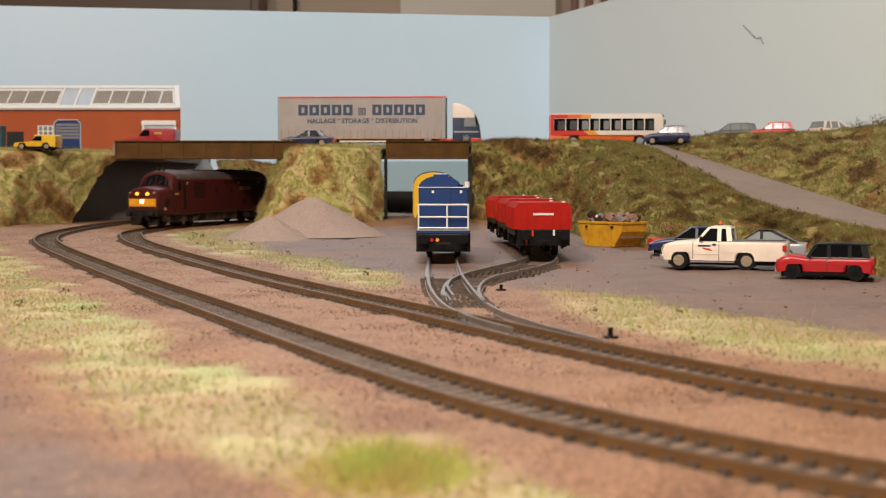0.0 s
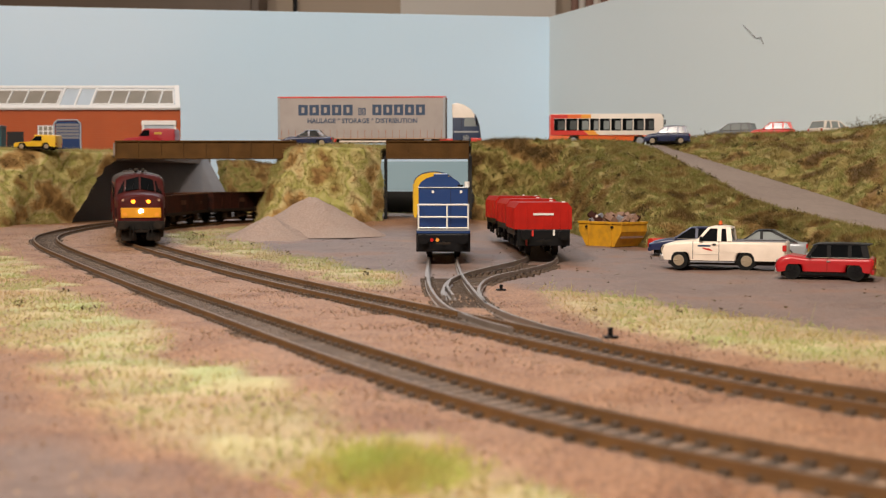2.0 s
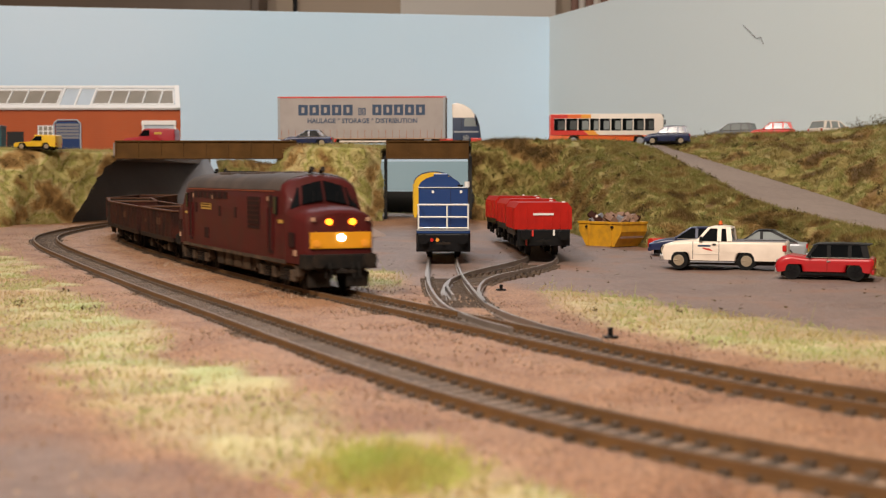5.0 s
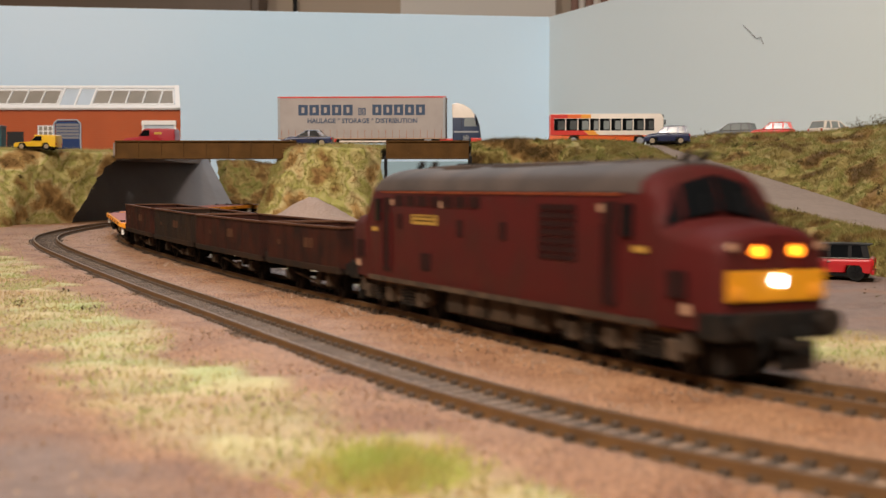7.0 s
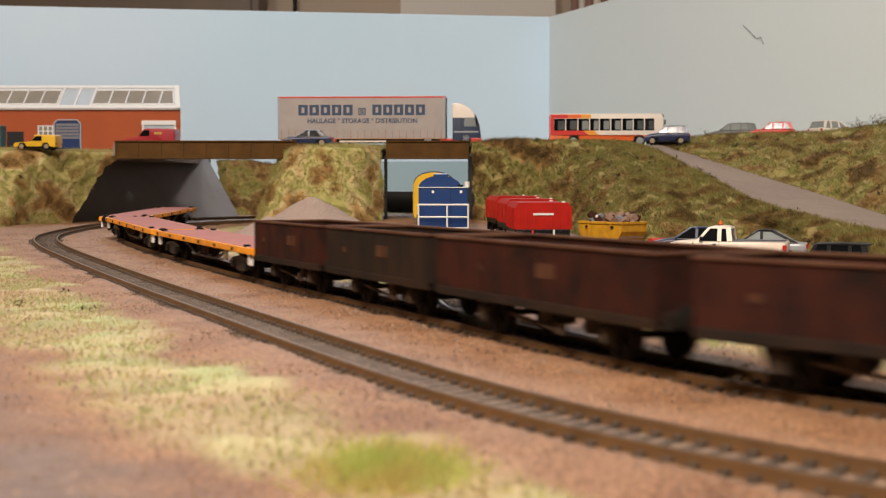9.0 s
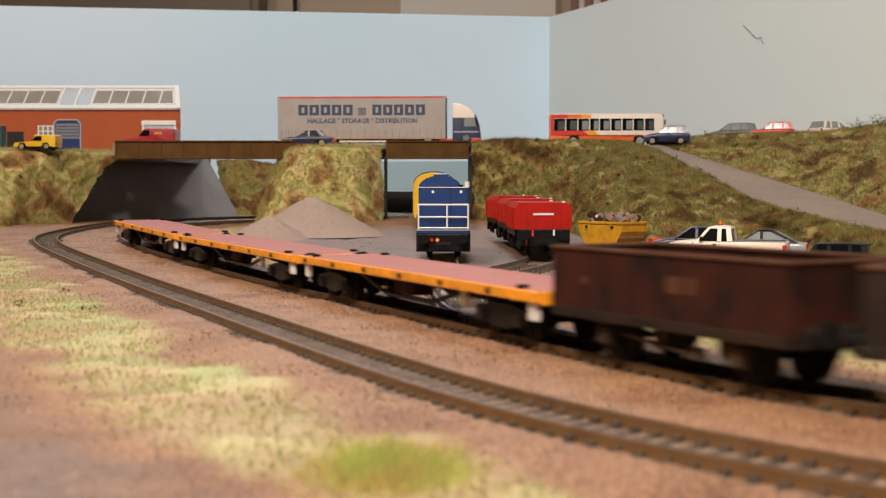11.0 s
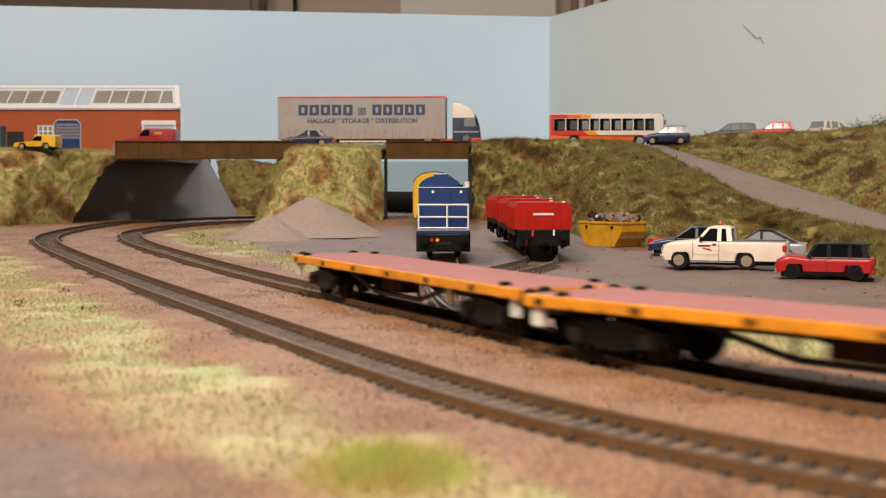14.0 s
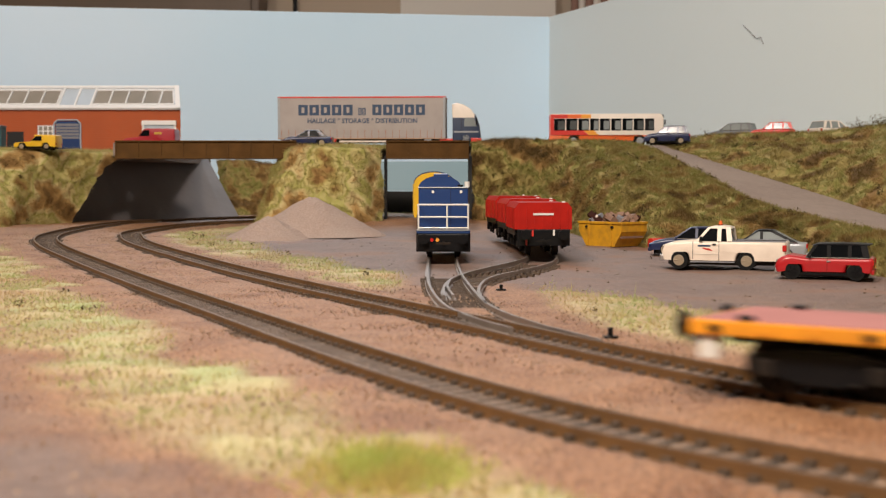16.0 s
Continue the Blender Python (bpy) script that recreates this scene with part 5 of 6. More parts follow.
def locomotive():
    t = tagged(new("diesel_locomotive"), "maroon diesel locomotive with yellow nose panel and lit lamps", "locomotive")
    E0 = 0.1150

    # half outline of the body at stations along one end: x, half width, side height, crown height
    ends = [(E0, 0.0130, 0.0280, 0.0334), (E0 - 0.0010, 0.0146, 0.0284, 0.0346), (E0 - 0.0032, 0.0156, 0.0290, 0.0354), (E0 - 0.0180, 0.0171, 0.0312, 0.0368), (E0 - 0.0205, 0.0174, 0.0322, 0.0370)]

    def ring(x, w, zs, zc, n=9, low=0.0118):
        pts = [(x, -w * 0.985, low), (x, -w, low + 0.004), (x, -w, zs)]
        pts += [(x, -w * math.cos(math.pi * k / (n + 1)), zs + (zc - zs) * math.sin(math.pi * k / (n + 1)) ** 0.8) for k in range(1, n + 1)]
        return pts + [(x, w, zs), (x, w, low + 0.004), (x, w * 0.985, low)]

    bm = bmesh.new()
    low_rings = [ring(x, w, a, c) for x, w, a, c in ends]
    loft(bm, low_rings)
    nose = part("nose", bm, "maroon_paint", t, smooth=True)
    bm = bmesh.new()
    loft(bm, [ring(-x, w, a, c) for x, w, a, c in ends])
    back_nose = part("nose", bm, "maroon_paint", t, smooth=True)
    xb = E0 - 0.0205
    bm = bmesh.new()
    W = 0.0177
    body_st = [(xb, 0.0174, 0.0322, 0.0370), (xb - 0.0002, 0.0175, 0.0330, 0.0385), (xb - 0.0030, 0.0170, 0.0385, 0.0445), (xb - 0.0055, 0.0170, 0.0412, 0.0483), (xb - 0.0080, 0.0172, 0.0420, 0.0494), (xb - 0.0135, W, 0.0424, 0.0503)]
    st = body_st + [(-x, w, a, c) for x, w, a, c in reversed(body_st)]
    loft(bm, [ring(*q) for q in st])
    body = part("body", bm, "maroon_paint", t, smooth=True)
    # grey roof laid over the crown
    bm = bmesh.new()
    rs = [(xb - 0.0088, 0.0172, 0.0424, 0.0496), (xb - 0.0135, W, 0.0428, 0.0505), (-xb + 0.0135, W, 0.0428, 0.0505), (-xb + 0.0088, 0.0172, 0.0424, 0.0496)]
    loft(bm, [ring(x, w + 0.0001, a, c + 0.0002, low=0.0420)[2:-2] for x, w, a, c in rs])
    roof = part("roof", bm, "loco_roof", t, "dusty dark grey roof", True)
    for x, w, l in ((0.062, 0.005, 0.008), (0.030, 0.007, 0.012), (0.004, 0.008, 0.016), (-0.034, 0.0095, 0.011), (-0.062, 0.004, 0.008)):
        part("roof_hatch", bx(x - l, x + l, -w, w, 0.0485, 0.0511, 0.0006), "loco_roof", roof)
    bm = bmesh.new()
    rod(bm, (-0.034, 0, 0.0500), (-0.034, 0, 0.0516), 0.0085, 20)
    part("roof_fan", bm, "underframe", roof)
    for k in (xb - 0.013, -xb + 0.013):
        bm = bmesh.new()
        for s in (-1, 1):
            rod(bm, (k, s * 0.0025, 0.0500), (k + 0.004, s * 0.0025, 0.0522), 0.0007, 8, 0.0012)
        part("horn", bm, "underframe", roof)
    for s in (-1, 1):
        y = s * W
        part("cantrail_stripe", bx(-xb + 0.016, xb - 0.016, y - 0.0003, y + 0.00025, 0.0421, 0.04245), "dull_orange", body)
        # cab doors, windows, grilles, bodyside details
        for e in (-1, 1):
            # Door lies flush; the shade of its recess is in the dark maroon.
            part("cab_door", bx(e * 0.0735 - 0.0030, e * 0.0735 + 0.0030, y - 0.0003, y + 0.00015, 0.0150, 0.0405), "maroon_dark", body, "cab door darkened in colour to look recessed")
            bm = bmesh.new()
            for q in (-0.0036, 0.0036):
                rod(bm, (e * 0.0735 + q, y + s * 0.0005, 0.0165), (e * 0.0735 + q, y + s * 0.0005, 0.0350), 0.00035, 5)
            part("handrail", bm, "maroon_paint", body)
            part("cab_window", bx(e * 0.0815 - 0.0022, e * 0.0815 + 0.0022, y - 0.0008, y + 0.0001, 0.0322, 0.0400, 0.0002), "car_glass", body)
            part("nose_grille", bx(e * 0.1010 - 0.0035, e * 0.1010 + 0.0035, s * 0.0168 - 0.0006, s * 0.0168 + 0.0002, 0.0190, 0.0250), "maroon_dark", body)
            part("overhead_sign", bx(e * 0.0690 - 0.0010, e * 0.0690 + 0.0010, y - 0.0001, y + 0.0002, 0.0378, 0.0398), "dull_cream", body)
            part("warning_flash", bx(e * 0.1045 - 0.0016, e * 0.1045 + 0.0012, s * 0.0164, s * 0.0169, 0.0152, 0.0176), "dull_cream", body)
        for x, w, z0, z1 in ((0.047, 0.010, 0.0250, 0.0395), (-0.014, 0.0018, 0.0290, 0.0340), (0.0155, 0.0018, 0.0290, 0.0340), (-0.062, 0.0018, 0.030, 0.035), (-0.040, 0.004, 0.0170, 0.0225)):
            part("side_grille", bx(x - w, x + w, y - 0.0003, y + 0.0002, z0, z1), "maroon_dark", body)
        for i in range(6):
            part("louvre", bx(0.0375, 0.0565, y + s * 0.0001 - 0.0002, y + s * 0.0001 + 0.0002, 0.0262 + i * 0.0022, 0.0270 + i * 0.0022), "maroon_paint", body)
        for i in range(7):
            part("top_vent", bx(-0.066 + i * 0.0098, -0.0585 + i * 0.0098, y - 0.0003, y + 0.00015, 0.0378, 0.0412), "maroon_dark", body)
        plate_ = part("nameplate", bx(-0.0520, -0.0310, y - 0.0001, y + 0.0003, 0.0318, 0.0350), "gold", body, "small gold nameplate")
        for q in (0.0327, 0.0340):
            part("lettering_bar", bx(-0.0505, -0.0325, y - 0.0001, y + 0.00042, q, q + 0.0006), "maroon_dark", plate_)
        for e in (-1, 1):
            part("number_bar", bx(e * 0.0860 - 0.0030, e * 0.0860 + 0.0030, s * 0.0174 - 0.0001, s * 0.0174 + 0.0004, 0.0285, 0.0300), "gold", body)
        part("builder_plate", bx(-0.030, -0.026, y - 0.0001, y + 0.0002, 0.0375, 0.0395), "dull_cream", body)
        part("solebar", bx(-0.092, 0.092, s * 0.0168 - 0.0008, s * 0.0168 + 0.0006, 0.0112, 0.0128), "bogie_dirt", body)
    # both fronts
    for e, nz in ((1, nose), (-1, back_nose)):
        fx = e * (E0 + 0.0001)
        bm = bmesh.new()
        box(bm, min(fx, fx + e * 0.0006), max(fx, fx + e * 0.0006), -0.0136, 0.0136, 0.0186, 0.0255, 0.0002)
        part("yellow_panel", bm, "panel_yellow", nz, "yellow warning panel")
        if e > 0:
            for s in (-1, 1):
                bm = bmesh.new()
                rod(bm, (fx, s * 0.0052, 0.0298), (fx + 0.0009, s * 0.0052, 0.0298), 0.0013, 14)
                part("marker_lamp", bm, "lamp_orange", nz, "lit orange marker lamp", True)
            bm = bmesh.new()
            rod(bm, (fx, 0.0, 0.0232), (fx + 0.0014, 0.0, 0.0232), 0.0015, 14)
            part("headlamp", bm, "lamp_white", nz, "lit white headlamp", True)
        for s in (-1, 1):
            bm = bmesh.new()
            rod(bm, (fx, s * 0.0108, 0.0208), (fx + e * 0.0012, s * 0.0108, 0.0208), 0.0015, 12)
            part("tail_lamp", bm, "amber_paint" if e > 0 else "lamp_red", nz)
            part("lamp_bracket", bx(fx - 0.0008, fx + 0.0008, s * 0.0122 - 0.0007, s * 0.0122 + 0.0007, 0.0300, 0.0316), "dull_cream", nz)
        part("nose_door", bx(min(fx, fx + e * 0.0003), max(fx, fx + e * 0.0003), -0.0026, 0.0026, 0.0256, 0.0325), "maroon_paint", nz)
        # windscreen: two panes and quarter lights on the sloping cab front
        for y0, y1 in ((-0.0152, -0.0112), (-0.0100, -0.0006), (0.0006, 0.0100), (0.0112, 0.0152)):
            f0, f1 = e * (xb + 0.0004), e * (xb - 0.0042)
            zb0, zt0 = 0.0382, 0.0466
            k = lambda y: (abs(y) / 0.0150) ** 2 * 0.0052
            bm = bmesh.new()
            p = [(f0 - e * 0.0006, y0, zb0 - k(y0) * 0.8), (f0 - e * 0.0006, y1, zb0 - k(y1) * 0.8), (f1, y1 * 0.92, zt0 - k(y1)), (f1, y0 * 0.92, zt0 - k(y0))]
            plate(bm, p if e > 0 else p[::-1], 0.0011)
            part("windscreen", bm, "car_glass", body)
            bm = bmesh.new()
            rod(bm, (f0 + e * 0.0010, (y0 + y1) / 2, zb0 - k((y0 + y1) / 2)), (f1 + e * 0.0030, (y0 + y1) / 2 + 0.001, zb0 + 0.005 - k((y0 + y1) / 2)), 0.00025, 4)
            part("wiper", bm, "black_paint", body)
        b = part("buffer_beam", bx(min(e * 0.1075, e * 0.1165), max(e * 0.1075, e * 0.1165), -0.0160, 0.0160, 0.0100, 0.0162, 0.0006), "underframe", t)
        buffer_pair(b, e * 0.1165, e)
        coupling(b, e * 0.1165, e)
        bm = bmesh.new()
        for q in (-0.0075, -0.0050, 0.0050, 0.0075):
            rod(bm, (e * 0.1168, q, 0.0130), (e * 0.1182, q, 0.0065), 0.0005, 5)
        part("brake_hose", bm, "underframe", b)
        for s in (-1, 1):
            part("snowplough", bx(e * 0.1120 - 0.0012, e * 0.1120 + 0.0012, s * 0.0085 - 0.0050, s * 0.0085 + 0.0050, 0.0022, 0.0088, 0.0005), "underframe", b)
    w = six_wheel_bogie(t, 0.0740) + six_wheel_bogie(t, -0.0740)
    tank = part("fuel_tank", bx(-0.0330, 0.0330, -0.0135, 0.0135, 0.0038, 0.0118, 0.0012), "bogie_dirt", t, "dirty fuel tanks")
    for s in (-1, 1):
        for x in (-0.024, -0.008, 0.008, 0.024):
            part("tank_panel", bx(x - 0.0060, x + 0.0060, s * 0.0140 - 0.0009, s * 0.0140 + 0.0009, 0.0045, 0.0112, 0.0006), "bogie_dirt", tank)
    return t, w


def box_wagon(colour, label, L):
    """An open four-wheeled wagon of half length L."""
    t = tagged(new("open_wagon"), label, "railway wagon", "open wagons of the train")
    W, z0, z1, A = 0.0172, 0.0128, 0.0282, L * 0.56
    for s in (-1, 1):
        side = part("side", bx(-L, L, s * W - 0.0006, s * W + 0.0006, z0, z1), colour, t)
        part("top_rail", bx(-L - 0.0006, L + 0.0006, s * W - 0.0011, s * W + 0.0011, z1 - 0.0002, z1 + 0.0007, 0.0002), "wagon_edge", side)
        for i in range(9):
            x = -L + 0.002 + i * (2 * L - 0.004) / 8
            part("rib", bx(x - 0.0007, x + 0.0007, s * (W + 0.0004) - 0.0004, s * (W + 0.0004) + 0.0004, z0, z1 - 0.0002), colour, side)
        part("bottom_rail", bx(-L, L, s * W - 0.0010, s * W + 0.0010, z0 - 0.0022, z0 + 0.0004, 0.0003), "wagon_black", side)
        part("data_panel", bx(-0.030, -0.0272, s * (W + 0.0007) - 0.0001, s * (W + 0.0007) + 0.0001, 0.0195, 0.0215), "wagon_edge", side)
        part("data_panel", bx(0.004, 0.014, s * (W + 0.0007) - 0.0001, s * (W + 0.0007) + 0.0001, 0.0195, 0.0235), "wagon_edge", side)
        part("end_ladder", bx(L - 0.0012, L + 0.0008, s * 0.0125 - 0.0008, s * 0.0125 + 0.0008, z0, z1), colour, side)
        for x in (-A, A):
            part("axle_guard", made(prism, [(x - 0.0065, 0.0118), (x - 0.0028, 0.0040), (x + 0.0028, 0.0040), (x + 0.0065, 0.0118)], s * 0.0128 - 0.0006, s * 0.0128 + 0.0006), "underframe", t)
            part("axlebox", bx(x - 0.0022, x + 0.0022, s * 0.0142 - 0.0012, s * 0.0142 + 0.0012, 0.0046, 0.0090, 0.0004), "bogie_dirt", t)
            part("leaf_spring", made(prism, [(x - 0.0085, 0.0110), (x, 0.0092), (x + 0.0085, 0.0110), (x, 0.0116)], s * 0.0142 - 0.0009, s * 0.0142 + 0.0009), "bogie_dirt", t)
        bm = bmesh.new()
        rod(bm, (-0.017, s * 0.0140, 0.0078), (0.012, s * 0.0140, 0.0052), 0.0006, 6)
        box(bm, 0.008, 0.013, s * 0.0140 - 0.0005, s * 0.0140 + 0.0005, 0.0045, 0.0075)
        part("brake_lever", bm, "bogie_dirt", t)
    for e in (-1, 1):
        part("end", bx(e * L - 0.0006, e * L + 0.0006, -W, W, z0, z1), colour, t)
        part("end_rail", bx(e * L - 0.0010, e * L + 0.0010, -W, W, z1 - 0.0002, z1 + 0.0007, 0.0002), "wagon_edge", t)
        beam = part("headstock", bx(e * L - 0.0010, e * L + 0.0010, -0.0155, 0.0155, 0.0105, 0.0148, 0.0003), "underframe", t)
        buffer_pair(beam, e * (L + 0.0004), e)
        coupling(beam, e * L, e)
    part("floor_plate", bx(-L, L, -W, W, z0 - 0.0006, z0 + 0.0010), "wagon_inside", t)
    part("load", bx(-L + 0.001, L - 0.001, -W + 0.001, W - 0.001, z0 + 0.001, z0 + 0.0030, 0.0008), "wagon_inside", t)
    part("frame", bx(-L + 0.005, L - 0.005, -0.0090, 0.0090, 0.0092, 0.0128), "underframe", t)
    for x in (-0.014, 0.010):
        bm = bmesh.new()
        rod(bm, (x, -0.005, 0.0070), (x, 0.005, 0.0070), 0.0030, 14)
        part("brake_cylinder", bm, "bogie_dirt", t)
    w = [wheelset(t, x, 0.0063) for x in (-A, A)]
    return t, w


def flat_wagon():
    t = tagged(new("flat_wagon"), "long bogie flat wagon with orange sides and pink brown deck", "railway wagon", "flat wagons of the train")
    L, W = 0.1010, 0.0168
    deck = part("deck", bx(-L + 0.0008, L - 0.0008, -W + 0.0006, W - 0.0006, 0.0142, 0.0158), "deck_pink", t, "pinkish brown deck")
    for s in (-1, 1):
        side = part("side_beam", bx(-L, L, s * W - 0.0010, s * W + 0.0010, 0.0125, 0.0156, 0.0003), "flat_orange", t, "orange side beam")
        for i in range(18):
            x = -L + 0.006 + i * (2 * L - 0.012) / 17
            part("stake_pocket", bx(x - 0.0014, x + 0.0014, s * (W + 0.0009) - 0.0004, s * (W + 0.0009) + 0.0004, 0.0132, 0.0148), "flat_orange" if i % 3 else "wagon_black", side)
        for e in (-1, 1):
            part("end_step", bx(e * (L - 0.004) - 0.0022, e * (L - 0.004) + 0.0022, s * (W - 0.001) - 0.0008, s * (W - 0.001) + 0.0010, 0.0072, 0.0126, 0.0004), "sign_white", t, "white painted step")
            bm = bmesh.new()
            rod(bm, (e * (L - 0.012), s * 0.0150, 0.0152), (e * (L - 0.012), s * 0.0150, 0.0168), 0.0018, 12)
            part("tie_ring", bm, "black_paint", t)
        bm = bmesh.new()
        rod(bm, (-0.046, s * 0.0120, 0.0118), (-0.020, s * 0.0120, 0.0060), 0.0009, 6)
        rod(bm, (-0.020, s * 0.0120, 0.0060), (0.020, s * 0.0120, 0.0060), 0.0009, 6)
        rod(bm, (0.020, s * 0.0120, 0.0060), (0.046, s * 0.0120, 0.0118), 0.0009, 6)
        for x in (-0.02, 0.0, 0.02):
            rod(bm, (x, s * 0.0120, 0.0060), (x, s * 0.0120, 0.0125), 0.0008, 6)
        part("truss_rod", bm, "black_paint", t)
        part("tool_box", bx(-0.012, 0.006, s * 0.0095 - 0.003, s * 0.0095 + 0.003, 0.0070, 0.0118, 0.0004), "wagon_brown", t)
        part("brake_wheel", made(rod, (0.052, s * 0.0148, 0.0098), (0.052, s * 0.0158, 0.0098), 0.0026, 14), "hub_steel", t)
    part("frame", bx(-0.096, 0.096, -0.0075, 0.0075, 0.0102, 0.0142), "black_paint", t)
    w = []
    for e in (-1, 1):
        part("end_beam", bx(e * L - 0.0008, e * L + 0.0008, -W + 0.001, W - 0.001, 0.0118, 0.0156, 0.0003), "flat_orange", t)
        buffer_pair(t, e * (L + 0.0002), e, "black_paint", 0.0136)
        coupling(t, e * L, e)
        x = e * 0.0730
        b = part("bogie", bx(x - 0.0040, x + 0.0040, -0.0120, 0.0120, 0.0062, 0.0102), "black_paint", t, "black four-wheeled bogie")
        for s in (-1, 1):
            part("side_frame", made(prism, [(x - 0.0165, 0.0052), (x - 0.0090, 0.0042), (x - 0.004, 0.0030), (x + 0.004, 0.0030), (x + 0.0090, 0.0042), (x + 0.0165, 0.0052), (x + 0.0165, 0.0085), (x + 0.006, 0.0102), (x - 0.006, 0.0102), (x - 0.0165, 0.0085)], s * 0.0128 - 0.0010, s * 0.0128 + 0.0010), "black_paint", b)
            for k in (-0.0120, 0.0120):
                part("axlebox", bx(x + k - 0.0020, x + k + 0.0020, s * 0.0142 - 0.0010, s * 0.0142 + 0.0010, 0.0042, 0.0078, 0.0004), "underframe", b)
        w += [wheelset(t, x + k, 0.0060) for k in (-0.0120, 0.0120)]
    return t, w


# front of the train along the line, by time
TIMES = [0.0, 1.0, 2.0, 3.5, 4.2, 5.4, 6.5, 7.0, 8.5, 9.0, 12.0, 16.0]
FRONT = [1.576, 1.684, 1.806, 2.003, 2.0960, 2.2530, 2.4000, 2.4760, 2.7140, 2.7880, 3.1970, 3.7520]


def front_at(t):
    return sum(np.interp(np.clip(t + d, 0, 16), TIMES, FRONT) for d in (-0.4, -0.2, 0.0, 0.2, 0.4)) / 5 if 0.4 <= t <= 15.6 else float(np.interp(t, TIMES, FRONT))


def rolled(s, half):
    """Pose of a vehicle whose wheels stand on the line half a wheelbase before and behind s."""
    a, b = LINE_B.at(s + half), LINE_B.at(s - half)
    p = (a + b) / 2
    za, zb = float(rise(a[1])), float(rise(b[1]))
    d = a - b
    return pose(p[0], p[1], (za + zb) / 2, 0, -math.degrees(math.atan2(za - zb, np.hypot(*d))), math.degrees(math.atan2(d[1], d[0])))


TRAIN = []
TRAIN.append((*locomotive(), 0.1120, 0.0755, 0.0070))
TRAIN[0][0].scale = (0.972, 1.0, 1.0)
for c, lab, back, half in (("wagon_brown", "rusty red brown open box wagon behind the locomotive", 0.2760, 0.0445),
                           ("wagon_brown", "long rusty red brown open box wagon of the train", 0.3900, 0.0590),
                           ("wagon_black", "blackened open box wagon of the train", 0.5070, 0.0475),
                           ("wagon_brown", "short rusty red brown open box wagon before the flat wagons", 0.6075, 0.0430)):
    TRAIN.append((*box_wagon(c, lab, half), back, half * 0.56, 0.0063))
for k in range(3):
    TRAIN.append((*flat_wagon(), 0.7603 + k * 0.2125, 0.0730, 0.0060))


# ---- vehicles standing on the sidings
def red_hopper(at, turn, label):
    t = thing("covered_wagon", at, turn, label, "railway wagon", "red wagons on the siding")
    L, W = 0.0350, 0.0172
    bm = bmesh.new()
    prof = [(-W, 0.0160), (W, 0.0160), (W, 0.0290), (W * 0.86, 0.0322), (-W * 0.86, 0.0322), (-W, 0.0290)]
    prism(bm, prof, -L, L, "x")
    body = part("body", bm, "wagon_red", t, "red painted body")
    for i in range(7):
        y = -W * 0.86 + i * W * 1.72 / 6
        for e in (-1, 1):
            part("end_rib", bx(e * L - 0.0004, e * L + 0.0004, y - 0.0004, y + 0.0004, 0.0165, 0.0288), "wagon_red", body)
    for i in range(8):
        x = -L + 0.003 + i * (2 * L - 0.006) / 7
        for s in (-1, 1):
            part("side_rib", bx(x - 0.0006, x + 0.0006, s * W - 0.0004, s * W + 0.0005, 0.0160, 0.0290), "wagon_red", body)
    for e in (-1, 1):
        part("data_panel", bx(e * L - 0.0006, e * L + 0.0006, -0.0062, 0.0062, 0.0245, 0.0258), "sign_white", body)
        b = part("headstock", bx(e * L - 0.0012, e * L + 0.0012, -0.0160, 0.0160, 0.0060, 0.0160, 0.0006), "black_paint", t)
        buffer_pair(b, e * (L + 0.001), e, "black_paint", 0.0128)
        coupling(b, e * L, e)
        for y, m, z in ((-0.0062, "sign_white", 0.0122), (0.0066, "bright_red", 0.0118), (0.0104, "bright_red", 0.0065)):
            part("pipe_cock", bx(e * (L + 0.0014) - 0.0004, e * (L + 0.0014) + 0.0004, y - 0.0006, y + 0.0006, z, z + 0.0036, 0.0002), m, b)
        part("top_lamp_iron", bx(e * (L - 0.001) - 0.0006, e * (L - 0.001) + 0.0006, -0.0132, -0.0112, 0.0316, 0.0330), "sign_white", body)
    for s in (-1, 1):
        for x in (-0.021, 0.021):
            part("axle_guard", made(prism, [(x - 0.006, 0.0118), (x - 0.0026, 0.0038), (x + 0.0026, 0.0038), (x + 0.006, 0.0118)], s * 0.0130 - 0.0006, s * 0.0130 + 0.0006), "black_paint", t)
            part("axlebox", bx(x - 0.002, x + 0.002, s * 0.0144 - 0.001, s * 0.0144 + 0.001, 0.0046, 0.0085, 0.0004), "underframe", t)
        part("side_step", bx(-0.030, 0.030, s * 0.0162 - 0.0005, s * 0.0162 + 0.0005, 0.0120, 0.0160), "black_paint", t)
    part("frame", bx(-0.034, 0.034, -0.0105, 0.0105, 0.0085, 0.0160), "black_paint", t)
    for x in (-0.021, 0.021):
        wheelset(t, x, 0.0063)
    return t


for (x, y, a), lab in zip(((0.0597, 0.802, 91.5), (0.0577, 0.880, 93), (0.0530, 0.958, 94)), ("red covered wagon at the end of the siding", "red covered wagon in the middle of three", "red covered wagon beside the grassy bank")):
    red_hopper((x, y, float(rise(y))), a, lab)


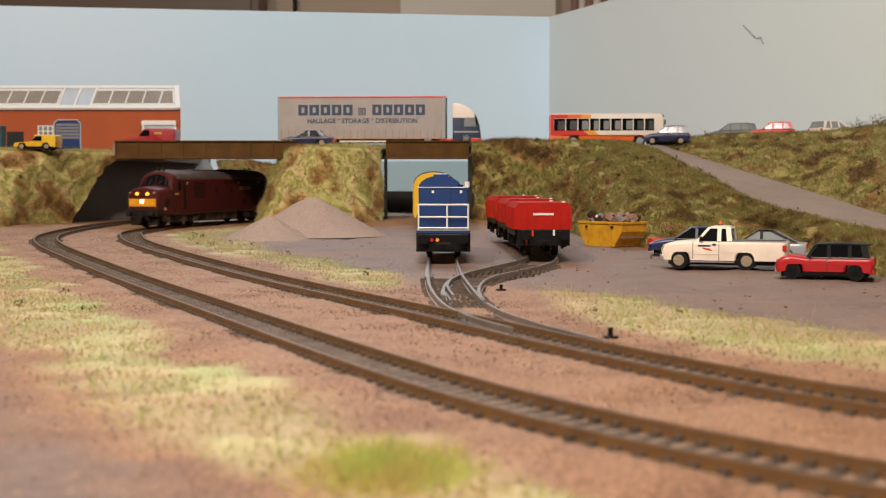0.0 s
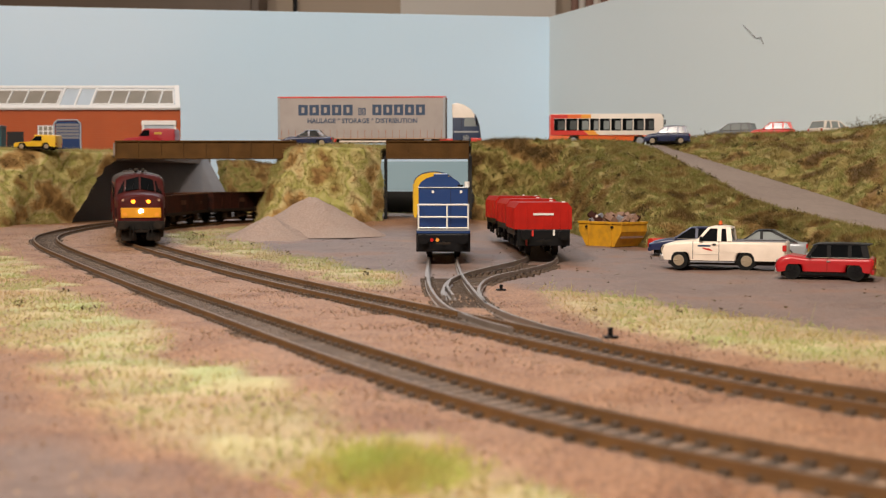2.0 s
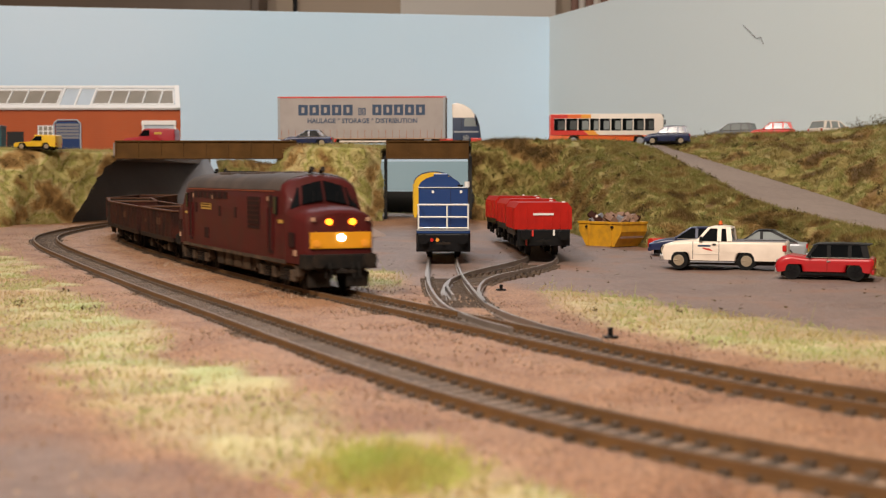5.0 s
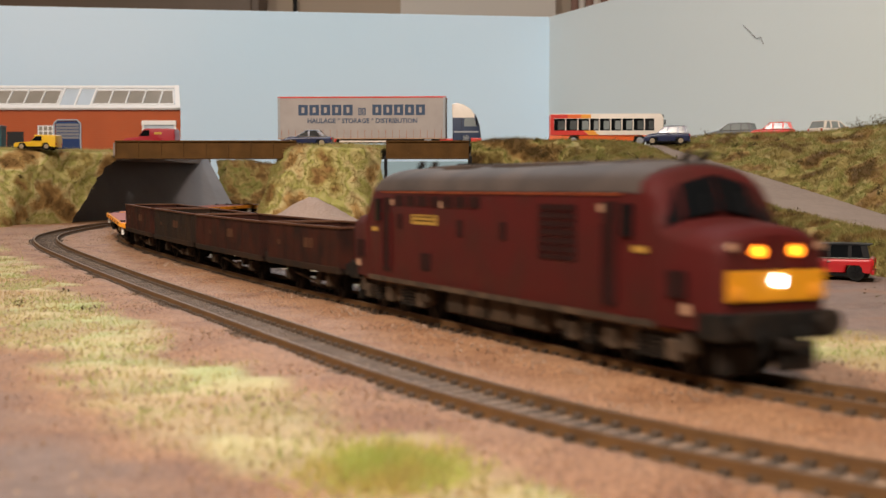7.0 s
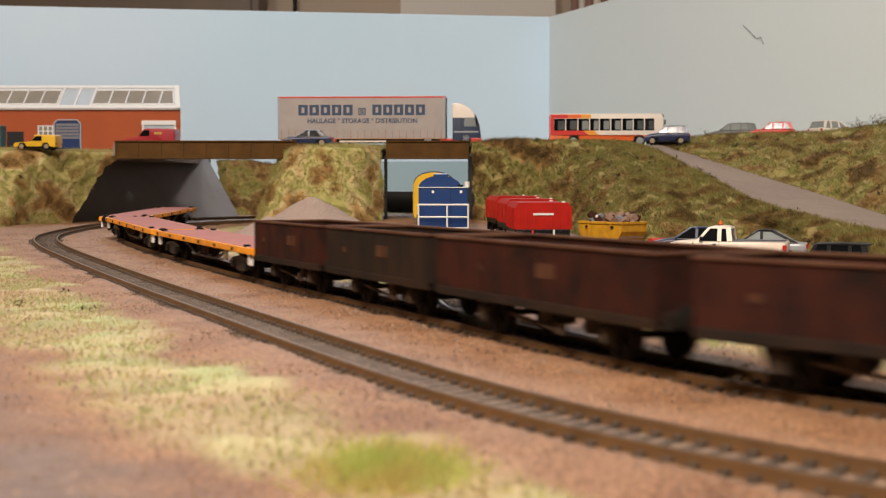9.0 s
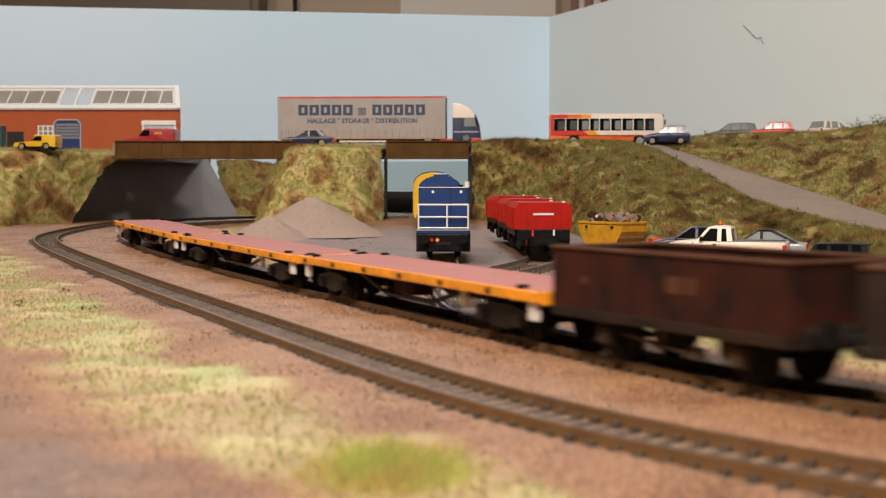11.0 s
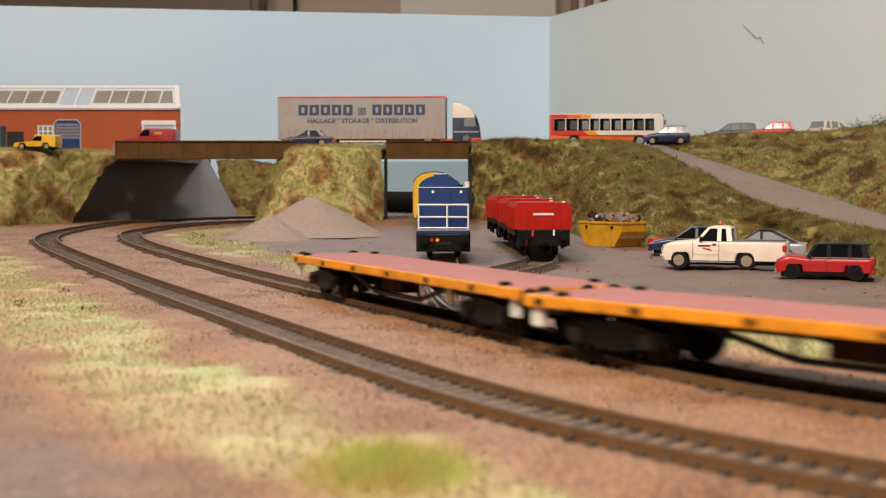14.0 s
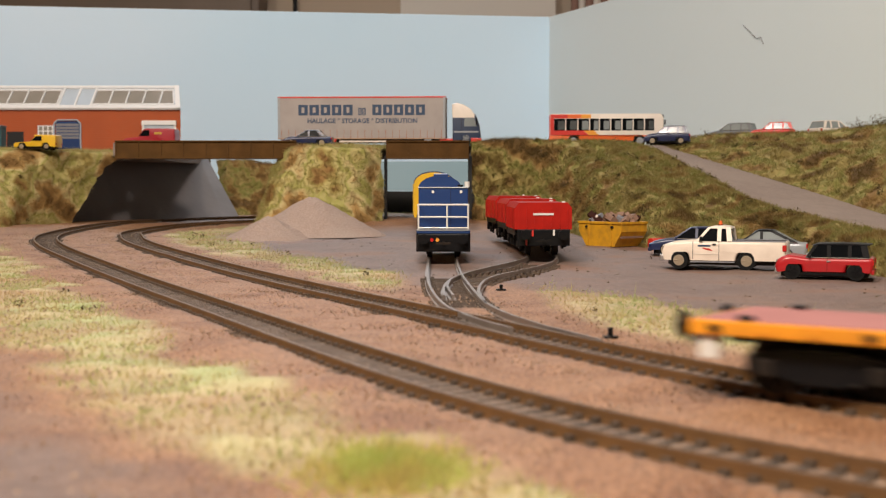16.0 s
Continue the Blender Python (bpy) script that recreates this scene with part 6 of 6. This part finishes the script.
def tank_vehicle():
    y = 0.806
    t = thing("blue_works_wagon", (0.0002, y, float(rise(0.76))), 90, "blue works wagon with white handrails and a round tank", "railway wagon")
    # +x points away from the viewer
    W = 0.0152
    body = part("body", bx(-0.0480, 0.050, -W + 0.0004, W - 0.0004, 0.0180, 0.0420, 0.0008), "blue_paint", t, "blue panelled body")
    part("body_seam", bx(-0.0483, -0.0478, -0.0046, -0.0042, 0.0185, 0.0418), "navy_paint", body)
    part("cornice", bx(-0.0486, 0.0505, -W + 0.0001, W - 0.0001, 0.0416, 0.0422, 0.0002), "silver_paint", body)
    for yy in (0.0062, -0.0105):
        part("catch", bx(-0.0484, -0.0478, yy - 0.0007, yy + 0.0007, 0.0386, 0.0402), "sign_white", body)
    bm = bmesh.new()
    n = 14
    arc_ = [(0.0125 * math.cos(math.pi * i / n) + 0.002, 0.0415 + 0.0072 * math.sin(math.pi * i / n)) for i in range(n + 1)]
    prism(bm, arc_, -0.0440, 0.048, "x")
    tank = part("tank_top", bm, "blue_paint", t, "rounded blue tank top", True)
    for x in (-0.0432, -0.030, -0.010, 0.012, 0.034):
        ring = [(0.0129 * math.cos(math.pi * i / n) + 0.002, 0.0415 + 0.0076 * math.sin(math.pi * i / n)) for i in range(n + 1)]
        part("tank_band", made(prism, ring, x - 0.0006, x + 0.0006, "x"), "blue_paint", tank, smooth=True)
    part("tank_hatch", bx(-0.028, -0.016, -0.003, 0.006, 0.0470, 0.0505, 0.0008), "blue_paint", tank)
    bm = bmesh.new()
    rod(bm, (-0.044, -0.0142, 0.0424), (-0.044, -0.0142, 0.0455), 0.0016, 12)
    part("exhaust", bm, "sign_white", t, "pale exhaust stub")
    part("vent", bx(-0.045, -0.042, -0.0118, -0.0085, 0.0424, 0.0436), "black_paint", t)
    part("platform", bx(-0.0600, 0.056, -W - 0.0006, W + 0.0006, 0.0150, 0.0172, 0.0003), "blue_paint", t)
    part("platform_edge", bx(-0.0604, -0.0598, -W - 0.0006, W + 0.0006, 0.0166, 0.0174), "silver_paint", t)
    part("headstock", bx(-0.0600, -0.0560, -W, W, 0.0042, 0.0150, 0.0010), "black_paint", t)
    for a, b in (((-0.0146), 0), ((0.0146), 0), (-0.0022, 0)):
        part("rail_post", made(rod, (-0.0590, a, 0.0172), (-0.0590, a, 0.0322), 0.00055, 8), "sign_white", t, "white handrail post")
    for z in (0.0318, 0.0246, 0.0182):
        part("hand_rail", made(rod, (-0.0590, -0.0149, z), (-0.0590, 0.0149, z), 0.00055 if z > 0.02 else 0.0004, 8), "sign_white", t, "white handrail")
    for s in (-1, 1):
        part("side_rail", made(rod, (-0.0590, s * 0.0149, 0.0318), (-0.049, s * 0.0149, 0.0318), 0.0005, 8), "sign_white", t)
        part("side_step", bx(-0.0560, -0.0490, s * 0.0148 - 0.0012, s * 0.0148 + 0.0012, 0.0040, 0.0150, 0.0005), "black_paint", t)
        part("cab_side", bx(0.036, 0.049, s * 0.0152 - 0.0004, s * 0.0152 + 0.0004, 0.018, 0.040), "sign_white", t)
    for yy in (0.0035, 0.0068):
        bm = bmesh.new()
        rod(bm, (-0.0600, yy, 0.0112), (-0.0607, yy, 0.0112), 0.0011, 10)
        part("marker", bm, "amber_paint" if yy < 0.005 else "lamp_red", t)
    buffer_pair(t, -0.0600, -1, "black_paint", 0.0118)
    coupling(t, -0.0600, -1)
    part("frame", bx(-0.058, 0.055, -0.0110, 0.0110, 0.0075, 0.0150), "black_paint", t)
    for x in (-0.036, 0.036):
        wheelset(t, x, 0.0066)


tank_vehicle()


def yellow_end_unit():
    y = 1.145
    t = thing("diesel_shunter", (-0.0075, y, 0.0070), 90, "blue diesel unit with yellow front standing behind the works wagon", "locomotive")
    n = 14
    prof = [(0.0170, 0.0120), (0.0172, 0.036)] + [(0.0168 * math.cos(math.pi * i / n), 0.0400 + 0.0098 * math.sin(math.pi * i / n)) for i in range(n + 1)] + [(-0.0172, 0.036), (-0.0170, 0.0120)]
    part("body", made(prism, prof, -0.085, 0.090, "x"), "blue_paint", t, "dark blue body", True)
    part("front", made(prism, [(y_ * 0.985, z * 0.995) for y_, z in prof], -0.0862, -0.0850, "x"), "yellow_paint", t, "yellow front end", True)
    part("roof", made(prism, [(0.0172 * math.cos(math.pi * i / n), 0.0404 + 0.0100 * math.sin(math.pi * i / n)) for i in range(n + 1)], -0.0845, 0.090, "x"), "navy_paint", t, "", True)
    for a in (-0.0115, 0.0015):
        part("windscreen", bx(-0.0870, -0.0858, a, a + 0.0100, 0.0300, 0.0400, 0.0004), "car_glass", t)
    for s in (-1, 1):
        part("side_band", bx(-0.085, -0.070, s * 0.0173 - 0.0003, s * 0.0173 + 0.0003, 0.014, 0.040), "yellow_paint", t)
    buffer_pair(t, -0.086, -1, "black_paint", 0.0130)
    part("frame", bx(-0.085, 0.088, -0.0120, 0.0120, 0.0060, 0.0122), "black_paint", t)
    for x in (-0.06, -0.03, 0.03, 0.06):
        wheelset(t, x, 0.0063)


yellow_end_unit()


# ---------------------------------------------------------------- sleepers, stones, grass and scrub
def near_range(path, y_far, x_near):
    ss = np.arange(0.1, path.s[-1] - 0.1, 0.004)
    pts = np.array([path.at(s) for s in ss])
    k = int(np.argmin(np.abs(pts[:, 0] - pts[:, 0].min())))
    a = ss[max(i for i in range(k + 1) if pts[i, 1] >= y_far or i == 0)]
    b = ss[max(i for i in range(len(ss)) if pts[i, 0] <= x_near and i >= k)]
    return a, b


sleepers(TRACK_A, LINE_A, *near_range(LINE_A, 1.42, 0.14))
sleepers(TRACK_B, LINE_B, *near_range(LINE_B, 1.40, 0.17))
sleepers(SIDING, Path([(0.0, 1.0), (0.0, 0.80), (0.0, 0.70), (0.002, 0.62), (0.004, 0.56), (0.009, 0.49), (0.014, 0.455), (0.024, 0.42)]), 0.36, 0.575, 0.0075)
sleepers(SIDING, Path([(0.0625, 0.95), (0.0622, 0.82), (0.056, 0.74), (0.043, 0.69), (0.021, 0.645), (0.011, 0.60)]), 0.215, 0.36, 0.0078)


def soup(name, tris, material, label, category, kind="stuff"):
    """One mesh of many loose triangles."""
    v = np.asarray(tris, np.float32).reshape(-1, 3)
    n = len(v) // 3
    me = bpy.data.meshes.new(name)
    me.vertices.add(len(v))
    me.vertices.foreach_set("co", v.ravel())
    me.loops.add(len(v))
    me.loops.foreach_set("vertex_index", np.arange(len(v), dtype=np.int32))
    me.polygons.add(n)
    me.polygons.foreach_set("loop_start", np.arange(0, len(v), 3, dtype=np.int32))
    me.update(calc_edges=True)
    me.materials.append(material)
    return tagged(new(name, me), label, category, kind=kind)


def leaf_material(name, stops, patch, patch_scale, amount, through_light=0.45):
    """Colours vary from blade to blade and in broad patches."""
    m = bpy.data.materials.new(name)
    m.use_nodes = True
    nt = m.node_tree
    b = nt.nodes["Principled BSDF"]
    geo = nt.nodes.new("ShaderNodeNewGeometry")
    r = nt.nodes.new("ShaderNodeValToRGB")
    while len(r.color_ramp.elements) < len(stops):
        r.color_ramp.elements.new(0.5)
    for e, (p, c) in zip(r.color_ramp.elements, stops):
        e.position, e.color = p, (*c, 1)
    nt.links.new(geo.outputs["Random Per Island"], r.inputs[0])
    co = nt.nodes.new("ShaderNodeTexCoord")
    n = nt.nodes.new("ShaderNodeTexNoise")
    n.inputs["Scale"].default_value, n.inputs["Detail"].default_value = patch_scale, 3.5
    nt.links.new(co.outputs["Object"], n.inputs["Vector"])
    q = nt.nodes.new("ShaderNodeValToRGB")
    while len(q.color_ramp.elements) < len(patch):
        q.color_ramp.elements.new(0.5)
    for e, (p, c) in zip(q.color_ramp.elements, patch):
        e.position, e.color = p, (*c, 1)
    nt.links.new(n.outputs["Fac"], q.inputs[0])
    x = nt.nodes.new("ShaderNodeMix")
    x.data_type = "RGBA"
    x.inputs["Factor"].default_value = amount
    nt.links.new(r.outputs[0], x.inputs["A"])
    nt.links.new(q.outputs[0], x.inputs["B"])
    nt.links.new(x.outputs["Result"], b.inputs["Base Color"])
    b.inputs["Roughness"].default_value = 0.8
    b.inputs["Specular IOR Level"].default_value = 0.2
    if through_light:
        tr = nt.nodes.new("ShaderNodeBsdfTranslucent")
        nt.links.new(x.outputs["Result"], tr.inputs["Color"])
        both = nt.nodes.new("ShaderNodeMixShader")
        both.inputs[0].default_value = through_light
        nt.links.new(b.outputs[0], both.inputs[1])
        nt.links.new(tr.outputs[0], both.inputs[2])
        nt.links.new(both.outputs[0], nt.nodes["Material Output"].inputs["Surface"])
    return m


PATCH = [(0.34, (0.17, 0.075, 0.024)), (0.41, (0.44, 0.265, 0.10)), (0.46, (0.62, 0.52, 0.27)), (0.51, (0.36, 0.36, 0.10)), (0.56, (0.58, 0.50, 0.23)), (0.61, (0.40, 0.33, 0.11)), (0.67, (0.26, 0.125, 0.042))]
# Olive growth palette: PATCH about halved, so dimmer light is put into its colour.
SHADED_OLIVE = [(0.34, (0.085, 0.038, 0.013)), (0.41, (0.25, 0.135, 0.045)), (0.46, (0.36, 0.275, 0.105)), (0.51, (0.20, 0.205, 0.048)), (0.56, (0.40, 0.32, 0.125)), (0.61, (0.22, 0.165, 0.048)), (0.67, (0.12, 0.058, 0.020))]
BANK_LEAF = leaf_material("bank_leaf", [(0.0, (0.26, 0.17, 0.055)), (0.3, (0.46, 0.36, 0.15)), (0.6, (0.42, 0.39, 0.15)), (1.0, (0.68, 0.58, 0.32))], PATCH, 27, 0.70, 0.5)
BANK_BASE = leaf_material("bank_growth", [(0.0, (0.28, 0.225, 0.08)), (1.0, (0.28, 0.225, 0.08))], PATCH, 27, 0.75, 0.0)
SHADED_OLIVE_LEAF = leaf_material("olive_leaf", [(0.0, (0.15, 0.095, 0.03)), (0.3, (0.27, 0.205, 0.07)), (0.6, (0.24, 0.225, 0.07)), (1.0, (0.46, 0.375, 0.17))], SHADED_OLIVE, 30, 0.70, 0.5)
SHADED_OLIVE_BASE = leaf_material("olive_growth", [(0.0, (0.18, 0.14, 0.045)), (1.0, (0.18, 0.14, 0.045))], SHADED_OLIVE, 30, 0.75, 0.0)
# Right and rear banks take the darkened olive copies.
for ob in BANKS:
    ob.data.materials[0] = SHADED_OLIVE_BASE if ob.name in ("bank_right", "bank_upper", "bank_behind") else BANK_BASE
GRASS_LEAF = leaf_material("grass_leaf", [(0.0, (0.44, 0.35, 0.17)), (0.35, (0.58, 0.50, 0.26)), (0.7, (0.52, 0.54, 0.24)), (1.0, (0.76, 0.66, 0.42))],
                           [(0.36, (0.62, 0.42, 0.22)), (0.48, (0.58, 0.52, 0.24)), (0.56, (0.42, 0.56, 0.17)), (0.66, (0.66, 0.50, 0.25))], 30, 0.62, 0.7)
LIME_LEAF = leaf_material("lime_leaf", [(0.0, (0.56, 0.50, 0.15)), (0.5, (0.60, 0.68, 0.20)), (1.0, (0.82, 0.76, 0.36))], [(0.4, (0.66, 0.48, 0.18)), (0.6, (0.58, 0.64, 0.18))], 90, 0.5, 0.6)
STONE = leaf_material("ballast_stone", [(0.0, (0.26, 0.165, 0.11)), (0.5, (0.37, 0.26, 0.19)), (1.0, (0.54, 0.42, 0.34))], [(0.4, (0.28, 0.18, 0.12)), (0.6, (0.40, 0.29, 0.215))], 34, 0.6, 0.0)
SCRUB = leaf_material("scrub_leaf", [(0.0, (0.07, 0.05, 0.02)), (0.6, (0.13, 0.09, 0.038)), (1.0, (0.20, 0.15, 0.06))], [(0.4, (0.06, 0.04, 0.018)), (0.6, (0.09, 0.085, 0.028))], 60, 0.4)
RNG = np.random.RandomState(11)


def on_mesh(ob, count):
    """Places and normals spread evenly over a mesh of quads."""
    me = ob.data
    co = np.array([v.co[:] for v in me.vertices])
    q = np.array([p.vertices[:] for p in me.polygons])
    a, b, c, d = (co[q[:, i]] for i in range(4))
    n = np.cross(c - a, d - b)
    area = np.linalg.norm(n, axis=1)
    n = n / np.maximum(area, 1e-12)[:, None]
    n[n[:, 2] < 0] *= -1
    k = RNG.choice(len(q), count, p=area / area.sum())
    u, v = RNG.rand(count, 1), RNG.rand(count, 1)
    return (a[k] * (1 - u) + b[k] * u) * (1 - v) + (d[k] * (1 - u) + c[k] * u) * v, n[k]


def blades(p, n, length, width, spread):
    """Thin triangles that stand on places p along n, leaning about."""
    m = len(p)
    d = n + RNG.normal(0, spread, (m, 3))
    d /= np.linalg.norm(d, axis=1)[:, None]
    s = np.cross(d, RNG.normal(0, 1, (m, 3)))
    s /= np.linalg.norm(s, axis=1)[:, None]
    L = length * RNG.uniform(0.5, 1.3, (m, 1))
    w = width * RNG.uniform(0.6, 1.4, (m, 1))
    base = p - n * 0.0004
    return np.stack([base - s * w, base + s * w, base + d * L], 1)


def leaves(p, r, count, size):
    """A clump of small flat leaves about p."""
    c = p + np.random.RandomState(int(abs(p[0]) * 1e5) % 9999).normal(0, r, (count, 3))
    t = RNG.normal(0, size, (count, 3, 3))
    return c[:, None, :] + t


for ob, count in zip(BANKS, (46000, 28000, 80000, 52000, 9000)):
    p, n = on_mesh(ob, count)
    keep = value_noise(p[:, 0] + p[:, 2], p[:, 1] + p[:, 2] * 0.7, 120, 9) > 0.22
    p, n = p[keep], n[keep]
    up = n + np.array([0, 0, 0.35])
    up /= np.linalg.norm(up, axis=1)[:, None]
    soup("bank_grass", np.concatenate([blades(p, up, 0.0034, 0.00020, 0.6), blades(p + RNG.normal(0, 0.0008, p.shape), up, 0.0028, 0.00026, 0.8), blades(p + RNG.normal(0, 0.0008, p.shape), up, 0.0042, 0.00014, 0.5)]), SHADED_OLIVE_LEAF if ob.name in ("bank_right", "bank_upper", "bank_behind") else BANK_LEAF, "tangled dry olive and straw coloured growth on the bank", "grass")
    q, n = on_mesh(ob, count // (330 if count > 50000 else 900))
    q = q[value_noise(q[:, 0], q[:, 2] + q[:, 1], 40, 12) > 0.35]
    soup("scrub", np.concatenate([leaves(c + np.array([0, 0, 0.0012]), RNG.uniform(0.0008, 0.0022), RNG.randint(20, 80), 0.00060) for c in q]), SCRUB, "dark brown scrubby bushes on the bank", "bush")

# bushes at the crest above the ramp
crest = [np.array((0.412 + RNG.uniform(-0.03, 0.03), 1.17 + RNG.uniform(-0.06, 0.05), 0.1020)) for _ in range(16)]
soup("scrub", np.concatenate([leaves(c, 0.0036, 120, 0.00055) for c in crest]), SCRUB, "dark brown scrubby bushes on the crest", "bush")


def scatter(x0, x1, y0, y1, count):
    x, y = RNG.uniform(x0, x1, count), RNG.uniform(y0, y1, count)
    g, _ = zones(x, y)
    return x, y, g


# grass on the flat, thick where the plan has it
xs, ys, g = scatter(-0.42, 0.22, 0.12, 1.1, 560000)
sel = RNG.rand(len(xs)) < g * np.clip(0.40 + 0.25 * ys, 0, 1)
gx, gy = xs[sel], ys[sel]
gp = np.stack([gx, gy, ground_z(gx, gy) + 0.0010], 1)
gn = np.tile([0, 0, 1.0], (len(gp), 1))
soup("grass", blades(gp, gn, 0.0021, 0.00020, 0.75), GRASS_LEAF, "short pale green and straw coloured grass", "grass")
k = 2600
tx, ty = RNG.normal(-0.0085, 0.0060, k), RNG.normal(0.207, 0.0080, k)
tp = np.stack([tx, ty, ground_z(tx, ty) + 0.001 + 0.0014 * np.exp(-((tx + 0.0098) ** 2 + (ty - 0.207) ** 2) / 0.00004)], 1)
soup("grass_tuft", blades(tp, np.tile([0, 0, 1.0], (k, 1)), 0.0036, 0.00020, 0.9), LIME_LEAF, "tuft of bright lime green grass beside the track", "grass")
# a few long straws and twigs standing out of the grass
tall = RNG.choice(len(gp), 260)
soup("straw", blades(gp[tall], gn[tall], 0.0075, 0.00016, 0.5), GRASS_LEAF, "long dry straws in the grass", "grass")
far_off = np.flatnonzero(gp[:, 1] > 0.45)
dark = RNG.choice(far_off, 34)
soup("weed", np.concatenate([leaves(gp[i] + np.array([0, 0, 0.001]), 0.0012, 16, 0.0005) for i in dark]), SCRUB, "small dark weeds in the grass", "bush")


def stones(count, size):
    x, y = RNG.uniform(-0.36, 0.2, count), RNG.uniform(0.14, 1.2, count)
    a, b = LINE_A.side(x, y), LINE_B.side(x, y)
    near = np.minimum(np.abs(a), np.abs(b))
    ok = (RNG.rand(count) < np.where(near < 0.0125, 0.10, np.where(near < 0.024, 0.8, 0.25))) & (b < 0.055)
    x, y, near = x[ok], y[ok], near[ok]
    on_rail = np.abs(near - 0.0083) < 0.0016
    x, y, near = x[~on_rail], y[~on_rail], near[~on_rail]
    z = ground_z(x, y) + np.where(near < 0.0125, 0.0004, 0.0009)
    c = np.stack([x, y, z], 1)
    s = size * RNG.uniform(0.5, 1.3, (len(c), 1, 1))
    tet = np.array([(1, 1, 1), (1, -1, -1), (-1, 1, -1), (-1, -1, 1)], float)[None] * s + RNG.normal(0, size * 0.3, (len(c), 4, 3)) + c[:, None]
    return np.concatenate([tet[:, (0, 1, 2)], tet[:, (0, 3, 1)], tet[:, (0, 2, 3)], tet[:, (1, 3, 2)]])


def stone_mesh(tris):
    n = len(tris) // 4
    # faces of one stone lie n apart: bring them together so that each stone is one island
    t = tris.reshape(4, n, 3, 3).transpose(1, 0, 2, 3)
    v = np.stack([t[:, 0, 0], t[:, 0, 1], t[:, 0, 2], t[:, 1, 1]], 1).reshape(-1, 3)
    i = np.arange(n)[:, None] * 4
    f = np.concatenate([i + np.array([[0, 1, 2]]), i + np.array([[0, 3, 1]]), i + np.array([[0, 2, 3]]), i + np.array([[1, 3, 2]])])
    me = bpy.data.meshes.new("ballast")
    me.from_pydata(v, [], f)
    me.materials.append(STONE)
    return tagged(new("ballast", me), "fine pinkish brown stone ballast between and beside the rails", "ballast", kind="stuff")


stone_mesh(stones(110000, 0.00028))

# litter of the yard: chips, twigs and flecks
x, y = RNG.uniform(-0.12, 0.21, 330), RNG.uniform(0.47, 1.0, 330)
_, yd = zones(x, y)
x, y = x[yd > 0.6], y[yd > 0.6]
c = np.stack([x, y, ground_z(x, y) + 0.0004], 1)
soup("yard_litter", blades(c, RNG.normal(0, 1, c.shape) * np.array([1, 1, 0.05]), 0.0022, 0.00035, 0.2), SCRUB, "dark twigs and flecks lying on the yard", "litter")


# ---------------------------------------------------------------- hall seen over the backdrop, marks on the boards
CUPBOARD = thing("cupboard", (-1.30, 3.45, -1.0), 0, "dark brown wooden cupboard at the wall of the hall", "cupboard")
part("body", bx(-0.78, 0.82, -0.10, 0.05, 0.0, 1.9, 0.005), mat("dark_wood", (0.16, 0.11, 0.08), 0.5, second=(0.12, 0.08, 0.055), scale=8), CUPBOARD)
part("door", bx(-0.76, 0.01, -0.115, -0.10, 0.04, 1.86, 0.004), mat("dark_wood_door", (0.18, 0.125, 0.09), 0.5, second=(0.13, 0.09, 0.06), scale=8), CUPBOARD)
part("door", bx(0.03, 0.80, -0.115, -0.10, 0.04, 1.86, 0.004), mat("dark_wood_door2", (0.18, 0.125, 0.09), 0.5, second=(0.13, 0.09, 0.06), scale=8), CUPBOARD)
tagged(part("wall_pipe", made(rod, (-0.41, 3.55, -1.0), (-0.41, 3.55, 2.4), 0.006, 10), "black_card"), "thin dark pipe on the wall", "pipe")
CURTAIN = thing("striped_curtain", (0.49, 3.50, -1.0), 0, "white curtain with brown stripes at the wall of the hall", "curtain")
for i in range(14):
    x = -0.13 + i * 0.02
    bm = bmesh.new()
    rod(bm, (x, 0.008 * math.sin(i * 1.9), 0.2), (x, 0.008 * math.sin(i * 1.9), 2.3), 0.0105, 10)
    part("fold", bm, "hall_white" if i % 2 else mat("brown_stripe", (0.30, 0.17, 0.13), 0.8), CURTAIN)
bm = bmesh.new()
crack = spline([(0.3488, 1.4875, 0.232), (0.3535, 1.4755, 0.2235), (0.3580, 1.4640, 0.2150), (0.3615, 1.4550, 0.2140), (0.3632, 1.4510, 0.2066)], 6)
for a, b in zip(crack[:-1], crack[1:]):
    rod(bm, a, b, 0.0004, 5)
tagged(part("loose_thread", bm, "grey_scrap"), "thin grey thread hanging on the backdrop", "thread")

for x, y, h in ((0.0518, 0.392, 0.0034), (0.0263, 0.574, 0.0028)):
    P_ = thing("point_lever", (x, y, float(ground_z(x, y)) + 0.0004), 12, "small black lever frame beside the turnout", "point lever")
    part("base", bx(-0.0022, 0.0022, -0.0014, 0.0014, 0.0, 0.0008, 0.0002), "black_paint", P_)
    part("lever", bx(-0.0007, 0.0007, -0.0006, 0.0006, 0.0008, h, 0.0002), "black_paint", P_)


# ---------------------------------------------------------------- movement of the train
def motions():
    times = [i * 0.25 for i in range(65)]
    for ob, wheels, back, half, radius in TRAIN:
        walk(ob, [(t, rolled(front_at(t) - back, half)) for t in times])
        fine = [i / 15.0 for i in range(241)]
        for w in wheels:
            x, y, z = w.location
            rows = [(t, Matrix.Translation((x, y, z)) @ Matrix.Rotation((front_at(t) - FRONT[0]) / radius, 4, "Y")) for t in fine]
            walk(w, rows)


motions()
